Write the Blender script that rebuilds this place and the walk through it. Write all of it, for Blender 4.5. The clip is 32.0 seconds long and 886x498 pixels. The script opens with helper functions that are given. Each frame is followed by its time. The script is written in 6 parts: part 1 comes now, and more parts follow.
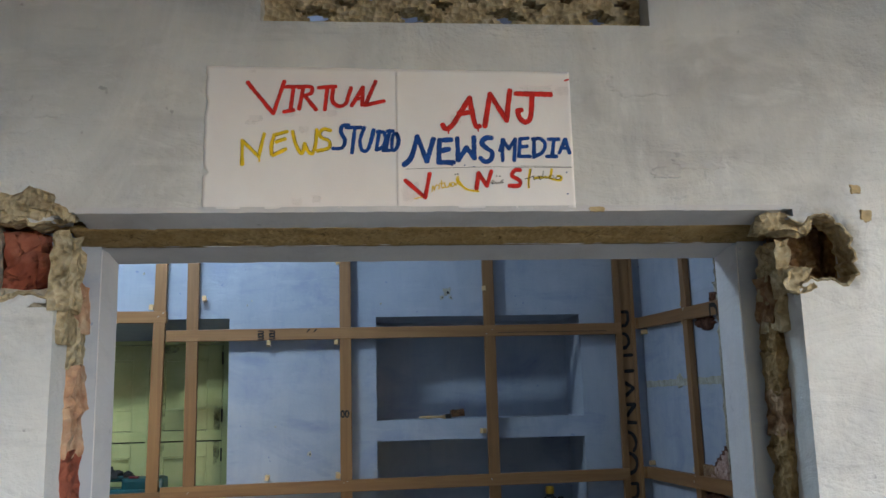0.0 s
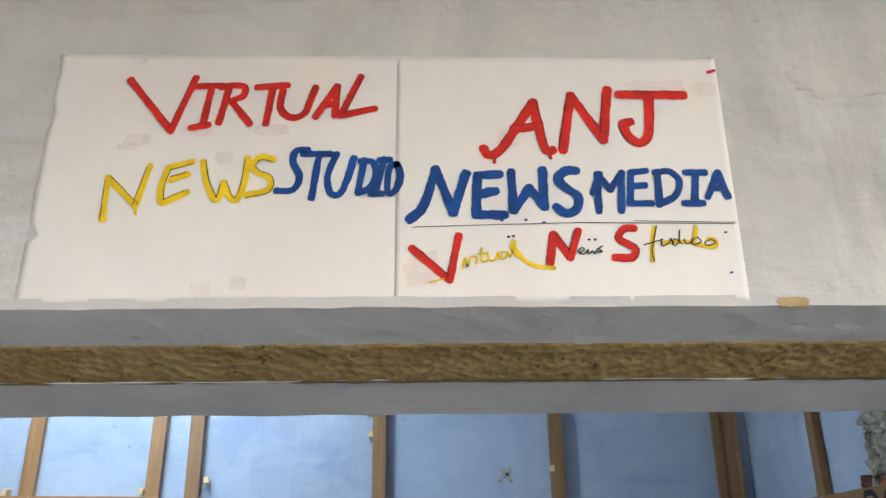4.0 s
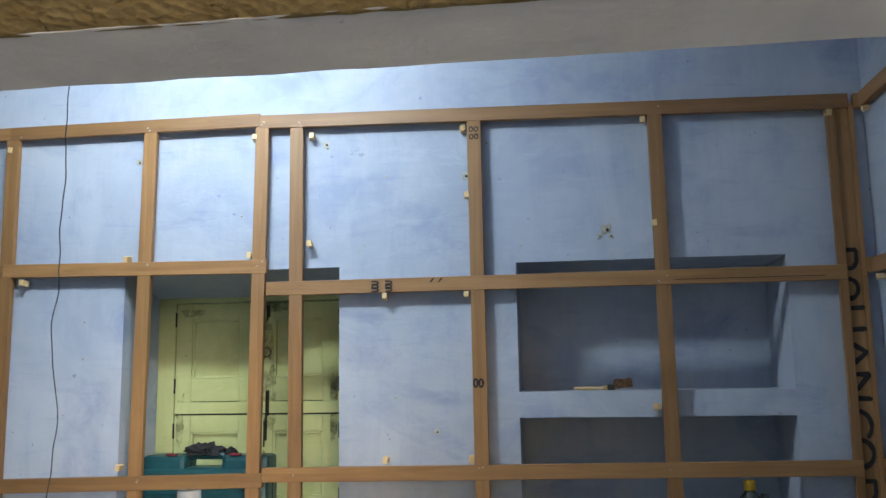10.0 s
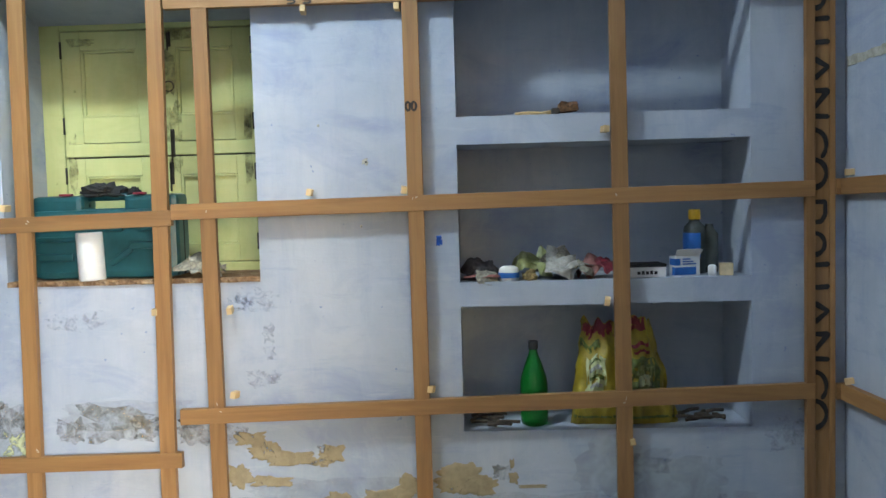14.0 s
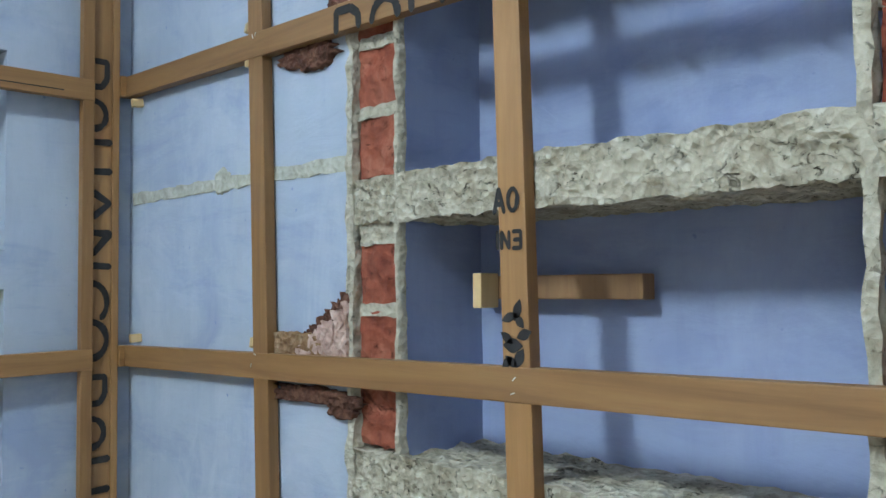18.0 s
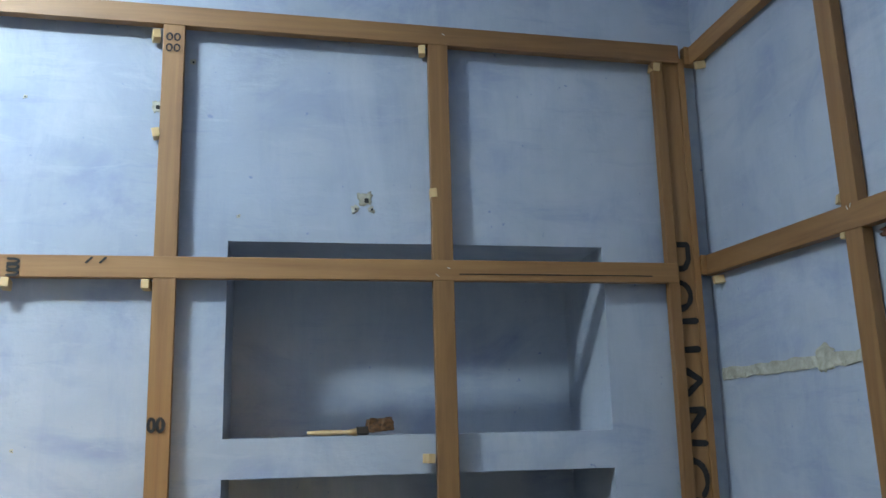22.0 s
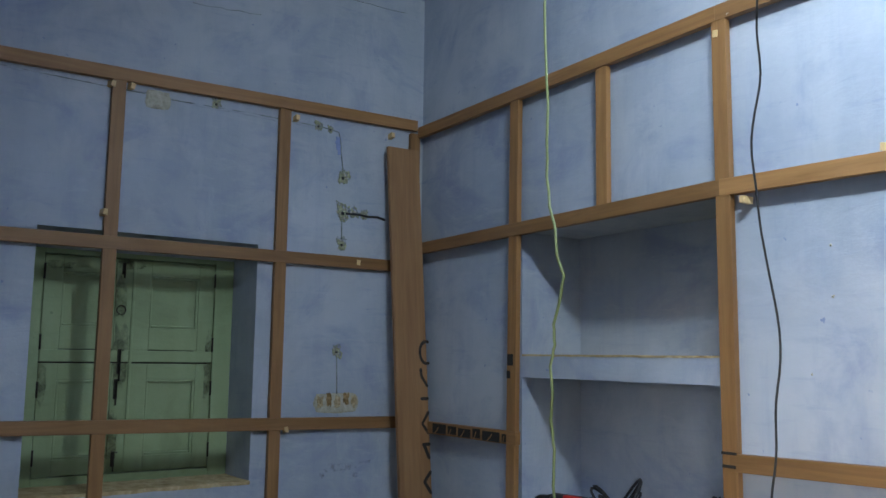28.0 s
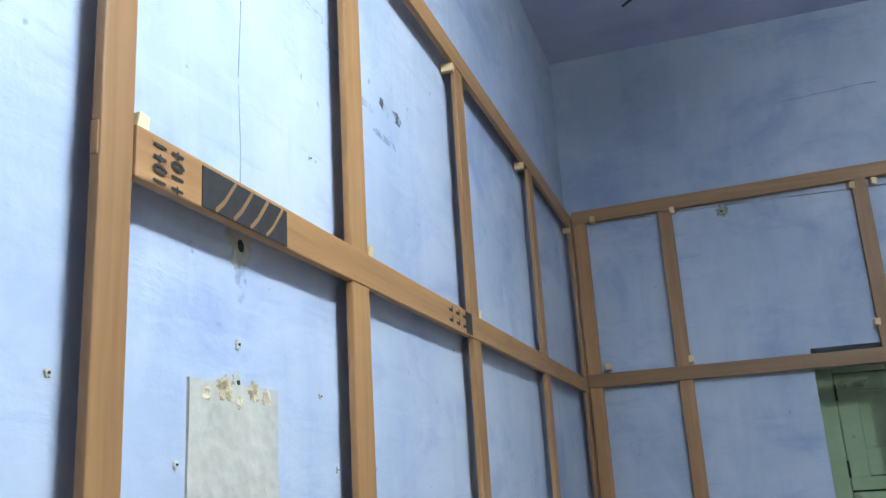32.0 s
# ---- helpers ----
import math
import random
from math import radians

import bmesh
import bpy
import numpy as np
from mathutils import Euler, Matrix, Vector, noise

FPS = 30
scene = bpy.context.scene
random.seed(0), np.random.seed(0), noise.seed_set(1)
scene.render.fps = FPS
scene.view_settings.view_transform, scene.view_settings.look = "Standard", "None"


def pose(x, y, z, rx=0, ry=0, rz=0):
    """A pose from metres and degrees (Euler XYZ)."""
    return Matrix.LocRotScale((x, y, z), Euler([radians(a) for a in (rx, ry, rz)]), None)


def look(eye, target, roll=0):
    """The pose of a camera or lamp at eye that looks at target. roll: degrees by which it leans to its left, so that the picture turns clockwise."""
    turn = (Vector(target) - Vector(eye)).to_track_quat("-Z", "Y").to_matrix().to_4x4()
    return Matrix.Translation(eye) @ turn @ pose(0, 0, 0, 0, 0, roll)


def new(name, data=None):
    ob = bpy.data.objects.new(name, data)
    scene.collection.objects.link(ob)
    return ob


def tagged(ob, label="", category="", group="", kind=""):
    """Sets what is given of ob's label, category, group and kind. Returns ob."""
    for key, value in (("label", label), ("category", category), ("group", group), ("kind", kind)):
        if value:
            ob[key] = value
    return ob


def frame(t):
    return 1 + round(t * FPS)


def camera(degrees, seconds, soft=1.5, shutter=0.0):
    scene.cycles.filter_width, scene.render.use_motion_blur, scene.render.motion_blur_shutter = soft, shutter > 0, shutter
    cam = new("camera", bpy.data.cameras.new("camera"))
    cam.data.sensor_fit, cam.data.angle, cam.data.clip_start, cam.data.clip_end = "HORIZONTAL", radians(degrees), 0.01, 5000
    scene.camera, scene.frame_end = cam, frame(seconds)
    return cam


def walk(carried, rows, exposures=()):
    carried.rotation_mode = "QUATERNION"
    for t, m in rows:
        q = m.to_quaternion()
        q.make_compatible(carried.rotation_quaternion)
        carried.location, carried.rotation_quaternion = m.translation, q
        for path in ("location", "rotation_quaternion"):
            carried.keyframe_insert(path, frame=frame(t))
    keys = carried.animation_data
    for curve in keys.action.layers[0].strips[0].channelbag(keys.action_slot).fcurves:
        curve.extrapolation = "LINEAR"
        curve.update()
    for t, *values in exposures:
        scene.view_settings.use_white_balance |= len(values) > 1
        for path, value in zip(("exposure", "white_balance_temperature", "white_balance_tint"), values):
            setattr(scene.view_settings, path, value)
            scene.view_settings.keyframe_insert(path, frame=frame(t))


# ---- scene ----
cam = camera(54.3, 32.0)
PATH = [
    (0, (0.252, 0.385, 1.7), (0.421, 2.348, 2.044), -1.36),
    (0.5, (0.264, 0.446, 1.697), (0.415, 2.409, 2.054), -1.29),
    (1, (0.338, 0.558, 1.707), (0.404, 2.514, 2.117), -0.55),
    (1.5, (0.411, 0.64, 1.713), (0.425, 2.586, 2.173), -0.37),
    (2, (0.404, 0.723, 1.715), (0.382, 2.656, 2.225), -0.18),
    (2.5, (0.358, 0.852, 1.733), (0.412, 2.753, 2.353), -0.83),
    (3, (0.315, 0.94, 1.746), (0.406, 2.825, 2.408), -0.96),
    (3.5, (0.298, 0.996, 1.763), (0.407, 2.869, 2.457), -1.2),
    (4, (0.324, 1.064, 1.782), (0.357, 2.922, 2.522), -0.64),
    (4.5, (0.36, 1.116, 1.791), (0.29, 2.956, 2.572), 0.24),
    (6.5, (0.367, 1.141, 1.797), (0.232, 2.976, 2.582), 0.87),
    (7, (0.37, 1.147, 1.793), (0.227, 2.99, 2.556), 0.96),
    (7.5, (0.381, 1.147, 1.794), (0.233, 2.994, 2.546), 0.87),
    (8, (0.386, 1.147, 1.791), (0.22, 2.999, 2.53), 0.86),
    (8.5, (0.391, 1.151, 1.78), (0.198, 3.016, 2.476), 0.76),
    (9, (0.395, 1.161, 1.744), (0.163, 3.055, 2.345), -0.68),
    (9.5, (0.419, 1.182, 1.704), (0.143, 3.112, 2.151), -0.86),
    (10, (0.412, 1.209, 1.672), (0.16, 3.171, 1.965), -0.89),
    (10.5, (0.413, 1.248, 1.567), (0.178, 3.225, 1.757), -1.24),
    (11, (0.363, 1.281, 1.492), (0.138, 3.265, 1.614), -1.09),
    (11.5, (0.359, 1.332, 1.448), (0.237, 3.327, 1.537), -1.55),
    (12, (0.306, 1.357, 1.401), (0.241, 3.356, 1.448), -1.48),
    (12.5, (0.292, 1.352, 1.378), (0.218, 3.351, 1.405), -2.16),
    (13, (0.301, 1.362, 1.376), (0.226, 3.36, 1.339), -2.01),
    (13.5, (0.321, 1.428, 1.366), (0.22, 3.423, 1.281), -1.72),
    (15.5, (0.294, 1.778, 1.324), (0.661, 3.723, 1.039), -1.21),
    (16, (0.296, 1.85, 1.297), (0.875, 3.729, 0.929), -1.21),
    (16.5, (0.393, 1.982, 1.294), (1.191, 3.78, 0.927), 0.12),
    (17, (0.547, 2.136, 1.355), (1.487, 3.871, 1.034), 0.12),
    (17.5, (0.57, 2.157, 1.448), (1.768, 3.751, 1.297), 0.57),
    (18, (0.54, 2.21, 1.523), (1.945, 3.63, 1.609), -0.5),
    (18.5, (0.473, 2.268, 1.557), (1.945, 3.608, 1.744), -0.99),
    (19, (0.422, 2.309, 1.566), (1.775, 3.762, 1.809), -0.9),
    (19.5, (0.424, 2.312, 1.58), (1.577, 3.919, 1.877), -0.53),
    (20, (0.426, 2.294, 1.594), (1.435, 3.986, 1.941), -1.06),
    (20.5, (0.405, 2.283, 1.61), (1.272, 4.042, 2.004), -1.41),
    (21, (0.393, 2.274, 1.621), (1.112, 4.094, 2.034), -1.74),
    (21.5, (0.402, 2.262, 1.629), (0.95, 4.142, 2.037), -1.62),
    (22, (0.408, 2.249, 1.628), (0.771, 4.174, 2.035), -1.27),
    (22.5, (0.421, 2.23, 1.624), (0.571, 4.181, 2.038), -0.91),
    (23, (0.359, 2.243, 1.637), (0.362, 4.204, 2.03), -1.06),
    (23.5, (0.275, 2.264, 1.63), (0.149, 4.222, 2.016), -1.32),
    (24, (0.226, 2.3, 1.623), (0.014, 4.247, 2.03), -1.61),
    (24.5, (0.213, 2.31, 1.627), (-0.216, 4.222, 2.027), -1.06),
    (25, (0.232, 2.328, 1.618), (-0.512, 4.144, 2.006), -0.32),
    (25.5, (0.239, 2.337, 1.62), (-0.709, 4.059, 1.986), -0.01),
    (27.5, (-0.109, 2.099, 1.595), (-1.6, 3.396, 1.907), 1.16),
    (28, (-0.102, 2.115, 1.585), (-1.716, 3.27, 1.833), 0.74),
    (28.5, (-0.168, 2.156, 1.567), (-1.899, 3.136, 1.773), -0.06),
    (29, (-0.257, 2.201, 1.589), (-2.059, 3.023, 1.869), -0.38),
    (29.5, (-0.292, 2.24, 1.599), (-2.17, 2.878, 1.856), -1.35),
    (30, (-0.289, 2.312, 1.608), (-2.234, 2.693, 1.875), -0.69),
    (30.5, (-0.27, 2.352, 1.63), (-2.238, 2.452, 1.968), -2.13),
    (31, (-0.238, 2.371, 1.638), (-2.191, 2.261, 2.055), -2.64),
    (31.5, (-0.203, 2.389, 1.656), (-2.113, 2.049, 2.142), -3.23),
    (32, (-0.182, 2.419, 1.668), (-2.025, 1.843, 2.187), -3.54),
]
EXPOSURES = [(0, 0.82, 5600, 7), (2, 1.25, 5600, 7), (4, 1.6, 5650, 7), (8, 1.52, 5650, 7), (9, 1.5, 5700, 5), (10, 1.5, 6150, 9), (11, 1.45, 6000, 8), (13, 1.8, 6100, 7), (16, 2.5, 6200, 5), (17, 2.7, 6050, 6), (18, 2.75, 5950, 3), (19, 2.75, 5950, -1),
             (20, 2.75, 5900, 1), (21, 2.5, 6150, 3), (22, 1.95, 6050, 5), (23, 1.45, 6050, 7), (25, 1.3, 6050, 8), (28, 1.55, 5950, 9), (29, 2.25, 5950, 8), (30, 2.65, 5900, 8), (32, 2.45, 5850, 9)]
walk(cam, [(t, look(eye, target, roll)) for t, eye, target, roll in PATH], EXPOSURES)

# ---------- light and exposure ----------
world = bpy.data.worlds.new("World")
scene.world = world
world.use_nodes = True
wn, wl = world.node_tree.nodes, world.node_tree.links
sky = wn.new("ShaderNodeTexSky")
sky.sky_type, sky.sun_disc = "NISHITA", False
sky.sun_elevation, sky.sun_rotation = radians(12), radians(157)
wl.new(sky.outputs["Color"], wn["Background"].inputs["Color"])
wn["Background"].inputs["Strength"].default_value = 0.11

sun = new("sun", bpy.data.lights.new("sun", "SUN"))
sun.data.energy, sun.data.angle, sun.data.color = 1.5, radians(30), (0.92, 0.97, 1.04)
sun.matrix_world = look((2.3, -3.7, 0.92), (0, 0, 0))


# ---------- small helpers ----------
def part(name, bm, material, parent=None, label=""):
    """One mesh object from a bmesh, under a thing or a part."""
    bmesh.ops.recalc_face_normals(bm, faces=bm.faces[:])
    me = bpy.data.meshes.new(name)
    bm.to_mesh(me)
    bm.free()
    me.materials.append(material)
    ob = new(name, me)
    if parent is not None:
        ob.parent = parent
    if label:
        tagged(ob, label)
    return ob


def thing(name, label, category, at=(0, 0, 0), group="", kind=""):
    ob = new(name)
    ob.empty_display_size = 0.05
    ob.location = at
    return tagged(ob, label, category, group, kind)


def add_box(bm, a, b, bevel=0.0, m=None):
    lo = [min(p, q) for p, q in zip(a, b)]
    hi = [max(p, q) for p, q in zip(a, b)]
    t = bmesh.new()
    bmesh.ops.create_cube(t, size=1.0)
    for v in t.verts:
        v.co = Vector([l + (c + 0.5) * (h - l) for c, l, h in zip(v.co, lo, hi)])
    if bevel:
        bmesh.ops.bevel(t, geom=t.edges[:], offset=bevel, segments=2, affect="EDGES", profile=0.6)
    if m is not None:
        bmesh.ops.transform(t, matrix=m, verts=t.verts[:])
    me = bpy.data.meshes.new("t")
    t.to_mesh(me)
    t.free()
    bm.from_mesh(me)
    bpy.data.meshes.remove(me)
    return bm


def box(a, b, bevel=0.0, m=None):
    return add_box(bmesh.new(), a, b, bevel, m)


def lathe(profile, seg=24, cap=True):
    """A turned body from (radius, height) pairs."""
    bm = bmesh.new()
    rings = []
    for r, z in profile:
        rings.append([bm.verts.new((r * math.cos(2 * math.pi * k / seg), r * math.sin(2 * math.pi * k / seg), z)) for k in range(seg)])
    for p, q in zip(rings, rings[1:]):
        for k in range(seg):
            bm.faces.new((p[k], p[(k + 1) % seg], q[(k + 1) % seg], q[k]))
    if cap:
        bm.faces.new(rings[0][::-1])
        bm.faces.new(rings[-1])
    for f in bm.faces:
        f.smooth = True
    return bm


def tube(points, r, seg=8, closed=False):
    """A round bar along points."""
    bm = bmesh.new()
    pts = [Vector(p) for p in points]
    rings = []
    n = len(pts)
    for i, p in enumerate(pts):
        d = (pts[(i + 1) % n if closed else min(i + 1, n - 1)] - pts[i - 1 if closed else max(i - 1, 0)]).normalized()
        up = Vector((0, 0, 1)) if abs(d.z) < 0.9 else Vector((1, 0, 0))
        a = d.cross(up).normalized()
        b = d.cross(a)
        rings.append([bm.verts.new(p + r * (math.cos(2 * math.pi * k / seg) * a + math.sin(2 * math.pi * k / seg) * b)) for k in range(seg)])
    for i in range(n if closed else n - 1):
        p, q = rings[i], rings[(i + 1) % n]
        for k in range(seg):
            bm.faces.new((p[k], p[(k + 1) % seg], q[(k + 1) % seg], q[k]))
    if not closed:
        bm.faces.new(rings[0])
        bm.faces.new(rings[-1][::-1])
    for f in bm.faces:
        f.smooth = True
    return bm


def wall_mesh(origin, u, n, length, height, holes, thick):
    """A thick upright wall: face from origin along u, outward normal n; holes (u0, z0, u1, z1, depth), a depth of 0 goes right through."""
    origin, u, n, up = Vector(origin), Vector(u), Vector(n), Vector((0, 0, 1))
    bm = bmesh.new()
    us = sorted({0.0, length, *[h[0] for h in holes], *[h[2] for h in holes]})
    zs = sorted({0.0, height, *[h[1] for h in holes], *[h[3] for h in holes]})
    cache = {}

    def vert(a, z, d):
        key = (round(a, 4), round(z, 4), round(d, 4))
        if key not in cache:
            cache[key] = bm.verts.new(origin + u * a + up * z - n * d)
        return cache[key]

    def quad(*c):
        bm.faces.new([vert(*p) for p in c])

    def depth(i, j):
        if not (0 <= i < len(us) - 1 and 0 <= j < len(zs) - 1):
            return thick
        a, z = (us[i] + us[i + 1]) / 2, (zs[j] + zs[j + 1]) / 2
        for h in holes:
            if h[0] < a < h[2] and h[1] < z < h[3]:
                return h[4] or thick
        return 0.0

    for i in range(-1, len(us) - 1):
        for j in range(-1, len(zs) - 1):
            d0, dr, du = depth(i, j), depth(i + 1, j), depth(i, j + 1)
            if i >= 0 and j >= 0 and d0 < thick:
                a, b, c, d = us[i], us[i + 1], zs[j], zs[j + 1]
                quad((a, c, d0), (b, c, d0), (b, d, d0), (a, d, d0))
                quad((a, c, thick), (a, d, thick), (b, d, thick), (b, c, thick))
            if j >= 0 and abs(d0 - dr) > 1e-5:
                a, c, d = us[i + 1], zs[j], zs[j + 1]
                quad((a, c, d0), (a, d, d0), (a, d, dr), (a, c, dr))
            if i >= 0 and abs(d0 - du) > 1e-5:
                z, a, b = zs[j + 1], us[i], us[i + 1]
                quad((a, z, d0), (b, z, d0), (b, z, du), (a, z, du))
    return bm


def rough_box(a, b, amp=0.006, cell=0.02, scale=22.0, seed=0.0):
    """A broken lump: a box cut fine and shaken by noise."""
    lo = Vector([min(p, q) for p, q in zip(a, b)])
    hi = Vector([max(p, q) for p, q in zip(a, b)])
    size = hi - lo
    bm = bmesh.new()
    n = [max(1, min(60, round(s / cell))) for s in size]
    cache = {}

    def vert(i, j, k):
        if (i, j, k) not in cache:
            co = Vector((lo.x + size.x * i / n[0], lo.y + size.y * j / n[1], lo.z + size.z * k / n[2]))
            co += noise.noise_vector(co * scale + Vector((seed, seed * 1.7, -seed))) * amp + noise.noise_vector(co * scale * 3.1) * amp * 0.4
            cache[i, j, k] = bm.verts.new(co)
        return cache[i, j, k]

    for ax in range(3):
        p, q = [k for k in range(3) if k != ax]
        for end in (0, n[ax]):
            for i in range(n[p]):
                for j in range(n[q]):
                    c = []
                    for di, dj in ((0, 0), (1, 0), (1, 1), (0, 1)):
                        idx = [0, 0, 0]
                        idx[ax], idx[p], idx[q] = end, i + di, j + dj
                        c.append(vert(*idx))
                    bm.faces.new(c)
    return bm


def blob(w, h, seed, rag=0.35, thick=0.002, n=56):
    """A ragged flake in the plane y = 0, facing -y, with a torn outline."""
    bm = bmesh.new()
    rings = []
    levels = (0.25, 0.5, 0.75, 0.93, 1.0)
    for rr in levels:
        ring = []
        for k in range(n):
            t = 2 * math.pi * k / n
            c, s = math.cos(t), math.sin(t)
            f = 1 + rag * (0.9 * noise.noise(Vector((c * 1.3 + seed * 7.3, s * 1.3, seed))) + 0.6 * noise.noise(Vector((c * 3.1 + seed, s * 3.1, seed * 3.1))) + 0.4 * noise.noise(Vector((c * 8 - seed, s * 8, seed))))
            f = 1 + (f - 1) * rr ** 2
            sq = 1 / max(abs(c), abs(s)) ** 0.6
            x, z = c * sq * f * rr * w / 2, s * sq * f * rr * h / 2
            dy = thick * (0.85 + 0.5 * noise.noise(Vector((x * 70 + seed, z * 70, seed)))) if rr < 1 else -0.001
            ring.append(bm.verts.new((x, -dy, z)))
        rings.append(ring)
    for p, q in zip(rings, rings[1:]):
        for k in range(n):
            bm.faces.new((p[k], p[(k + 1) % n], q[(k + 1) % n], q[k]))
    bm.faces.new(rings[0])
    for f in bm.faces:
        f.smooth = True
    return bm


def moved(bm, m):
    bmesh.ops.transform(bm, matrix=m, verts=bm.verts[:])
    return bm


# ---------- materials ----------
def mat(name):
    m = bpy.data.materials.new(name)
    m.use_nodes = True
    nt = m.node_tree
    b = nt.nodes["Principled BSDF"]
    return m, nt, b


def nd(nt, kind, **kw):
    n = nt.nodes.new("ShaderNode" + kind)
    for k, v in kw.items():
        n.inputs[k].default_value = v
    return n


def coords(nt, scale=(1, 1, 1), obj=True):
    tc = nt.nodes.new("ShaderNodeTexCoord")
    mp = nt.nodes.new("ShaderNodeMapping")
    mp.inputs["Scale"].default_value = scale
    nt.links.new(tc.outputs["Object"], mp.inputs["Vector"])
    return mp.outputs["Vector"]


def ramp(nt, fac, stops):
    r = nt.nodes.new("ShaderNodeValToRGB")
    e = r.color_ramp.elements
    while len(e) < len(stops):
        e.new(0.5)
    for k, (p, c) in zip(e, stops):
        k.position = p
        k.color = (*c, 1) if len(c) == 3 else c
    nt.links.new(fac, r.inputs["Fac"])
    return r.outputs["Color"]


def noise_tex(nt, vec, scale, detail=4.0, rough=0.55, distort=0.0):
    n = nd(nt, "TexNoise", Scale=scale, Detail=detail, Roughness=rough, Distortion=distort)
    nt.links.new(vec, n.inputs["Vector"])
    return n.outputs["Fac"]


def mix(nt, fac, a, b, mode="MIX"):
    m = nt.nodes.new("ShaderNodeMix")
    m.data_type, m.blend_type = "RGBA", mode
    for s, v in ((0, fac), (6, a), (7, b)):
        if isinstance(v, bpy.types.NodeSocket):
            nt.links.new(v, m.inputs[s])
        elif s:
            m.inputs[s].default_value = (*v, 1)
        else:
            m.inputs[s].default_value = v
    return m.outputs[2]


def bump(nt, bsdf, height, strength, dist=0.01):
    b = nd(nt, "Bump", Strength=strength, Distance=dist)
    nt.links.new(height, b.inputs["Height"])
    nt.links.new(b.outputs["Normal"], bsdf.inputs["Normal"])


def plaster(name, base, light, dark, rough=0.85, relief=0.35):
    """Limewashed plaster: cloudy brush-work, vertical streaks, pinholes."""
    m, nt, b = mat(name)
    v = coords(nt)
    big = ramp(nt, noise_tex(nt, v, 1.7, 5, 0.6, 0.4), [(0.36, (0, 0, 0)), (0.66, (1, 1, 1))])
    col = mix(nt, big, base, light)
    streak = ramp(nt, noise_tex(nt, coords(nt, (5, 5, 0.7)), 2.4, 6, 0.7), [(0.5, (0, 0, 0)), (0.72, (1, 1, 1))])
    s2 = nt.nodes.new("ShaderNodeMath")
    s2.operation = "MULTIPLY"
    s2.inputs[1].default_value = 0.28
    nt.links.new(streak, s2.inputs[0])
    col = mix(nt, s2.outputs[0], col, dark)
    brush = ramp(nt, noise_tex(nt, coords(nt, (1.2, 1.2, 9)), 3.1, 5, 0.65), [(0.58, (0, 0, 0)), (0.75, (1, 1, 1))])
    s3 = nt.nodes.new("ShaderNodeMath")
    s3.operation = "MULTIPLY"
    s3.inputs[1].default_value = 0.4
    nt.links.new(brush, s3.inputs[0])
    col = mix(nt, s3.outputs[0], col, dark)
    cloud = ramp(nt, noise_tex(nt, coords(nt, (1.0, 1.0, 1.5)), 2.6, 5, 0.62, 0.9), [(0.50, (0, 0, 0)), (0.70, (0.62, 0.62, 0.62))])
    col = mix(nt, cloud, col, dark)
    wash = ramp(nt, noise_tex(nt, coords(nt, (1.0, 1.0, 4.0)), 5.5, 6, 0.7, 0.5), [(0.55, (0, 0, 0)), (0.75, (0.6, 0.6, 0.6))])
    col = mix(nt, wash, col, light)
    sweep = ramp(nt, noise_tex(nt, coords(nt, (2.2, 2.2, 1.1)), 1.1, 6, 0.7, 1.2), [(0.52, (0, 0, 0)), (0.70, (0.7, 0.7, 0.7))])
    col = mix(nt, sweep, col, light)
    pits = ramp(nt, noise_tex(nt, v, 38, 2, 0.5), [(0.74, (0, 0, 0)), (0.79, (1, 1, 1))])
    col = mix(nt, pits, col, dark)
    nt.links.new(col, b.inputs["Base Color"])
    b.inputs["Roughness"].default_value = rough
    b.inputs["Specular IOR Level"].default_value = 0.25
    h = mix(nt, 0.35, noise_tex(nt, v, 9, 6, 0.6), noise_tex(nt, v, 90, 4, 0.6))
    trowel = noise_tex(nt, coords(nt, (1.0, 1.0, 2.6)), 4.5, 5, 0.6, 1.4)
    bump(nt, b, mix(nt, 0.5, h, trowel), relief, 0.016)
    return m


def timber(name, base, dark, along="z", rough=0.55):
    m, nt, b = mat(name)
    sc = {"x": (1.2, 22, 22), "y": (22, 1.2, 22), "z": (22, 22, 1.2)}[along]
    info = nt.nodes.new("ShaderNodeObjectInfo")
    off = nt.nodes.new("ShaderNodeVectorMath")
    off.operation = "MULTIPLY_ADD"
    off.inputs[1].default_value = (37, 53, 71)
    nt.links.new(info.outputs["Random"], off.inputs[0])
    nt.links.new(coords(nt, sc), off.inputs[2])
    v = off.outputs[0]
    grain = ramp(nt, noise_tex(nt, v, 1.6, 7, 0.65, 0.6), [(0.3, (0, 0, 0)), (0.72, (1, 1, 1))])
    col = mix(nt, grain, dark, base)
    tone = nt.nodes.new("ShaderNodeHueSaturation")
    rng = nd(nt, "MapRange")
    rng.inputs["To Min"].default_value, rng.inputs["To Max"].default_value = 0.72, 1.18
    nt.links.new(info.outputs["Random"], rng.inputs["Value"])
    nt.links.new(rng.outputs[0], tone.inputs["Value"])
    nt.links.new(col, tone.inputs["Color"])
    wear = ramp(nt, noise_tex(nt, coords(nt), 7, 4, 0.6), [(0.6, (0, 0, 0)), (0.8, (0.35, 0.35, 0.35))])
    nt.links.new(mix(nt, wear, tone.outputs[0], dark), b.inputs["Base Color"])
    b.inputs["Roughness"].default_value = rough
    bump(nt, b, grain, 0.12, 0.002)
    return m


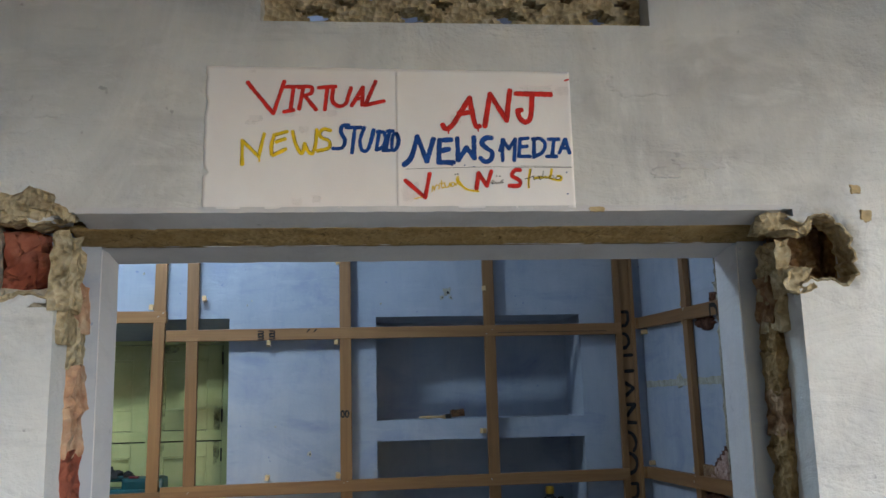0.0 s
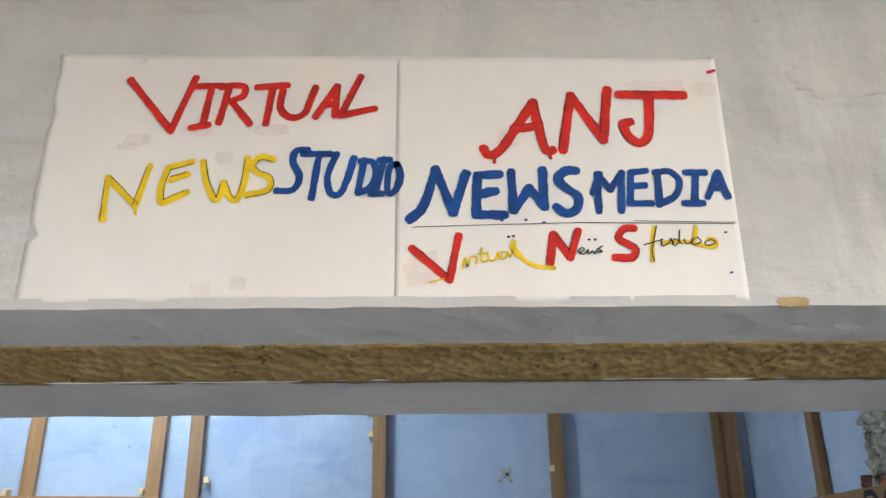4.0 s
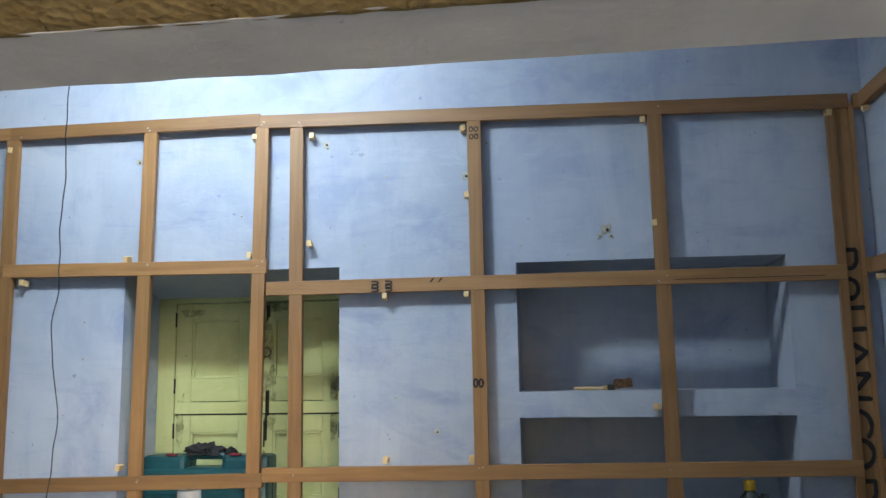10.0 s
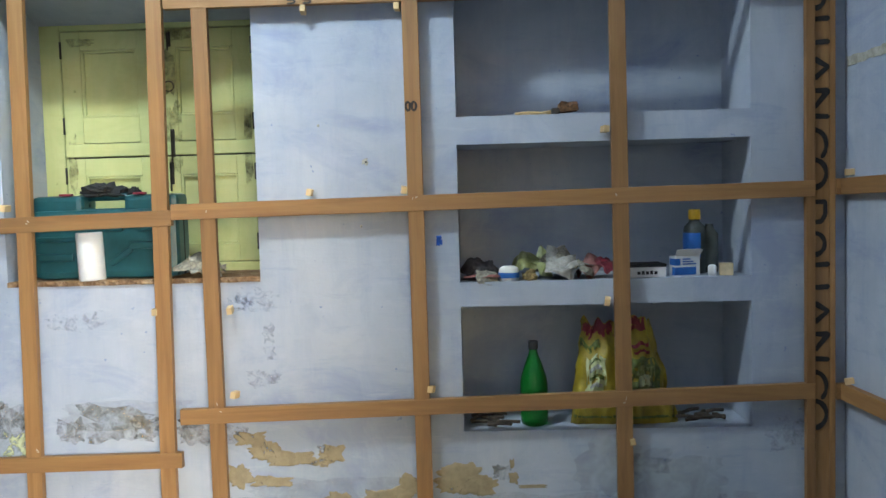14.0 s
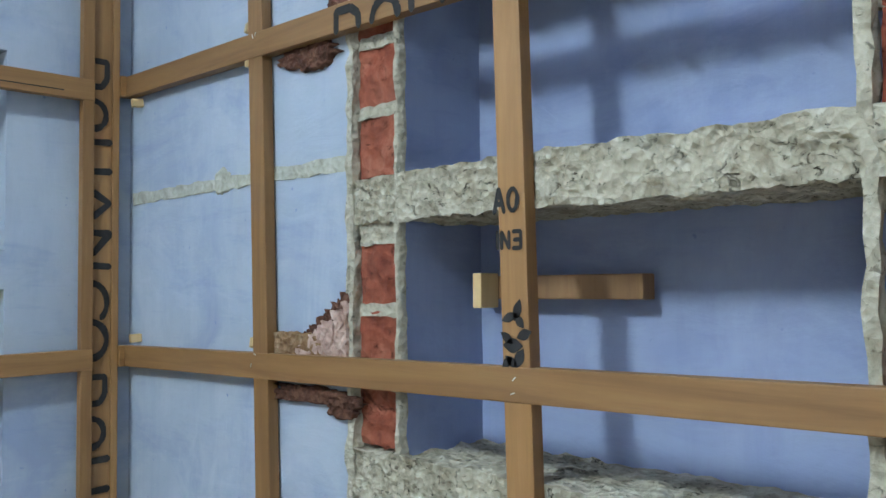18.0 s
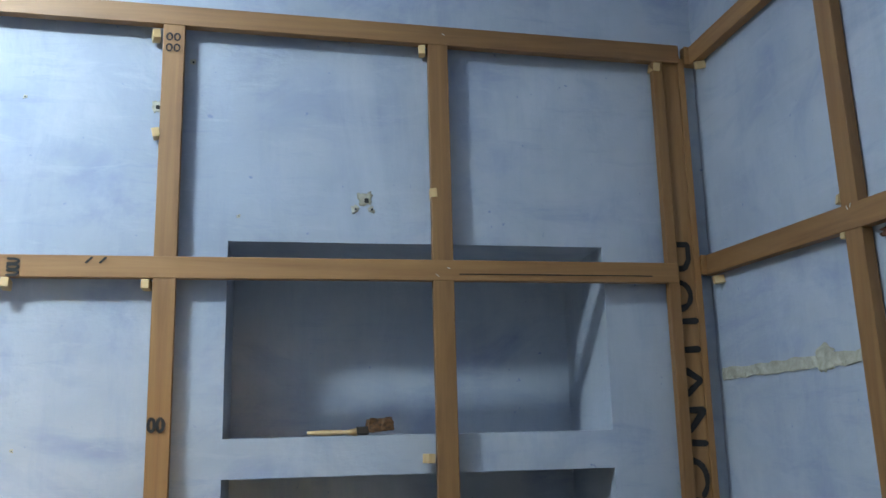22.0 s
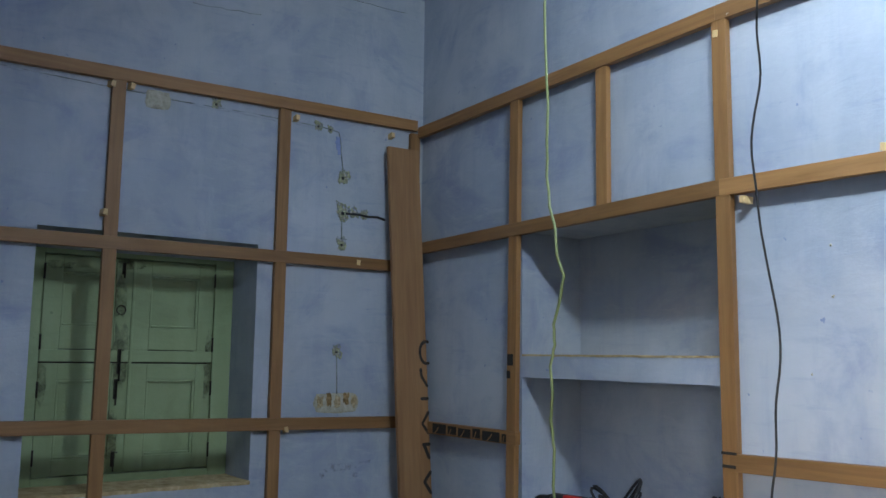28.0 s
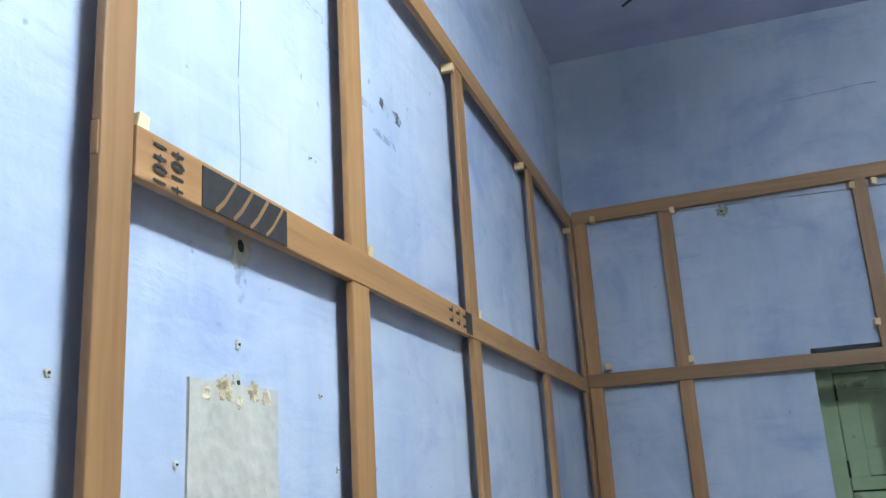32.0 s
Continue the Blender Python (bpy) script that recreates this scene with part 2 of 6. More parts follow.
def plain(name, col, rough=0.5, metal=0.0, vary=0.12, scale=30.0, relief=0.0, trans=0.0):
    m, nt, b = mat(name)
    v = coords(nt)
    n = noise_tex(nt, v, scale, 4, 0.6)
    c2 = [max(0.0, c * (1 - 2.2 * vary)) for c in col]
    nt.links.new(mix(nt, ramp(nt, n, [(0.35, (0, 0, 0)), (0.65, (1, 1, 1))]), c2, col), b.inputs["Base Color"])
    b.inputs["Roughness"].default_value = rough
    b.inputs["Metallic"].default_value = metal
    b.inputs["Transmission Weight"].default_value = trans
    if relief:
        bump(nt, b, n, relief, 0.004)
    return m


def rubble(name, tones, scale=45.0, relief=1.0, pits=0.0):
    """Broken concrete or brick: lumps, grit, pits with their shade put into the colour."""
    m, nt, b = mat(name)
    v = coords(nt)
    big = noise_tex(nt, v, scale * 0.35, 6, 0.65, 0.5)
    col = ramp(nt, big, [(0.3, tones[0]), (0.5, tones[1]), (0.68, tones[2])])
    vo = nt.nodes.new("ShaderNodeTexVoronoi")
    vo.inputs["Scale"].default_value = scale
    nt.links.new(v, vo.inputs["Vector"])
    grit = ramp(nt, vo.outputs["Distance"], [(0.1, (1, 1, 1)), (0.55, (0, 0, 0))])
    s = nt.nodes.new("ShaderNodeMath")
    s.operation = "MULTIPLY"
    s.inputs[1].default_value = 0.3
    nt.links.new(grit, s.inputs[0])
    col = mix(nt, s.outputs[0], col, tones[0])
    height = mix(nt, 0.5, big, vo.outputs["Distance"])
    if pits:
        # pits: near-black hollow shade mixed into the colour, height sunk to match
        pit_shade = ramp(nt, noise_tex(nt, coords(nt, (1, 1, 1.5)), scale * 0.55, 5, 0.7, 1.2), [(0.34, (pits, pits, pits)), (0.42, (0, 0, 0))])
        col = mix(nt, pit_shade, col, [c * 0.22 for c in tones[0]])
        height = mix(nt, pit_shade, height, (0, 0, 0))
        dust = ramp(nt, noise_tex(nt, v, scale * 0.14, 4, 0.6), [(0.45, (0, 0, 0)), (0.7, (0.55, 0.55, 0.55))])
        col = mix(nt, dust, col, tones[2])
    nt.links.new(col, b.inputs["Base Color"])
    b.inputs["Roughness"].default_value = 0.95
    b.inputs["Specular IOR Level"].default_value = 0.1
    bump(nt, b, height, relief, 0.02)
    return m


M_BLUE = plaster("blue_limewash", (0.325, 0.362, 0.430), (0.440, 0.465, 0.512), (0.215, 0.258, 0.392), 0.85, 0.2)
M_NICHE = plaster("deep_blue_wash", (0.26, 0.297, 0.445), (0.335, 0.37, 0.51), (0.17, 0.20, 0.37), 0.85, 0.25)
M_CEIL = plaster("ceiling_wash", (0.39, 0.40, 0.55), (0.45, 0.47, 0.60), (0.31, 0.32, 0.47))
M_OUT = plaster("grey_whitewash", (0.53, 0.53, 0.525), (0.73, 0.725, 0.715), (0.37, 0.37, 0.375), 0.8, 0.9)
M_REVEAL = plaster("grey_reveal", (0.55, 0.54, 0.56), (0.63, 0.62, 0.63), (0.44, 0.43, 0.45), 0.85, 0.4)
M_FLOOR = plaster("cement_floor", (0.28, 0.258, 0.208), (0.34, 0.312, 0.25), (0.20, 0.18, 0.148), 0.7)
M_WOOD_X = timber("batten_wood_x", (0.345, 0.180, 0.062), (0.210, 0.100, 0.033), "x")
M_WOOD_Y = timber("batten_wood_y", (0.345, 0.180, 0.062), (0.210, 0.100, 0.033), "y")
M_WOOD_Z = timber("batten_wood_z", (0.345, 0.180, 0.062), (0.210, 0.100, 0.033), "z")
M_PINE = timber("pale_pine", (0.72, 0.52, 0.26), (0.6, 0.4, 0.18), "z")
M_GREEN = plaster("green_paint", (0.42, 0.45, 0.19), (0.50, 0.52, 0.25), (0.33, 0.36, 0.15), 0.5, 0.2)
M_GREEN_W = plaster("faded_green_paint", (0.265, 0.335, 0.18), (0.32, 0.39, 0.22), (0.20, 0.26, 0.135), 0.5, 0.2)
M_DARK = plain("dark_gap", (0.02, 0.02, 0.02), 0.9)
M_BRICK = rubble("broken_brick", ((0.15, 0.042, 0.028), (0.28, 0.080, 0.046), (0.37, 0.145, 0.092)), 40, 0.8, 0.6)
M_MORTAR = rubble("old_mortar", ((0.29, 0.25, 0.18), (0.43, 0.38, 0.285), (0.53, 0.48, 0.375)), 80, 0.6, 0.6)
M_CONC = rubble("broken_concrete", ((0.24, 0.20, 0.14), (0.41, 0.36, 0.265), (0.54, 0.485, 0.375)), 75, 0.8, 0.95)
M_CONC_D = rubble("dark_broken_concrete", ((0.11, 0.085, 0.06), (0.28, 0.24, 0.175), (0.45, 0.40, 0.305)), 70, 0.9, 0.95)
# near-black red that stands in for the shade inside holes
M_HOLE_SHADE = rubble("red_hole_shade", ((0.045, 0.022, 0.016), (0.12, 0.055, 0.036), (0.20, 0.10, 0.065)), 70, 0.9)
M_CEMENT = rubble("smooth_cement", ((0.36, 0.33, 0.27), (0.42, 0.385, 0.315), (0.47, 0.43, 0.355)), 60, 0.10)
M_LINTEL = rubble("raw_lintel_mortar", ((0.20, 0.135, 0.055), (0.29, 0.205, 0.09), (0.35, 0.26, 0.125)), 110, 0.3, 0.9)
M_EARTH = rubble("bare_render", ((0.15, 0.098, 0.042), (0.29, 0.20, 0.092), (0.41, 0.30, 0.155)), 85, 0.9)
M_RED = plain("red_paint", (0.70, 0.022, 0.012), 0.85, 0, 0.15, 60)
M_BLUEP = plain("blue_paint", (0.010, 0.075, 0.34), 0.85, 0, 0.2, 60)
M_YEL = plain("yellow_paint", (0.93, 0.65, 0.005), 0.85, 0, 0.1, 60)
M_INK = plain("black_print", (0.02, 0.017, 0.015), 0.8, 0, 0.2, 80)
M_METAL = plain("dark_iron", (0.05, 0.045, 0.04), 0.5, 0.8)
M_TAN = rubble("bare_tan_plaster", ((0.30, 0.22, 0.11), (0.46, 0.36, 0.20), (0.56, 0.46, 0.29)), 60, 0.4)
M_CRUST = rubble("plaster_crust", ((0.26, 0.19, 0.10), (0.47, 0.385, 0.235), (0.60, 0.52, 0.36)), 90, 0.8)
M_JAMB = rubble("bared_masonry", ((0.11, 0.06, 0.035), (0.27, 0.16, 0.085), (0.40, 0.29, 0.18)), 70, 0.9)
M_SALMON = rubble("salmon_broken_brick", ((0.30, 0.15, 0.085), (0.47, 0.29, 0.18), (0.58, 0.44, 0.30)), 60, 0.7)
M_PUTTY = rubble("cement_fill", ((0.31, 0.29, 0.22), (0.42, 0.40, 0.315), (0.50, 0.48, 0.39)), 70, 0.3)
M_SCRAPE = plain("deep_blue_scrape", (0.27, 0.34, 0.60), 0.85, 0, 0.15, 25)
M_MOULD = plain("grey_damp_stain", (0.30, 0.33, 0.32), 0.9, 0, 0.25, 30)


def flaking(name, col, cover, scale=30.0, vary=0.2, soft=0.05, most=1.0):
    """A thin stain or flake layer, broken up into specks by noise."""
    m, nt, b = mat(name)
    v = coords(nt)
    n = noise_tex(nt, v, scale * 2, 5, 0.65)
    c2 = [c * (1 - 2 * vary) for c in col]
    nt.links.new(mix(nt, ramp(nt, n, [(0.35, (0, 0, 0)), (0.65, (1, 1, 1))]), c2, col), b.inputs["Base Color"])
    b.inputs["Roughness"].default_value = 0.9
    mask = ramp(nt, noise_tex(nt, v, scale, 6, 0.68, 0.6), [(cover - soft, (most, most, most)), (cover + soft, (0, 0, 0))])
    nt.links.new(mask, b.inputs["Alpha"])
    return m


M_PEEL = flaking("bare_plaster_flakes", (0.335, 0.27, 0.16), 0.64, 11, 0.14, 0.05)
M_SPECK = flaking("ochre_specks", (0.30, 0.245, 0.15), 0.47, 30, 0.25, 0.16, 0.75)
M_DAMP = flaking("damp_bloom", (0.24, 0.28, 0.25), 0.45, 16, 0.2, 0.22, 0.32)
M_RUB = flaking("rubbed_blue", (0.22, 0.27, 0.42), 0.43, 42, 0.15, 0.12, 0.45)
M_RUST = flaking("rust_stain", (0.10, 0.075, 0.03), 0.47, 26, 0.2, 0.16, 0.75)
M_YSTAIN = flaking("yellow_bloom", (0.55, 0.57, 0.33), 0.50, 24, 0.15)
M_TEAL = plain("teal_plastic", (0.012, 0.075, 0.085), 0.38, 0, 0.15, 14)
M_WHITE = plain("white_plastic", (0.75, 0.73, 0.70), 0.5, 0, 0.05, 20)
M_BLACK = plain("black_cloth", (0.012, 0.012, 0.012), 0.8, 0, 0.3, 40)
M_NEWS = plain("old_newsprint", (0.34, 0.315, 0.25), 0.85, 0, 0.25, 90)
M_SACK = plain("yellow_printed_sack", (0.40, 0.30, 0.025), 0.42, 0, 0.25, 16)
M_SACKG = plain("green_print", (0.13, 0.17, 0.03), 0.45, 0, 0.3, 40)
M_SACKR = plain("red_print", (0.23, 0.018, 0.035), 0.45, 0, 0.2, 20)
M_CAP_Y = plain("yellow_cap", (0.78, 0.45, 0.02), 0.45)
M_BLUE_B = plain("bright_blue_label", (0.02, 0.13, 0.45), 0.5)
M_GREY_P = plain("grey_plastic", (0.17, 0.20, 0.20), 0.45, 0, 0.1, 20)
M_BLADE = plain("olive_grey_blade", (0.20, 0.19, 0.13), 0.4, 0, 0.1, 20)
M_CAGE = plain("grey_cage_wire", (0.24, 0.27, 0.25), 0.5, 0.0, 0.1, 30)
M_PINK = plain("pink_wrapper", (0.27, 0.105, 0.085), 0.5, 0, 0.2, 50)
M_OLIVE = plain("olive_bag", (0.26, 0.27, 0.10), 0.45, 0, 0.25, 40)
M_TWIG = plain("dry_twig", (0.09, 0.065, 0.045), 0.85, 0, 0.3, 60)
M_CABLE = plain("green_cable", (0.24, 0.27, 0.10), 0.6, 0, 0.1, 30)
M_CABLE_B = plain("black_cable", (0.02, 0.02, 0.022), 0.5)
M_PLY = timber("plank_wood", (0.30, 0.165, 0.07), (0.19, 0.095, 0.04), "z")


def bottle_glass(name, col):
    m, nt, b = mat(name)
    b.inputs["Base Color"].default_value = (*col, 1)
    b.inputs["Roughness"].default_value = 0.12
    b.inputs["Transmission Weight"].default_value = 0.55
    b.inputs["IOR"].default_value = 1.4
    return m


M_BOTTLE = bottle_glass("green_bottle", (0.02, 0.24, 0.035))
M_OIL = bottle_glass("smoky_bottle", (0.16, 0.18, 0.16))

# ---------- plan ----------
YN, YS, YF, XE, XW, ZC = 4.325, 1.905, 1.73, 1.515, -3.48, 3.325
FN, FS, FE, FW = 4.28, 1.937, 1.487, -3.452      # front faces of the batten frames
H = 0.051                                       # batten width

BEND = -1.70


def bend(ob):
    """The west end of the shelf wall runs a little out of square."""
    for v in ob.data.vertices:
        d = BEND - v.co.x
        if d > 0:
            v.co.y += 0.046 * d
            v.co.x -= 0.054 * d
    return ob


# ---------- structure ----------
def structure(name, bm, material, label, category=""):
    ob = part(name, bm, material)
    return tagged(ob, label, category or name.split("_")[0], kind="structure")


structure("floor", box((XW - 0.4, YF - 0.02, -0.12), (XE + 0.4, YN + 0.4, 0.0)), M_FLOOR, "bare cement floor of the blue room")
structure("ceiling", box((XW - 0.4, YS - 0.1, ZC), (XE + 0.4, YN + 0.4, ZC + 0.15)), M_CEIL, "dull blue limewashed flat ceiling")

# north wall: window recess, right shelves, left shelves
NX0 = XW - 0.3
WIN_N = (-1.222, 1.11, -0.378, 2.082)
SH = (0.277, 1.218)
LS = (-2.655, -1.70)
holes = [(WIN_N[0] - NX0, WIN_N[1], WIN_N[2] - NX0, WIN_N[3], 0)]
for z0, z1 in ((0.585, 0.998), (1.078, 1.525), (1.615, 2.078)):
    holes.append((SH[0] - NX0, z0, SH[1] - NX0, z1, 0.32))
for z0, z1 in ((0.60, 0.93), (1.015, 1.51), (1.597, 2.085)):
    holes.append((LS[0] - NX0, z0, LS[1] - NX0, z1, 0.32))
wall_n = structure("wall_north", wall_mesh((NX0, YN, 0), (1, 0, 0), (0, -1, 0), XE + 0.3 - NX0, ZC, holes, 0.40), M_BLUE,
          "pale blue limewashed wall with shelf niches and a window recess")

# west wall: window recess
WIN_W = (2.722, 1.072, 3.578, 2.043)
wall_w = structure("wall_west", wall_mesh((XW, YS - 0.05, 0), (0, 1, 0), (1, 0, 0), YN - YS + 0.20, ZC,
          [(WIN_W[0] - YS + 0.05, WIN_W[1], WIN_W[2] - YS + 0.05, WIN_W[3], 0)], 0.38), M_BLUE,
          "pale blue limewashed wall with a recessed shuttered window")

# east wall: broken-out niche, open from pier to pier
EN = (2.545, 3.31)
EL = YN - (YS - 0.05)
eh = [(YN - 3.425, 0.585, YN - 2.43, 2.165, 0.205)]
wall_e = structure("wall_east", wall_mesh((XE, YN, 0), (0, -1, 0), (-1, 0, 0), EL, ZC, eh, 0.36), M_BLUE,
          "pale blue wall with a half-demolished shelf niche")

# south wall with the doorway: whitewashed outer leaf, stripped core, blue inner leaf
DX = (-0.197, 0.905)
SX0 = XW - 0.3
SL = XE + 0.3 - SX0
VENT = (0.077, 2.317, 0.729, 2.62)


def leaf(y, n, thick, x0, x1, top, d0, d1, dz, extra=()):
    return wall_mesh((x0, y, 0), (1, 0, 0), n, x1 - x0, top, [(d0 - x0, 0, d1 - x0, dz, 0), (VENT[0] - x0, VENT[1], VENT[2] - x0, VENT[3], 0)]
                     + [(e[0] - x0, e[1], e[2] - x0, e[3], e[4]) for e in extra], thick)


wall_s = structure("wall_south", leaf(YS, (0, 1, 0), 0.05, SX0, XE + 0.3, ZC, DX[0], DX[1], 1.972), M_BLUE, "pale blue inner face of the wall with the doorway")
OX0, OX1 = -2.6, 3.4
HORNS = ((-0.385, 1.852, -0.225, 1.99, 0), (0.95, 1.865, 1.055, 1.985, 0))
structure("wall_core", leaf(YF + 0.07, (0, -1, 0), 0.055, -1.2, 1.9, 3.3, -0.232, 0.96, 1.996, HORNS), M_EARTH, "bare brown masonry where a door frame was pulled out", "wall")
wall_f = structure("wall_front", leaf(YF, (0, -1, 0), 0.07, OX0, OX1, 3.3, -0.225, 0.95, 1.998, HORNS), M_OUT,
          "grey whitewashed outer wall above a stripped doorway", "wall")

for a, b in (((DX[0] - 0.0, 1.857, 1.953), (DX[1], 1.953, 1.975)), ((DX[0] - 0.015, 1.857, 0.0), (DX[0] + 0.002, 1.953, 1.962)), ((DX[1] - 0.002, 1.857, 0.0), (DX[1] + 0.015, 1.953, 1.962))):
    rv = rough_box(a, b, 0.0012, 0.03, 14, a[0])
    if b[0] - a[0] > 0.5:
        for v in rv.verts:
            v.co.z += 0.013 * (1.953 - v.co.y) / 0.096
    part("reveal", rv, M_REVEAL, wall_s, "grey plastered doorway reveal")

# verandah outside; its unseen ceiling, walls and beam are added to shape the daylight
structure("porch_floor", box((OX0, -1.6, -0.12), (OX1, YF - 0.02, 0.0)), M_FLOOR, "worn cement verandah floor", "floor")
structure("porch_ceiling", box((-1.1, -1.5, 2.9), (OX1, YF, 3.25)), M_OUT, "grey whitewashed unseen ceiling, added to darken the top of the outer wall", "ceiling")
structure("porch_wall", box((-1.3, -1.5, 0), (-1.1, YF, 3.25)), M_OUT, "plain whitewashed unseen end wall, added to block skylight from the left", "wall")
structure("porch_front", box((-1.3, -1.75, 0), (0.7, -1.5, 3.25)), M_OUT, "plain whitewashed unseen front wall, added to block daylight", "wall")
structure("porch_beam", box((0.7, -1.75, 2.45), (OX1, -1.5, 3.25)), M_OUT, "plain whitewashed unseen beam, added to shade the upper outer wall", "wall")
structure("ground", box((-60, -90, -0.4), (60, -1.6, -0.14)), M_FLOOR, "bare dusty ground outside", "ground")


# ---------- lamp of the room ----------
M_TUBE, nt_t, bs_t = mat("lit_tube")
bs_t.inputs["Emission Color"].default_value = (0.85, 0.97, 0.99, 1)
bs_t.inputs["Emission Strength"].default_value = 190.0
tube_lamp = thing("tube_light", "lit white fluorescent tube hung below the ceiling", "tube light", (-0.70, 3.22, 3.08))
tube_lamp.rotation_euler = (0, 0, radians(18))
TL = 0.32
part("tube", tube([(-TL, 0, 0), (-TL / 3, 0, 0), (TL / 3, 0, 0), (TL, 0, 0)], 0.014, 12), M_TUBE, tube_lamp)
for side in (-1, 1):
    part("end_cap", box((min(side * TL, side * (TL + 0.03)), -0.02, -0.02), (max(side * TL, side * (TL + 0.03)), 0.02, 0.03), 0.004), M_WHITE, tube_lamp)
    part("cord", tube([(side * (TL + 0.015), 0, 0.03), (side * (TL + 0.015), 0, ZC - 3.08)], 0.002, 6), M_CABLE_B, tube_lamp)


# ---------- batten frames ----------
def batten(parent, a, b, label="", skew=None):
    """One straight strip between two opposite corners; skew (i, j, at, k) leans axis j by k a metre along axis i."""
    d = [abs(q - p) for p, q in zip(a, b)]
    m = (M_WOOD_X, M_WOOD_Y, M_WOOD_Z)[d.index(max(d))]
    ob = part("batten", box(a, b, 0.002), m, parent, label)
    if skew:
        i, j, at, k = skew
        for v in ob.data.vertices:
            v.co[j] += k * (v.co[i] - at)
    return ob


def wedge(parent, x, y, z, sx=0.03, sy=0.03, sz=0.03):
    c = Vector((x, y, z))
    m = Matrix.Translation(c) @ pose(0, 0, 0, random.uniform(-12, 12), random.uniform(-12, 12), random.uniform(-12, 12))
    return part("wedge", box((-sx / 2, -sy / 2, -sz / 2), (sx / 2, sy / 2, sz / 2), 0.002, m), M_PINE, parent, "pale pine packing block")


T = 0.024
frame_n = thing("batten_frame", "brown wooden batten grid fixed before the shelf wall", "batten frame")


def n_vert(x_top, x_low, z0, z1):
    """An upright of the shelf wall's frame, by its place at 2.6 m and at the floor."""
    k = (x_top - x_low) / 2.6
    return bend(batten(frame_n, (x_low - H / 2, FN, z0), (x_low + H / 2, FN + T, z1), "", (2, 0, 0.0, k)))


def n_hor(z0, z1, x0, x1, lift=0.002):
    """A rail of the shelf wall's frame, by its height at both ends."""
    k = (z1 - z0) / (x1 - x0)
    if x0 < BEND < x1:
        zb = z0 + k * (BEND - x0)
        n_hor(zb, z1, BEND, x1, lift)
        x1, z1 = BEND, zb
    return bend(batten(frame_n, (x0, FN - lift, z0 - H / 2), (x1, FN + T, z0 + H / 2), "", (0, 2, x0, k)))


for x, low, z1 in ((0.138, 0.147, 2.605), (0.789, 0.800, 2.595), (-0.534, -0.528, 2.615), (-0.669, -0.705, 2.625), (-1.118, -1.152, 2.63), (-1.690, -1.690, 2.63), (-2.655, -2.69, 2.62)):
    n_vert(x, low, 0.0, z1)
n_vert(-2.18, -2.19, 2.115, 2.62)
batten(frame_n, (1.376, FN, 0), (1.404, FN + T, 2.60))
n_hor(2.645, 2.652, -3.36, -0.68)
n_hor(2.644, 2.607, -0.68, 1.452)
n_hor(2.086, 2.102, -3.36, -1.70)
n_hor(2.102, 2.088, -1.70, -0.645)
n_hor(2.004, 2.005, -0.645, 1.404)
n_hor(1.272, 1.276, -3.36, -2.64)
n_hor(1.292, 1.315, -1.69, -0.65)
n_hor(1.333, 1.354, -0.65, 1.404)
n_hor(0.478, 0.518, -3.36, -0.65)
n_hor(0.661, 0.708, -0.65, 1.404)
n_hor(0.07, 0.07, -3.36, 1.404)

bend(wall_n)

frame_e = thing("batten_frame", "brown printed wooden batten grid before the broken brick wall", "batten frame")
batten(frame_e, (1.405, FN + 0.012, 0), (1.452, FN + 0.0425, 2.62))
batten(frame_e, (1.453, FN + 0.008, 0), (1.470, FN + 0.034, 2.60), "pale sawn edge strip")
for z in (2.607, 2.028, 1.358, 0.703, 0.07):
    part("corner_block", box((1.4705, FN + 0.002, z - H / 2), (FE - 0.0025, FN + 0.028, z + H / 2), 0.002), M_WOOD_X, frame_e)
for y, k in ((3.642, 0.030), (2.985, 0.025), (2.36, 0.0)):
    batten(frame_e, (FE, y - H / 2, 0), (FE + T, y + H / 2, 2.60), "", (2, 1, 0.0, k))
for z, k in ((2.607, 0.0), (2.028, 0.026), (1.358, -0.018), (0.703, -0.030), (0.07, 0.0)):
    batten(frame_e, (FE - 0.002, YS + 0.04, z - H / 2), (FE + T, FN + 0.03, z + H / 2), "", (1, 2, FN, k))

frame_w = thing("batten_frame", "brown wooden batten grid before the shuttered window wall", "batten frame")
for y in (1.962, 2.288, 2.973, 3.671, 4.345):
    batten(frame_w, (FW - T, y - H / 2, 0), (FW, y + H / 2, 2.64))
for z, k in ((2.636, 0.018), (1.996, 0.001), (1.331, -0.018), (0.65, 0.0), (0.07, 0.0)):
    batten(frame_w, (FW - T, YS + 0.03, z - H / 2), (FW + 0.002, YN + 0.03, z + H / 2), "", (1, 2, 1.962, k))

frame_s = thing("batten_frame", "brown printed wooden batten grid beside the doorway", "batten frame")
for x, w in ((-0.777, 0.044), (-1.315, 0.062), (-1.925, 0.06), (-2.67, 0.06), (-3.40, 0.06)):
    batten(frame_s, (x - w / 2, FS - 0.011, 0), (x + w / 2, FS, 2.6))
for z in (2.60, 1.977, 1.31, 0.65, 0.07):
    batten(frame_s, (-3.42, FS - 0.011, z - H / 2), (-0.80, FS + 0.002, z + H / 2))


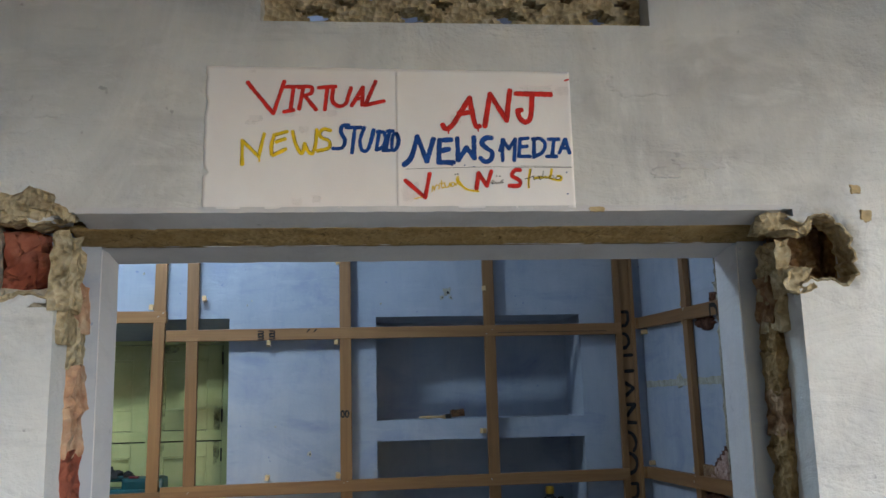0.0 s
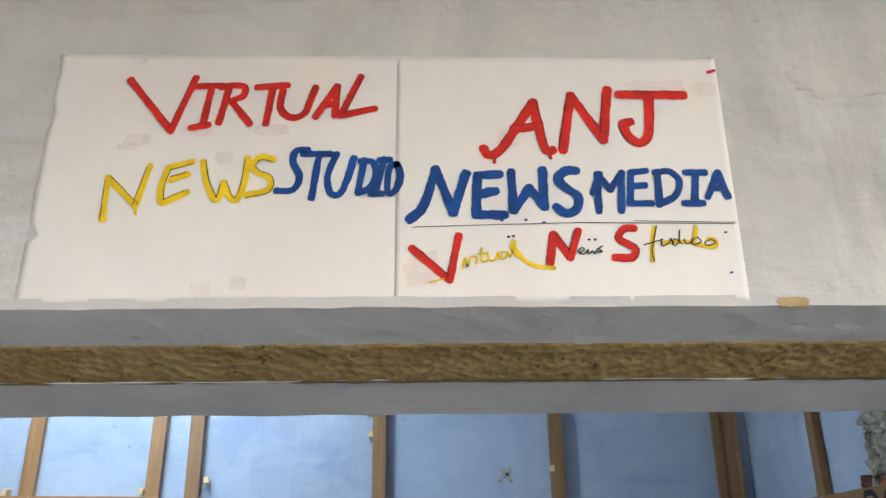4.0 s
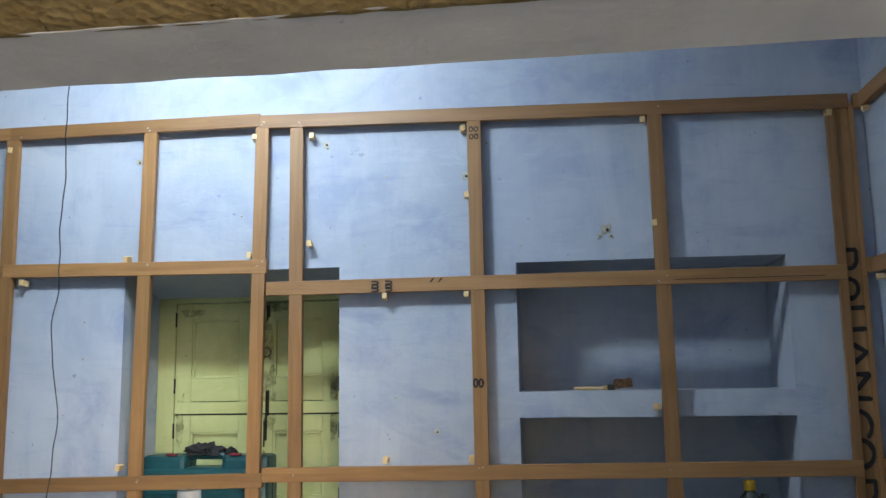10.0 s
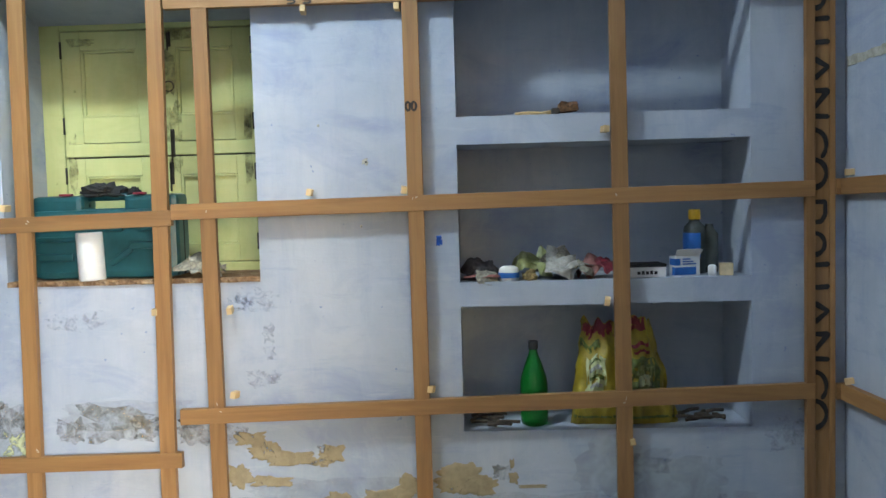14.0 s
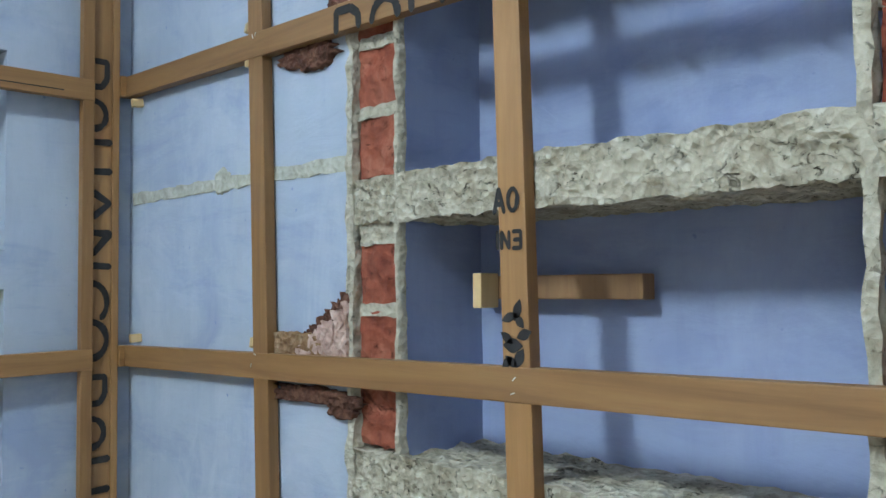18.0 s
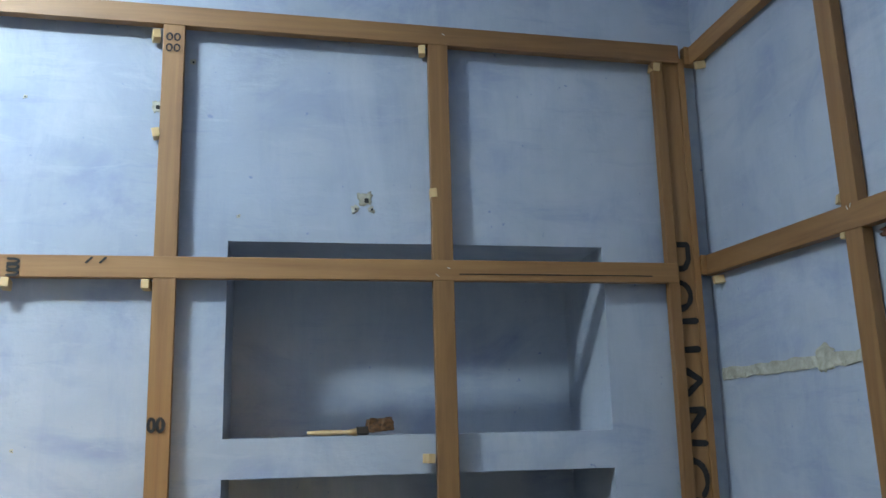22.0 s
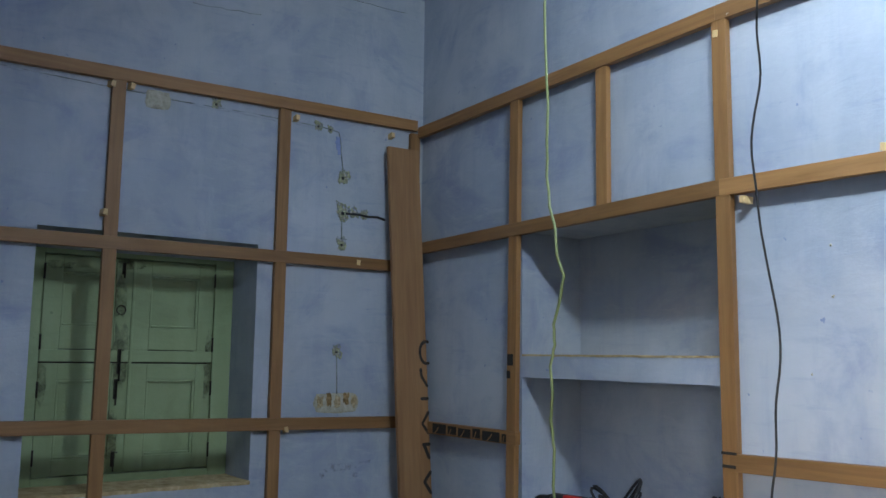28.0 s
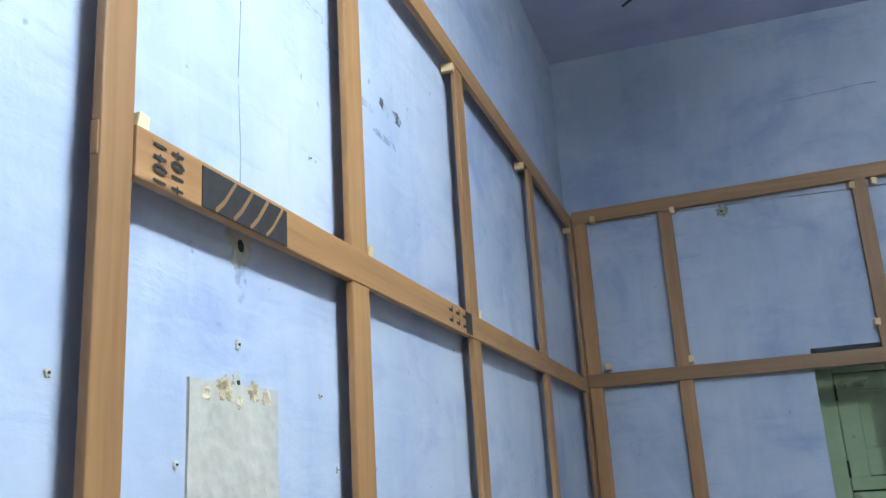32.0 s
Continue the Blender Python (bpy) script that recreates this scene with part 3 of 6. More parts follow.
# ---------- shuttered windows ----------
def shutter_window(name, w, h, side, head, mid, material, label):
    """Four panelled leaves round a middle rail in a frame, standing in the plane y = 0 and facing -y; side and head: width of the frame, mid: height of the gap over the lower leaves."""
    root = thing(name, label, "window", kind="structure")
    fr = bmesh.new()
    for a, b in (((0, 0, 0), (side, 0.07, h)), ((w - side, 0, 0), (w, 0.07, h)), ((side, 0, h - head), (w - side, 0.07, h)), ((side, 0, 0), (w - side, 0.07, 0.035))):
        add_box(fr, a, b, 0.004)
    part("window_frame", fr, material, root)
    half = (w - 2 * side) / 2
    for k in range(2):
        x0 = side + k * half + 0.0025
        x1 = side + (k + 1) * half - 0.0025
        for z0, z1, low in ((0.038, mid - 0.003, 0), (mid + 0.003, h - head - 0.003, 0.05)):
            st, top, bot = 0.068, 0.066, 0.066 + low * 0.6
            s = bmesh.new()
            for a, b in (((x0, 0.006, z0), (x0 + st, 0.040, z1)), ((x1 - st, 0.006, z0), (x1, 0.040, z1)), ((x0 + st, 0.0065, z1 - top), (x1 - st, 0.040, z1)), ((x0 + st, 0.0065, z0 + low), (x1 - st, 0.040, z0 + low + bot - 0.004))):
                add_box(s, a, b, 0.0025)
            sh = part("shutter", s, material, root)
            if low:
                part("rail", box((x0, 0.003, z0), (x1, 0.040, z0 + low - 0.003), 0.003), material, sh)
            c, d = z0 + low + bot - 0.004, z1 - top
            p, q = x0 + st, x1 - st
            for a, b in (((p, 0.009, c), (p + 0.010, 0.03, d)), ((q - 0.010, 0.009, c), (q, 0.03, d)), ((p + 0.010, 0.009, c), (q - 0.010, 0.03, c + 0.010)), ((p + 0.010, 0.009, d - 0.010), (q - 0.010, 0.03, d))):
                part("bead", box(a, b, 0.004), material, sh)
            part("panel", box((p - 0.003, 0.022, c - 0.003), (q + 0.003, 0.034, d + 0.003)), material, sh)
    part("cover_strip", box((w / 2 - 0.006, -0.002, 0.04), (w / 2 + 0.006, 0.0062, h - head - 0.004), 0.003), material, root)
    part("backing", box((0.01, 0.075, 0.0), (w - 0.01, 0.085, h)), M_DARK, root)
    return root


w1 = shutter_window("window_1", WIN_N[2] - WIN_N[0], 2.012 - WIN_N[1], 0.074, 0.022, 1.535 - WIN_N[1], M_GREEN, "closed yellow-green panelled wooden shutters in a deep recess")
w1.location = (WIN_N[0], YN + 0.30, WIN_N[1])
w2 = shutter_window("window_2", WIN_W[2] - WIN_W[0], 1.992 - WIN_W[1], 0.082, 0.022, 1.545 - WIN_W[1], M_GREEN_W, "closed faded green panelled wooden shutters behind battens")
w2.matrix_world = pose(XW - 0.25, WIN_W[0], WIN_W[1], 0, 0, 90)
# worn plaster head that slopes down from the opening to each window
for a, b, c, d, e, ax in ((WIN_N[0], WIN_N[2], YN + 0.04, YN + 0.30, WIN_N[3], 0), (WIN_W[0], WIN_W[2], XW - 0.03, XW - 0.25, WIN_W[3], 1)):
    hd = bmesh.new()
    pts = [(c, e + 0.002), (d, e + 0.002), (d, 2.010 if ax == 0 else 1.990)]
    ends = [[hd.verts.new((u, p, z) if ax == 0 else (p, u, z)) for p, z in pts] for u in (a, b)]
    hd.faces.new(ends[0])
    hd.faces.new(ends[1])
    for k in range(3):
        hd.faces.new((ends[0][k], ends[0][(k + 1) % 3], ends[1][(k + 1) % 3], ends[1][k]))
    part("window_head", hd, M_BLUE, wall_n if ax == 0 else wall_w)


# ---------- window ironwork ----------
def ring_handle(parent, x, z, r=0.015):
    pts = [(x + r * math.cos(a * math.pi / 8), -0.006, z - r + r * math.sin(a * math.pi / 8)) for a in range(16)]
    part("ring", tube(pts, 0.0024, 6, True), M_METAL, parent, "dark iron pull ring")


def bolt(parent, x, z, h=0.09):
    bm = box((x - 0.007, -0.004, z - h / 2), (x + 0.007, 0.004, z + h / 2), 0.002)
    part("bolt_plate", bm, M_METAL, parent, "dark iron bolt")
    part("bolt_rod", tube([(x, -0.013, z - h * 0.8), (x, -0.013, z + h * 0.45), (x + 0.012, -0.022, z + h * 0.45)], 0.003, 6), M_METAL, parent)


def hinge(parent, x, z):
    part("hinge", tube([(x, 0.0, z - 0.03), (x, 0.0, z + 0.03)], 0.004, 8), M_METAL, parent)


for w, wd, ht in ((w1, WIN_N[2] - WIN_N[0], 2.012 - WIN_N[1]), (w2, WIN_W[2] - WIN_W[0], 1.992 - WIN_W[1])):
    mid = wd / 2 + (0.045 if w is w1 else -0.048)
    ring_handle(w, mid, ht * 0.765, 0.018)
    bolt(w, mid + 0.004, ht * 0.93, 0.05)
    bolt(w, mid + 0.004, ht * 0.52, 0.10)
    bolt(w, mid - 0.004, ht * 0.40, 0.08)
    bolt(w, mid, ht * 0.1, 0.06)
    for x in (0.076 if w is w1 else 0.084, wd - (0.076 if w is w1 else 0.084)):
        for k in (0.12, 0.4, 0.6, 0.90):
            hinge(w, x, ht * k)
    for k, (x, z, sw, sh) in enumerate(((mid, 0.80, 0.05, 0.16), (mid + 0.01, 0.55, 0.06, 0.26), (mid - 0.01, 0.20, 0.05, 0.2), (mid + 0.03, 0.95, 0.12, 0.04), (wd - 0.10, 0.5, 0.03, 0.3), (0.10, 0.45, 0.03, 0.2), (0.14, 0.93, 0.10, 0.03))):
        part("rust_stain", moved(blob(sw, sh, k + 2.5, 0.4, 0.0006), pose(x, 0.0054, ht * z)), M_RUST, w)
for a, b in (((WIN_N[0], YN - 0.006, WIN_N[1] - 0.012), (WIN_N[2], YN + 0.30, WIN_N[1] + 0.004)),):
    part("window_sill", rough_box(a, b, 0.002, 0.03, 20), M_JAMB, None)
    tagged(bpy.data.objects["window_sill"], "worn brown window sill of bare plaster", "sill", kind="structure")
sill_w = part("window_sill", rough_box((XW - 0.25, WIN_W[0], WIN_W[1] - 0.01), (XW + 0.004, WIN_W[2], WIN_W[1] + 0.004), 0.003, 0.03, 20), M_TAN)
tagged(sill_w, "dusty tan window sill of bare plaster", "sill", kind="structure")


# ---------- doorway: broken corners, lintel strip, jambs ----------
for k, (a, b) in enumerate((((-0.40, YF - 0.008, 1.985), (-0.205, YF + 0.03, 2.008)), ((-0.34, YF - 0.010, 2.0), (-0.235, YF + 0.02, 2.03)), ((-0.232, YF - 0.004, 1.85), (-0.202, YF + 0.06, 1.965)),
                            ((-0.30, YF - 0.006, 2.0), (-0.25, YF + 0.02, 2.022)), ((0.90, YF + 0.01, 1.965), (0.99, YF + 0.06, 1.995)),
                            ((0.93, YF + 0.0, 1.86), (0.975, YF + 0.06, 1.90)))):
    part("plaster_crust", rough_box(a, b, 0.013, 0.010, 34, 3.0 + k * 2.7), M_CRUST, wall_f, "tan broken plaster edge")
# brickwork left in the two sockets
for k, (a, b, m, amp) in enumerate((
        ((-0.375, 1.795, 1.885), (-0.335, 1.85, 1.985), M_BRICK, 0.008), ((-0.325, 1.785, 1.885), (-0.272, 1.85, 1.98), M_BRICK, 0.008),
        ((-0.268, 1.775, 1.885), (-0.228, 1.85, 1.94), M_BRICK, 0.007), ((-0.375, 1.74, 1.855), (-0.225, 1.80, 1.88), M_MORTAR, 0.01),
        ((-0.238, 1.745, 1.80), (-0.212, 1.80, 1.87), M_CRUST, 0.009), ((-0.34, 1.75, 1.88), (-0.328, 1.795, 1.985), M_MORTAR, 0.004),
        # right socket's back piece is darker, its colour carrying the cavity's shade
        ((0.955, 1.83, 1.87), (1.045, 1.855, 1.99), M_JAMB, 0.008), ((0.95, 1.745, 1.855), (1.03, 1.80, 1.88), M_MORTAR, 0.012),
        ((0.935, 1.775, 1.80), (0.962, 1.85, 1.955), M_CRUST, 0.009))):
    part("brick" if m is M_BRICK else "rubble", rough_box(a, b, amp, 0.011, 40, k * 3.3), m, wall_f)
def socket_lip(cx, cz, w, h, a0, a1, seed, wide, y=YF):
    """Torn plaster round a knocked-out socket: a lip of wall plaster and a band of tan crust."""
    n = 46
    lip, crust = bmesh.new(), bmesh.new()
    rows = []
    for k in range(n + 1):
        a = radians(a0 + (a1 - a0) * k / n)
        c, s = math.cos(a), math.sin(a)
        sq = 1 / max(abs(c), abs(s)) ** 0.75
        f = 1 + 0.30 * noise.noise(Vector((c * 2.2 + seed, s * 2.2, seed))) + 0.16 * noise.noise(Vector((c * 6.5, s * 6.5 + seed, 1)))
        g = 0.010 + 0.016 * (0.5 + noise.noise(Vector((c * 4 + seed, s * 4, 9))))
        p = Vector((cx + c * sq * f * w / 2, 0, cz + s * sq * f * h / 2))
        out = Vector((c, 0, s))
        ease = min(1.0, k / 9, (n - k) / 9)
        rows.append((p, out, max(0.002, g * wide * ease), 0.004 + 0.05 * ease))
    for bm, near, deep in ((lip, 0.0, 0.0), (crust, -0.003, 0.002)):
        prev = None
        for p, out, g, far in rows:
            q0, q1 = p + out * near, p + out * (g if deep else far)
            mid = (q0 + q1) / 2
            wob = 0.004 * noise.noise(p * 70)
            ring = [bm.verts.new((q0.x, y + 0.05, q0.z)), bm.verts.new((q0.x, y - 0.002 - deep + wob * 0.5, q0.z)), bm.verts.new((mid.x, y - 0.003 - deep * 1.4 + wob, mid.z)), bm.verts.new((q1.x, y + 0.0006, q1.z))]
            if prev:
                for u in range(3):
                    bm.faces.new((prev[u], prev[u + 1], ring[u + 1], ring[u]))
            prev = ring
    for f in lip.faces:
        f.smooth = True
    part("plaster_lip", lip, M_OUT, wall_f)
    part("plaster_crust", crust, M_CRUST, wall_f, "tan broken plaster edge")


socket_lip(-0.29, 1.925, 0.20, 0.12, 60, 300, 4.0, 0.8)
socket_lip(0.98, 1.928, 0.135, 0.108, -110, 120, 7.0, 0.22)
# stripped edge of bricks down both jambs, run together with mortar
z = 0.0
k = 0
while z < 1.86:
    hgt = random.choice((0.068, 0.075, 0.062, 0.14))
    dx = random.uniform(-0.004, 0.006)
    part("brick", rough_box((-0.25, 1.795, z - 0.004), (-0.212 - dx, 1.866, z + hgt + 0.006), 0.009, 0.009, 38, k), (M_SALMON, M_CRUST, M_SALMON, M_BRICK, M_SALMON)[k % 5], wall_f)
    # right jamb gets browner, darker masonry: its shadow is put into the colour
    part("brick", rough_box((0.932 + dx, 1.795, z - 0.004), (0.972, 1.866, z + hgt + 0.006), 0.010, 0.009, 38, k + 50), (M_EARTH, M_JAMB, M_EARTH)[k % 3], wall_f)
    z += hgt
    k += 1
ls = bmesh.new()
grid = {}
for i in range(241):
    for j in range(13):
        x, v = -0.23 + 1.185 * i / 240, j / 12
        crumb = max(0.0, 1 - abs(v - 0.74) / 0.18) * (0.0030 * abs(noise.noise(Vector((x * 120, v * 9, 1)))) + 0.0022 * noise.noise(Vector((x * 200, v * 20, 4))))
        grid[i, j] = ls.verts.new((x, 1.797 + 0.064 * v, 1.9845 - 0.0195 * v + 0.0009 * noise.noise(Vector((x * 45, v * 4, 2))) - crumb))
for i in range(240):
    for j in range(12):
        ls.faces.new((grid[i, j], grid[i + 1, j], grid[i + 1, j + 1], grid[i, j + 1])).smooth = True
ext = bmesh.ops.extrude_face_region(ls, geom=ls.faces[:])
bmesh.ops.translate(ls, vec=(0, 0, 0.008), verts=[v for v in ext["geom"] if isinstance(v, bmesh.types.BMVert)])
part("lintel_strip", ls, M_LINTEL, wall_f, "brown strip of raw mortar under the lintel")
# crusty lower lip of the wall over the door
soffit = rough_box((-0.2, YF - 0.002, 1.984), (0.93, YF + 0.072, 1.993), 0.0012, 0.02, 40, 2.2)
for v in soffit.verts:
    v.co.z += 0.0115 * (1 - (v.co.y - YF) / 0.072)
part("plaster_edge", soffit, M_REVEAL, wall_f)
for x, zz, w, h, sd in ((1.075, 1.985, 0.022, 0.02, 2.0), (1.062, 2.03, 0.018, 0.015, 4.0), (0.62, 1.999, 0.03, 0.008, 6.0)):
    part("tan_chip", moved(blob(w, h, sd, 0.4, 0.002), pose(x, YF - 0.001, zz)), M_TAN, wall_f)
for x, zz, w, h, sd in ((-0.30, 2.14, 0.07, 0.03, 1.0), (-0.25, 2.16, 0.05, 0.02, 2.5), (0.80, 2.08, 0.10, 0.03, 3.5), (0.74, 2.06, 0.05, 0.02, 4.5), (0.71, 2.21, 0.12, 0.04, 8.5)):
    part("plaster_flake", moved(blob(w, h, sd, 0.45, 0.0012), pose(x, YF - 0.0005, zz)), M_OUT, wall_f)


# ---------- pierced vent above the door ----------
def vent_panel():
    bm = bmesh.new()
    nx, nz = 120, 56
    w, h = VENT[2] - VENT[0], VENT[3] - VENT[1]
    keep = {}
    for i in range(nx):
        for j in range(nz):
            x, zz = (i + 0.5) / nx * w, (j + 0.5) / nz * h
            solid = zz < 0.012 or zz > h - 0.02 or x < 0.015 or x > w - 0.015
            u = (x % 0.163) / 0.163 - 0.5
            v = ((zz - 0.012) % 0.10) / 0.10 - 0.5
            leafy = abs(u) * 1.5 + abs(v + 0.12 * math.sin(6 * u)) * 1.6
            vein = abs(v - 0.5 * u) < 0.13 or abs(v + 0.7 * u) < 0.10
            wob = 0.1 * noise.noise(Vector((x * 30, zz * 30, 0)))
            keep[i, j] = solid or leafy + wob > 0.70 or vein
    cache = {}

    def vert(i, j, k):
        if (i, j, k) not in cache:
            co = Vector((VENT[0] + w * i / nx, (YF + 0.045, YF + 0.085)[k], VENT[1] + h * j / nz))
            co += noise.noise_vector(co * 60) * 0.004
            cache[i, j, k] = bm.verts.new(co)
        return cache[i, j, k]

    for (i, j), on in keep.items():
        if not on:
            continue
        bm.faces.new((vert(i, j, 0), vert(i + 1, j, 0), vert(i + 1, j + 1, 0), vert(i, j + 1, 0)))
        bm.faces.new((vert(i, j, 1), vert(i, j + 1, 1), vert(i + 1, j + 1, 1), vert(i + 1, j, 1)))
        for di, dj, e in ((-1, 0, ((i, j), (i, j + 1))), (1, 0, ((i + 1, j), (i + 1, j + 1))), (0, -1, ((i, j), (i + 1, j))), (0, 1, ((i, j + 1), (i + 1, j + 1)))):
            if not keep.get((i + di, j + dj), False):
                bm.faces.new((vert(*e[0], 0), vert(*e[1], 0), vert(*e[1], 1), vert(*e[0], 1)))
    return bm


tagged(part("vent_grille", vent_panel(), M_CRUST), "dusty pierced cement ventilator grille over the doorway", "vent grille", kind="structure")

# ---------- paper sign ----------
M_PAPER_S, nt_p, bs_p = mat("sign_paper")
vp = coords(nt_p)
nt_p.links.new(mix(nt_p, ramp(nt_p, noise_tex(nt_p, vp, 7, 5, 0.6), [(0.35, (0, 0, 0)), (0.7, (1, 1, 1))]), (0.83, 0.785, 0.775), (0.88, 0.855, 0.85)), bs_p.inputs["Base Color"])
bs_p.inputs["Roughness"].default_value = 0.75
bump(nt_p, bs_p, mix(nt_p, 0.25, noise_tex(nt_p, vp, 9, 3, 0.5, 0.8), noise_tex(nt_p, vp, 240, 3, 0.5)), 0.22, 0.004)
sign = thing("paper_sign", "white paper sign with hand-painted red, blue and yellow words", "sign")


def sheet(x0, x1, z0, z1, y, torn, drop=0.0):
    """One hung sheet: z1 falls by drop towards x1; a torn sheet has a ragged left edge with a notch."""
    bm = bmesh.new()
    n, mm = 60, 40
    g = {}
    for i in range(n + 1):
        for j in range(mm + 1):
            u, v = i / n, j / mm
            x = x0 + (x1 - x0) * u
            zz = z0 + (z1 - drop * u - z0) * v
            if torn:
                rag = 0.0025 * noise.noise(Vector((0, zz * 70, 3))) + 0.0015 * noise.noise(Vector((5, zz * 240, 3))) - 0.003 * (1 - v)
                h = zz - z0
                rag += 0.009 * max(0.0, 1 - abs(h - 0.060) / 0.007) + 0.004 * max(0.0, 1 - abs(h - 0.175) / 0.012)
                x += rag * max(0.0, 1 - 12 * u)
            dy = 0.0004 * noise.noise(Vector((x * 9, 2, zz * 9)))
            crease = abs((x - x1 + 0.03) * 0.9 - (zz - z1 + 0.06) * 0.35)
            dy -= 0.0005 * max(0.0, 1 - crease / 0.006)
            if u > 0.93 or u < 0.07 or v > 0.93:
                dy = max(-0.0012, dy)
            g[i, j] = bm.verts.new((x, y + dy, zz))
    for i in range(n):
        for j in range(mm):
            bm.faces.new((g[i, j], g[i + 1, j], g[i + 1, j + 1], g[i, j + 1])).smooth = True
    ext = bmesh.ops.extrude_face_region(bm, geom=bm.faces[:])
    bmesh.ops.translate(bm, vec=(0, 0.0004, 0), verts=[v for v in ext["geom"] if isinstance(v, bmesh.types.BMVert)])
    return bm


PY = YF - 0.0018
part("paper_sheet", sheet(-0.006, 0.303, 2.002, 2.238, PY + 0.0002, True, 0.003), M_PAPER_S, sign)
part("paper_sheet", sheet(0.296, 0.585, 2.001, 2.235, PY, False, 0.003), M_PAPER_S, sign)


def arc(cx, cy, rx, ry, a0, a1, n=9):
    return [(cx + rx * math.cos(math.radians(a0 + (a1 - a0) * k / n)), cy + ry * math.sin(math.radians(a0 + (a1 - a0) * k / n))) for k in range(n + 1)]


def strokes(lines, width, place, lift=0.00012):
    """Brush strokes along lines of (a, b); place turns (a, b, height) into space."""
    bm = bmesh.new()
    level = 0.0
    for line in lines:
        pts = [Vector(p) for p in line]
        for k in range(len(pts) - 1):
            d = pts[k + 1] - pts[k]
            if d.length < 1e-6:
                continue
            nrm = Vector((-d.y, d.x)).normalized()
            wa = width * (0.5 + 0.20 * noise.noise(Vector((pts[k].x * 90, pts[k].y * 90, 1))))
            wb = width * (0.5 + 0.20 * noise.noise(Vector((pts[k + 1].x * 90, pts[k + 1].y * 90, 1))))
            level += lift * 0.25
            q = [pts[k] + nrm * wa, pts[k] - nrm * wa, pts[k + 1] - nrm * wb, pts[k + 1] + nrm * wb]
            bm.faces.new([bm.verts.new(place(p.x, p.y, level)) for p in q])
            for c, r in ((pts[k], wa * 0.78), (pts[k + 1], wb * 0.78)):
                level += lift * 0.25
                bm.faces.new([bm.verts.new(place(c.x + r * math.cos(a * math.pi / 5), c.y + r * math.sin(a * math.pi / 5), level)) for a in range(10)])
    return bm


def smooth_line(pts, step):
    """Points along a Catmull-Rom curve through pts."""
    p = [pts[0]] + pts + [pts[-1]]
    out = []
    for k in range(1, len(p) - 2):
        a, b, c, d = p[k - 1], p[k], p[k + 1], p[k + 2]
        n = max(2, int((c - b).length / step))
        for q in range(n):
            t = q / n
            out.append(0.5 * (2 * b + (c - a) * t + (2 * a - 5 * b + 4 * c - d) * t * t + (3 * b - a - 3 * c + d) * t ** 3))
    return out + [pts[-1]]


def on_paper(x, z, lev):
    return (x, PY - 0.0008 - lev * 0.3, z)


def painted(text, width, material, label, lev=0.0, name="painted_letter", rag=1.0, outline=None):
    """A letter laid on with a brush. Strokes are parted by /, given in millimetres over the sheet's foot; ~ makes one curved."""
    bm = bmesh.new()
    ink = []
    for si, stroke in enumerate(text.split("/")):
        stroke = stroke.strip()
        pts = [Vector([float(c) / 1000 for c in q.split(",")]) for q in stroke.lstrip("~").split()]
        step = max(0.0012, width * 0.3)
        if stroke[0] == "~":
            line = smooth_line(pts, step)
        else:
            line = []
            for a, b in zip(pts, pts[1:]):
                n = max(1, int((b - a).length / step))
                line += [a + (b - a) * (q / n) for q in range(n)]
            line.append(pts[-1])
        d0, d1 = (line[0] - line[1]).normalized(), (line[-1] - line[-2]).normalized()
        ends = [0.86, 0.5]
        rows = [(line[0] + d0 * width * 0.5 * e, math.sqrt(1 - e * e)) for e in ends] + [(q, 1.0) for q in line] + [(line[-1] + d1 * width * 0.5 * e, math.sqrt(1 - e * e)) for e in ends[::-1]]
        level = lev + 0.00009 * si
        prev = None
        edge = []
        for k, (q, f) in enumerate(rows):
            a, b = rows[max(0, k - 1)][0], rows[min(len(rows) - 1, k + 1)][0]
            nrm = Vector((-(b - a).y, (b - a).x)).normalized()
            press = 1 + rag * 0.16 * noise.noise(Vector((q.x * 60, q.y * 60, si + width * 900)))
            wl = width * 0.5 * f * press * (1 + rag * 0.16 * noise.noise(Vector((q.x * 330, q.y * 330, 3.0 + si))))
            wr = width * 0.5 * f * press * (1 + rag * 0.16 * noise.noise(Vector((q.x * 330, q.y * 330, 9.0 + si))))
            l, r = q + nrm * wl, q - nrm * wr
            pair = (bm.verts.new((l.x, on_paper(0, 0, level)[1], 2.0 + l.y)), bm.verts.new((r.x, on_paper(0, 0, level)[1], 2.0 + r.y)))
            if prev:
                bm.faces.new((prev[0], pair[0], pair[1], prev[1]))
            prev = pair
            if f == 1.0:
                edge.append(q + nrm * width * (0.40 + 0.16 * noise.noise(Vector((q.x * 90, q.y * 90, 5)))))
        ink.append([(p.x, 2.0 + p.y) for p in edge[::2]])
    part(name, bm, material, sign, label)
    if outline:
        part("pen_outline", strokes([q for q in ink if len(q) > 1], 0.0007, lambda x, z, l: on_paper(x, z, lev + 0.0007)), outline, sign, "thin pen outline")


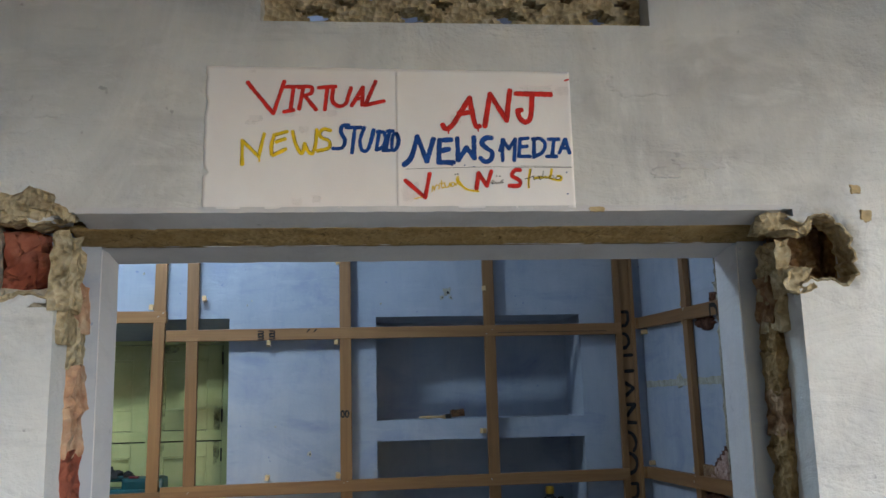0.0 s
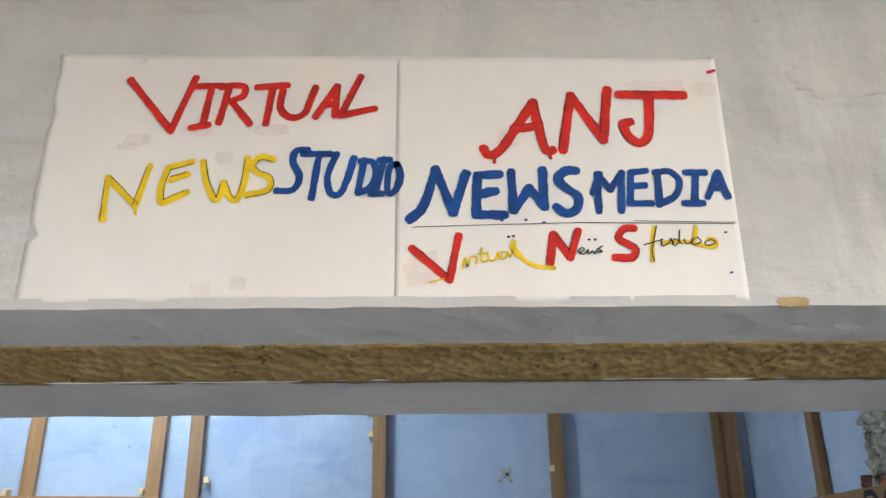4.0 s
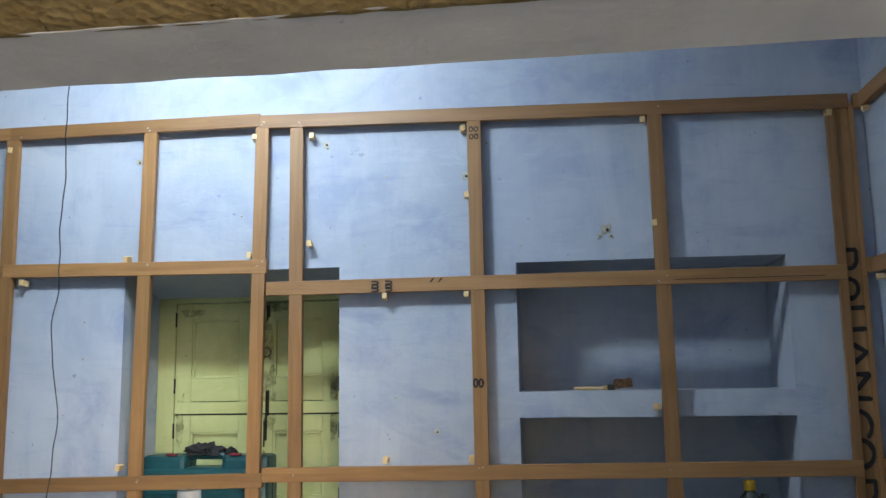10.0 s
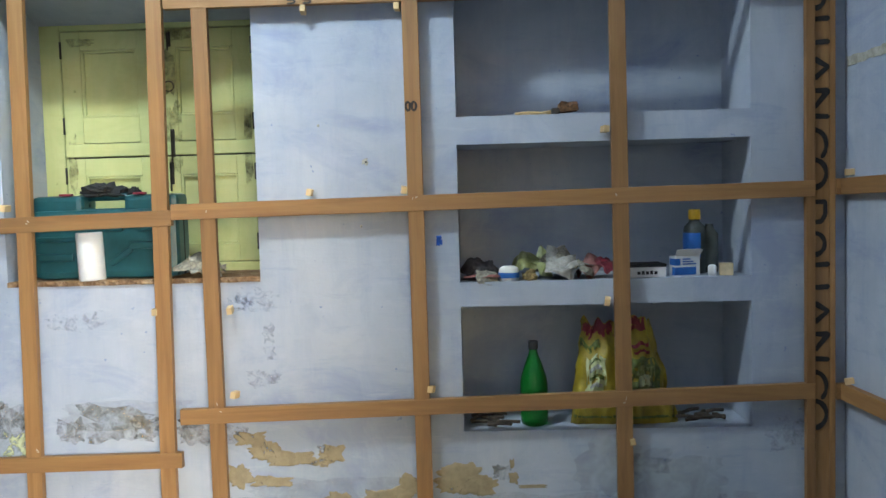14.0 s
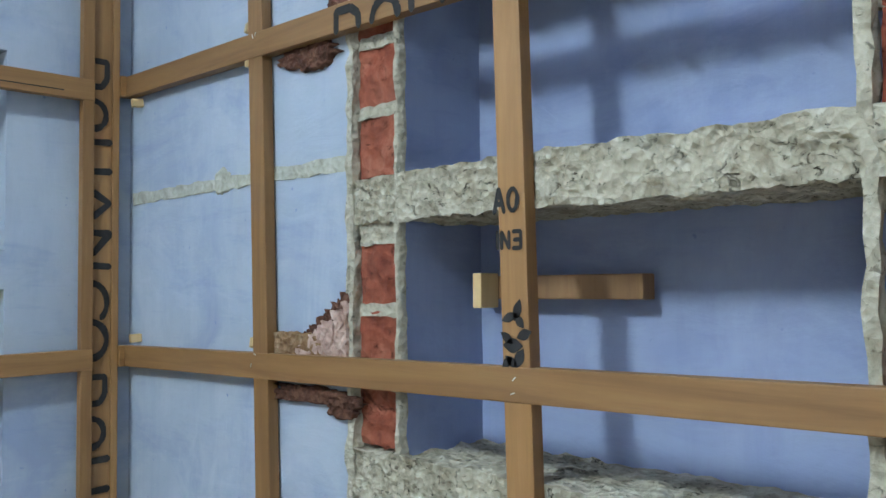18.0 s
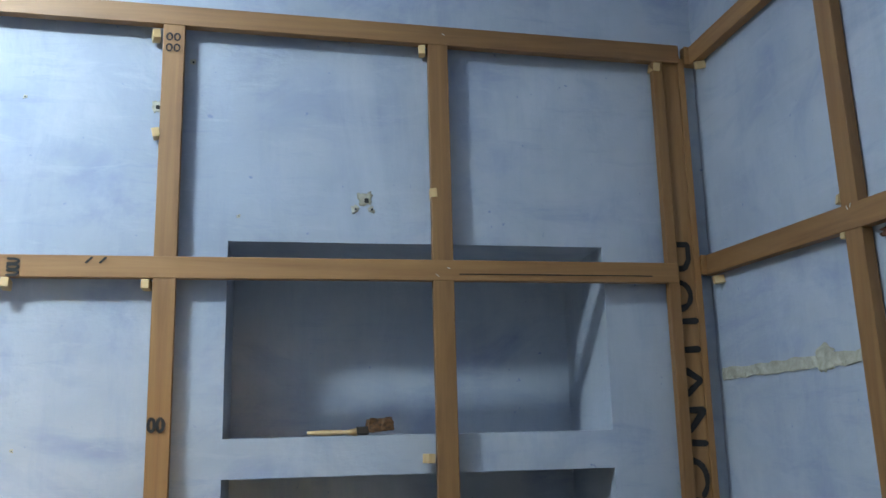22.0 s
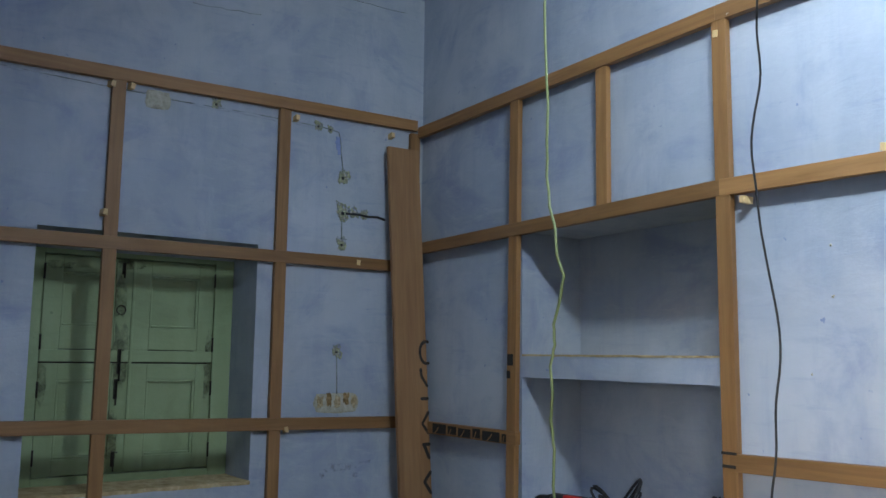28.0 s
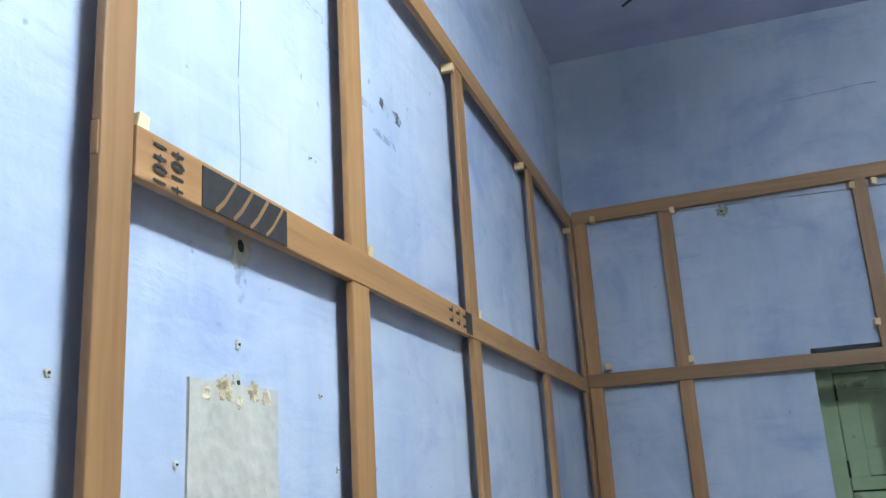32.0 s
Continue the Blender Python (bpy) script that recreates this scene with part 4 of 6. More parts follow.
M_REDDARK = plain("dark_red_ink", (0.28, 0.008, 0.01), 0.85, 0, 0.2, 60)
RED, BLU, YEL = "red painted letter", "blue painted letter", "yellow painted letter"
for glyph in ("59,210 100,158 / 100,158 117,212", "119,203 141,204 / 132,203 127,163 / 117,161 132,164", "147,200 141,166 / ~140,202 152,204 161,202 160,193 149,188 / 150,188 168,165",
              "172,202 199,204 / 186,202 182,165", "~195,198 194,180 204,171 215,175 220,189 224,202", "225,172 243,203 / 243,203 242,173 / 232,183 242,185", "264,213 247,173 / 247,173 277,180"):
    painted(glyph, 0.0066, M_RED, RED, 0, "painted_letter", 1.0, M_REDDARK)
for glyph in ("52,74 52,113 / 52,113 78,87 / 78,87 86,124", "122,128 102,122 / ~102,122 98,106 99,90 106,92 120,99 / 105,111 119,116", "~131,128 136,107 144,92 148,97 150,108 / ~150,108 156,95 162,92 167,106 169,131",
              "~191,130 180,132 173,124 179,117 189,112 188,101 170,96"):
    painted(glyph, 0.0060, M_YEL, YEL, 0, "painted_letter", 1.3, M_INK)
for glyph in ("~220,139 210,138 208,127 214,113 209,101 195,100", "216,135 240,135 / 230,134 225,93", "~245,135 238,114 241,98 249,97 255,111 260,131", "269,129 264,98 / ~266,128 276,127 279,116 275,103 264,98",
              "286,130 279,97 / 282,129 291,129 / 275,97 285,97", "~297,125 291,122 289,107 290,97 296,100 300,113 297,125"):
    painted(glyph, 0.0062, M_BLUEP, BLU)
for glyph in ("~372,140 375,134 381,134 389,141 / 389,141 417,186 / ~417,186 421,160 426,138 432,138 / 399,159 421,162", "441,138 451,193 / 451,193 477,148 / 477,148 484,199", "494,194 552,193 / ~521,194 519,167 516,151 508,145 499,152 496,162 / 496,164 502,166"):
    painted(glyph, 0.0088, M_RED, RED, 0, "painted_letter", 1.0, M_REDDARK)
for glyph in ("~308,73 317,81 323,94 330,120 / 330,120 345,79 / 345,79 356,116", "385,115 366,114 / 366,114 364,77 / 364,77 388,77 / 366,96 381,99", "395,117 396,81 / 396,81 410,102 / 410,102 422,84 / 422,84 422,119", "~451,118 442,118 435,110 442,101 451,94 449,82 440,78 432,84"):
    painted(glyph, 0.0082, M_BLUEP, BLU, 0, "painted_letter", 1.3)
for glyph in ("468,80 469,115 / 469,115 479,100 / 479,100 490,116 / 490,116 487,80 / 464,97 471,115", "511,118 498,116 / 498,116 495,87 / 495,87 513,87 / 497,103 509,104", "521,117 520,87 / ~519,116 531,117 539,108 534,94 519,86", "554,116 550,87 / 545,116 562,116 / 541,87 557,87", "562,93 573,116 / 573,116 579,93 / 566,101 577,101"):
    painted(glyph, 0.0064, M_BLUEP, BLU, 0, "painted_letter", 1.3)
for glyph in ("310,47 341,19 / 341,19 349,58", "424,34 428,59 / 428,59 441,38 / 441,38 449,62", "~496,64 488,64 482,56 489,50 496,45 492,38 478,38"):
    painted(glyph, 0.0070, M_RED, RED, 0, "painted_letter", 1.0, M_REDDARK)
for glyph in ("~393,50 402,37 412,31 427,29", "~513,65 510,50 509,35", "520,51 539,52", "~548,65 546,55 543,51 561,47 563,53 557,54"):
    painted(glyph, 0.0038, M_YEL, "yellow brush swash", 0, "painted_swash")
painted("~324,17 336,20", 0.0016, M_YEL, "yellow brush swash", 0.0006, "painted_swash")
painted("78,87 79,79", 0.0026, M_YEL, "yellow paint drip", 0.0004, "paint_drip")
painted("428,139 430,130", 0.0028, M_RED, "red paint drip", 0.0004, "paint_drip")
painted("381,131 381,126", 0.0028, M_RED, "red paint drip", 0.0004, "paint_drip")
for glyph in ("~352,29 354,38 356,31", "~356,31 359,39 364,38 363,33", "~368,47 368,35 372,36 / 364,41 373,43", "~373,42 374,36 379,37 381,43 382,37", "~388,43 384,43 384,37 388,39 389,43 391,39", "~391,39 396,50 394,54 392,47 395,41 402,37"):
    painted(glyph, 0.0017, M_YEL, "thin yellow letter", 0.0008, "thin_letter", 0.6)
for glyph in (
              "~449,42 453,45 451,47 448,44 451,41 456,44", "~456,45 456,41 460,44 461,41 464,46", "~468,48 465,46 468,43 464,43",
              "~515,66 511,52 509,43 510,35 / 503,49 519,54", "~518,54 518,48 524,51 526,55 527,49", "~532,53 528,54 528,48 532,51 / ~534,62 533,52 535,50", "~537,54 538,50 542,51", "~546,55 543,52 545,49 551,52 548,56", "~559,54 554,51 556,48 563,51 559,54"):
    painted(glyph, 0.0011, M_INK, "thin ink letter", 0.0008, "ink_letter", 0.6)
painted("310,66 382,68 452,69.5 581,68", 0.0006, M_INK, "thin ruled ink line", 0.0008, "ruled_line", 0.6)
painted("497,71 583,69.2", 0.0005, M_INK, "thin ruled ink line", 0.0008, "ruled_line", 0.6)
for x, z in ((390, 57), (394, 57.5), (457, 54), (462, 54)):
    painted(f"{x},{z} {x + 1},{z}", 0.0018, M_INK, "ink dot", 0.0004, "ink_dot")
for x, z, m in ((385, 71.5, M_BLUEP), (420, 69.5, M_BLUEP), (405, 72, M_BLUEP), (572, 24, M_BLUEP), (572, 60, M_BLUEP)):
    painted(f"{x},{z} {x + 1.2},{z + 0.4}", 0.0019, m, "small paint speck", 0.0004, "paint_speck")
M_SMUDGE = flaking("pink_smudge", (0.93, 0.28, 0.28), 0.45, 90, 0.03, 0.25, 0.17)
for x, z, w, h, sd in ((0.072, 2.150, 0.022, 0.010, 1), (0.064, 2.143, 0.018, 0.006, 1.6), (0.148, 2.132, 0.018, 0.010, 2), (0.186, 2.159, 0.030, 0.012, 2.6), (0.139, 2.013, 0.016, 0.010, 3), (0.169, 2.017, 0.014, 0.012, 4), (0.530, 2.202, 0.050, 0.014, 5), (0.572, 2.200, 0.026, 0.014, 6), (0.318, 2.030, 0.026, 0.034, 7), (0.066, 2.229, 0.012, 0.004, 8), (0.125, 2.157, 0.03, 0.008, 9), (0.394, 2.150, 0.02, 0.016, 10)):
    part("paint_smudge", moved(blob(w, h, sd, 0.5, 0.0003), pose(x, PY - 0.0005, z)), M_SMUDGE, sign)
painted("577,217 583,219", 0.0030, M_RED, "small red tick", 0.0004, "red_tick")


# ---------- printing and packing blocks on the battens ----------
def arch_mark(a, b, w, h, half=True):
    """An arch or a closed round mark."""
    return [[(a, b)] + arc(a + w / 2, b + h * 0.5, w / 2, h * 0.5, 180, 0, 8) + [(a + w, b)]] if half else [arc(a + w / 2, b + h / 2, w / 2, h / 2, 0, 360, 12)]


def bar_mark(a, b, h, slant=0.0):
    return [[(a, b), (a + slant, b + h)]]


def print_on(parent, marks, width, place, label="worn black print on the wood"):
    part("print_mark", strokes(marks, width, place), M_INK, parent, label)


# large cropped marks on the second rail before the broken niche, and twice down the corner post
E_RAIL = lambda a, b, l: (FE - 0.0032 - l, 3.436 - a, 2.028 - 0.026 * (FN - 3.436 + a) - H / 2 + b)
POST = lambda z: (lambda a, b, l: (1.407 + 0.86 * b, FN + 0.0095 - l, z - a))
for marks in ([[(0.004, 0.0), (0.004, 0.036)], [(0.004, 0.036), (0.045, 0.036), (0.066, 0.022), (0.068, 0.0)]],
              [arc(0.137, 0.0, 0.034, 0.034, 180, 0, 8)],
              [[(0.204, 0.0), (0.202, 0.047)]], [[(0.276, 0.0), (0.274, 0.047)]],
              [[(0.328, 0.0), (0.352, 0.046), (0.386, 0.0)]],
              [[(0.425, 0.0), (0.427, 0.046)], [(0.427, 0.046), (0.476, 0.0)], [(0.505, 0.0), (0.507, 0.047)]],
              [arc(0.595, -0.002, 0.047, 0.042, 180, 40, 8)], [arc(0.685, -0.004, 0.044, 0.044, 180, 0, 8)]):
    print_on(frame_e, marks, 0.0165, E_RAIL)
    for z in (2.085, 1.315):
        print_on(frame_e, marks, 0.0165, POST(z))
# small block marks: rail over the window, two posts
for x0, n in ((-0.245, 3), (-0.195, 3)):
    for q in range(n):
        print_on(frame_n, arch_mark(0, 0, 0.011, 0.024, q % 2 == 0), 0.0055, lambda a, b, l, q=q, x0=x0: (x0 + b, FN - 0.0042 - l, 2.013 - 0.013 * q - a + 0.006), "small black block print")
for x0 in (-0.03, 0.0):
    print_on(frame_n, bar_mark(0, 0, 0.012, 0.012), 0.005, lambda a, b, l, x0=x0: (x0 + a, FN - 0.0042 - l, 2.012 + b), "small black block print")
for q in range(2):
    print_on(frame_n, arch_mark(0, 0, 0.014, 0.028, False), 0.0075, lambda a, b, l, q=q: (0.12 + 0.019 * q + a, FN - 0.0022 - l, 1.635 + b), "small black block print")
for q in range(4):
    print_on(frame_n, arch_mark(0, 0, 0.013, 0.018, False), 0.004, lambda a, b, l, q=q: (0.122 + 0.018 * (q % 2) + a, FN - 0.0022 - l, 2.535 + 0.028 * (q // 2) + b), "small black block print")
# leaf and block marks on the niche post
NICHE = lambda y, z: (lambda a, b, l: (FE - 0.0012 - l, y - a, z + b))
for y, marks in ((3.058, [[(0.0, 0.0), (0.009, 0.034), (0.019, 0.0)], [(0.004, 0.012), (0.015, 0.012)]]), (3.032, [arc(0.010, 0.017, 0.009, 0.016, 0, 360, 12)])):
    print_on(frame_e, marks, 0.0075, NICHE(y, 1.630), "black block print")
for y, marks in ((3.052, [[(0.0, 0.0), (0.0, 0.024)]]), (3.044, [[(0.0, 0.0), (0.0, 0.024), (0.014, 0.0), (0.014, 0.024)]]), (3.020, [[(-0.002, 0.024), (0.012, 0.024), (0.012, 0.0), (-0.002, 0.0)], [(0.0, 0.012), (0.012, 0.012)]])):
    print_on(frame_e, marks, 0.0062, NICHE(y, 1.577), "black block print")


def leaf_mark(y, z, length, wide, turn):
    """A pointed leaf-shaped print."""
    bm = bmesh.new()
    c, q = math.cos(radians(turn)), math.sin(radians(turn))
    rim = [(u, wide * math.sin(math.pi * u) * sd) for sd, us in ((1, range(0, 9)), (-1, range(7, 0, -1))) for u in [k / 8 for k in us]]
    bm.faces.new([bm.verts.new((FE - 0.0014, y - (length * u * c - v * q), z + length * u * q + v * c)) for u, v in rim])
    part("print_mark", bm, M_INK, frame_e, "black leaf-shaped print")


for y, z, ln, wd, tn in ((3.022, 1.472, 0.034, 0.008, 70), (3.046, 1.472, 0.032, 0.007, 20), (3.004, 1.462, 0.026, 0.007, 130), (3.048, 1.456, 0.03, 0.007, -35), (3.018, 1.448, 0.03, 0.008, 20),
                         (3.044, 1.437, 0.038, 0.011, 0), (3.040, 1.422, 0.03, 0.007, -35), (3.022, 1.404, 0.034, 0.009, 60), (3.046, 1.404, 0.026, 0.007, 40)):
    leaf_mark(y, z, ln, wd, tn)
# dark printed panel and letters on the rail beside the doorway
part("print_panel", box((-1.085, FS + 0.002, 1.953), (-0.905, FS + 0.0032, 1.997)), M_INK, frame_s, "black printed panel with bare curved streaks")
for q in range(4):
    part("print_streak", strokes([[(-0.93 - 0.035 * q, 1.955), (-0.945 - 0.035 * q, 1.968), (-0.968 - 0.035 * q, 1.996)]], 0.005, lambda a, b, l: (a, FS + 0.0036 + l, b)), M_WOOD_X, frame_s)
for row in range(2):
    for q in range(4):
        x0, zz = -0.825 - 0.028 * row, 1.992 - 0.012 * q
        mk = ([[(0, 0), (0.018, 0)]], [[(0, 0), (0.018, 0)], [(0.009, -0.004), (0.009, 0.003)]], arch_mark(0, -0.003, 0.018, 0.007, False))[(q + row) % 3]
        print_on(frame_s, mk, 0.0035, lambda a, b, l, x0=x0, zz=zz: (x0 - a, FS + 0.0032 + l, zz + b), "small black block print")
for q in range(6):
    print_on(frame_s, [[(0, 0), (-0.02, 0.0)], [(-0.02, 0), (-0.02, 0.008)]], 0.006, lambda a, b, l, q=q: (-1.73 + a - 0.045 * (q // 2), FS + 0.0032 + l, 1.985 - 0.02 * (q % 2) + b), "small black block print")
part("print_panel", box((-1.885, FS + 0.002, 1.955), (-1.845, FS + 0.0032, 1.999)), M_INK, frame_s, "black printed panel")
part("gouge", box((0.83, FN - 0.0032, 1.994), (1.33, FN - 0.002, 1.9965)), M_INK, frame_n, "dark pencil-thin split along the rail")
# dark printed rail by the west corner, bands on two posts
for q, (x0, w) in enumerate(((-3.20, 0.10), (-3.085, 0.06), (-3.01, 0.085), (-2.91, 0.05), (-2.845, 0.11), (-2.72, 0.025))):
    part("print_mark", box((x0, FN - 0.0038, 1.253 + 0.004 * (q % 2)), (x0 + w, FN - 0.0024, 1.294 - 0.003 * (q % 3))), M_INK, frame_n, "heavy black print")
    part("print_streak", strokes([[(x0 + w * 0.3, 1.26), (x0 + w * 0.5, 1.275), (x0 + w * 0.6, 1.288)]], 0.005, lambda a, b, l: (a, FN - 0.0042 - l, b)), M_WOOD_X, frame_n)
for x0, x1, z0, z1 in ((-2.688, -2.655, 1.555, 1.60), (-2.692, -2.672, 1.505, 1.535), (-1.715, -1.665, 1.315, 1.323), (-1.713, -1.668, 1.277, 1.286)):
    part("print_mark", box((x0, FN - 0.0036, z0), (x1, FN - 0.0012, z1)), M_INK, frame_n, "black band print")
for o in frame_n.children:
    if o.name.startswith("print_mark"):
        bend(o)

for x, z in ((0.095, 2.58), (0.75, 2.58), (-0.478, 2.58), (-0.70, 2.585), (-1.70, 2.585), (1.385, 2.57), (0.10, 1.965), (0.772, 2.2), (-0.2, 1.965), (-0.485, 2.17), (-0.715, 2.135), (-1.20, 2.135),
             (-1.62, 2.055), (0.105, 1.385), (-0.20, 1.385), (0.75, 1.56), (0.75, 1.01), (-0.72, 1.01), (-0.475, 1.01), (0.82, 0.55), (-0.47, 0.73), (0.175, 0.735), (-1.20, 1.36), (0.105, 2.33)):
    wedge(frame_n, x, FN + 0.016, z, 0.018, 0.04, 0.022)
for y, z in ((3.735, 1.985), (3.737, 2.055), (3.716, 1.412), (3.632, 0.742), (4.258, 2.57), (4.258, 1.985), (4.26, 1.402), (4.26, 0.742), (3.752, 2.57)):
    wedge(frame_e, FE + 0.014, y, z, 0.028, 0.014, 0.02)
for y, z in ((2.315, 2.615), (2.945, 2.61), (3.02, 2.615), (3.725, 2.61), (4.215, 2.61), (2.315, 2.045), (2.945, 2.11), (4.05, 2.0), (3.725, 1.275), (2.315, 1.275), (2.015, 2.62), (2.015, 1.275), (2.015, 2.045)):
    wedge(frame_w, FW - 0.014, y, z, 0.04, 0.018, 0.024)
for x, z in ((-0.815, 2.008), (-1.36, 2.012), (-1.97, 2.012), (-2.58, 2.565), (-2.67, 2.012), (-3.36, 2.565), (-1.885, 2.565)):
    wedge(frame_s, x, FS - 0.014, z, 0.014, 0.028, 0.02)
# bright staples over the joints
M_STAPLE = plain("bright_staple", (0.75, 0.74, 0.70), 0.35, 0.6, 0.05)
for x in (0.137, 0.79, -0.527, -0.667, -1.117, -1.665):
    for z in ((2.622, 2.003, 1.345, 0.69) if x > -0.645 else (2.628, 2.098, 1.318, 0.565)):
        for q in range(random.choice((0, 1, 2, 2))):
            s = bmesh.new()
            add_box(s, (-0.004, -0.0009, -0.0006), (0.004, 0.0003, 0.0006), 0, pose(x + random.uniform(-0.014, 0.014), FN - 0.003, z + random.uniform(-0.012, 0.016), 0, random.uniform(-80, 80), 0))
            part("staple", s, M_STAPLE, frame_n)
for y in (3.705, 3.035, 2.36):
    for z in (2.62, 2.035, 1.375, 0.705):
        for q in range(random.choice((0, 1, 2))):
            s = bmesh.new()
            add_box(s, (-0.0009, -0.004, -0.0006), (0.0003, 0.004, 0.0006), 0, pose(FE - 0.003, y + random.uniform(-0.014, 0.014), z + random.uniform(-0.012, 0.016), random.uniform(-80, 80), 0, 0))
            part("staple", s, M_STAPLE, frame_e)
# splice on the near post
batten(frame_s, (-0.755, FS - 0.010, 1.958), (-0.753, FS - 0.002, 1.99), "dark splice strip")


# ---------- east wall: broken niche ----------
def cleft(y0, y1, z0, z1, kind, seed, x0=XE + 0.012, amp=0.006, x1=XE + 0.2):
    m = {"brick": M_BRICK, "mortar": M_MORTAR, "conc": M_CONC, "crust": M_CRUST}[kind]
    return part("brick" if kind == "brick" else "rubble", rough_box((x0, y0, z0), (x1, y1, z1), amp, 0.013, 36, seed), m, wall_e)


def torn_edge(z):
    """Where the broken plaster of the pier ends: it bellies out low down."""
    return 3.300 - 0.105 * math.exp(-((z - 0.985) / 0.125) ** 2) + 0.005 * noise.noise(Vector((3, 0, z * 17)))


z, k = 0.60, 0
SLABS = ((0.70, 0.77), (1.155, 1.24), (1.635, 1.715))
while z < 2.06:
    top = min(z + 0.125, 2.07)
    for s0, s1 in SLABS:
        if z < s0 < top:
            top = s0
        if s0 <= z < s1:
            z = s1
            top = min(z + 0.125, 2.07)
    cut = 0.012 * noise.noise(Vector((0, 0, z * 5)))
    cleft(3.318 + cut, 3.420, z + 0.003, top - 0.012, "brick", k * 2.1, XE + 0.012, 0.006, XE + 0.045)
    cleft(3.312, 3.415, top - 0.018, top + 0.004, "mortar", k * 1.3, XE + 0.008, 0.006, XE + 0.045)
    cleft(2.44, 2.53 + cut, z + 0.004, top - 0.014, "brick", k * 2.9 + 70)
    cleft(2.43, 2.54, top - 0.018, top + 0.004, "mortar", k * 1.7 + 40)
    z = top
    k += 1
for y0, y1, seed in ((3.418, 3.436, 1.0), (2.535, 2.552, 7.0), (2.42, 2.44, 8.0)):
    part("mortar_edge", rough_box((XE - 0.006, y0, 0.58), (XE + 0.05, y1, 2.10), 0.007, 0.011, 40, seed), M_MORTAR, wall_e)
for (s0, s1), sd in zip(SLABS, (1.0, 2.0, 3.0)):
    part("shelf_slab", rough_box((XE - 0.004, 2.50, s0), (XE + 0.205, 3.43, s1), 0.0075, 0.011, 40, sd), M_CONC, wall_e, "broken rough concrete shelf slab")
part("lintel", rough_box((XE - 0.006, 2.41, 2.06), (XE + 0.205, 3.43, 2.19), 0.014, 0.013, 40, 5.0), M_CONC_D, wall_e, "broken rough concrete lintel")
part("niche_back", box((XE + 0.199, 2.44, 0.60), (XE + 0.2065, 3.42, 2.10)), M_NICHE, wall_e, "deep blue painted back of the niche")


side, lip = bmesh.new(), bmesh.new()
rows_s, rows_l = [], []
for k in range(76):
    z = 0.60 + 1.48 * k / 75
    y = torn_edge(z)
    w = 0.009 + 0.006 * noise.noise(Vector((0, 7, z * 23)))
    rows_s.append([side.verts.new((XE + 0.010 + 0.19 * q / 3, y + (3.296 - y) * q / 3 + 0.002 * noise.noise(Vector((q, z * 9, 0))), z)) for q in range(4)])
    rows_l.append([lip.verts.new((XE + dx + 0.006 * noise.noise(Vector((dy * 300, z * 45, dx * 90))), y + dy * w / 0.016, z)) for dx, dy in ((0.014, -0.003), (-0.003, -0.004), (-0.008, 0.004), (-0.004, 0.012), (0.022, 0.020), (0.05, 0.018))])
for rows, bm in ((rows_s, side), (rows_l, lip)):
    for p, q in zip(rows, rows[1:]):
        for u in range(len(p) - 1):
            bm.faces.new((p[u], p[u + 1], q[u + 1], q[u])).smooth = True
face = bmesh.new()
rows_f = []
for k in range(76):
    z = 0.60 + 1.48 * k / 75
    y = torn_edge(z) + 0.003
    rows_f.append([face.verts.new((XE + 0.016 + 0.007 * noise.noise(Vector((q * 1.7, z * 38, 4))) - (0.004 if q == 0 else 0), y + (3.335 - y) * q / 5, z)) for q in range(6)])
for p, q in zip(rows_f, rows_f[1:]):
    for u in range(5):
        face.faces.new((p[u], p[u + 1], q[u + 1], q[u]))
part("brick_face", face, M_BRICK, wall_e, "broken red brick face of the torn pier")
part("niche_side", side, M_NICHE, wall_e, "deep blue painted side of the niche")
part("mortar_edge", lip, M_MORTAR, wall_e, "torn plaster edge")
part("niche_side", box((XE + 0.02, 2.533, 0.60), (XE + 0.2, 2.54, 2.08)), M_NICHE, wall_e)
M_PINKB = rubble("pink_broken_brick", ((0.30, 0.19, 0.15), (0.46, 0.31, 0.25), (0.58, 0.43, 0.36)), 80, 0.6)
# holes knocked into the plaster: raised patches, the near-black ones coloured as hole shade
for y, zz, w, h, sd, m in ((3.555, 1.968, 0.20, 0.040, 3.3, M_HOLE_SHADE), (3.53, 1.955, 0.10, 0.04, 1.3, M_HOLE_SHADE), (3.455, 2.045, 0.06, 0.05, 2.9, M_HOLE_SHADE), (3.585, 1.412, 0.17, 0.045, 5.2, M_JAMB), (3.55, 1.322, 0.28, 0.034, 9.1, M_HOLE_SHADE), (3.45, 1.308, 0.10, 0.04, 6.1, M_HOLE_SHADE),
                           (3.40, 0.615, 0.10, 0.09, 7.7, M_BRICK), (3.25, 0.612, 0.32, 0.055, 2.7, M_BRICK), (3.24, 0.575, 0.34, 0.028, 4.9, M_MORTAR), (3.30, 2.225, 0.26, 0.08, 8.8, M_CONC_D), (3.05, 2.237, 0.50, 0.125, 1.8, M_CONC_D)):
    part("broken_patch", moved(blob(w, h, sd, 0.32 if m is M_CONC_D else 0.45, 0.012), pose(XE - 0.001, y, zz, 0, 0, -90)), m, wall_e)
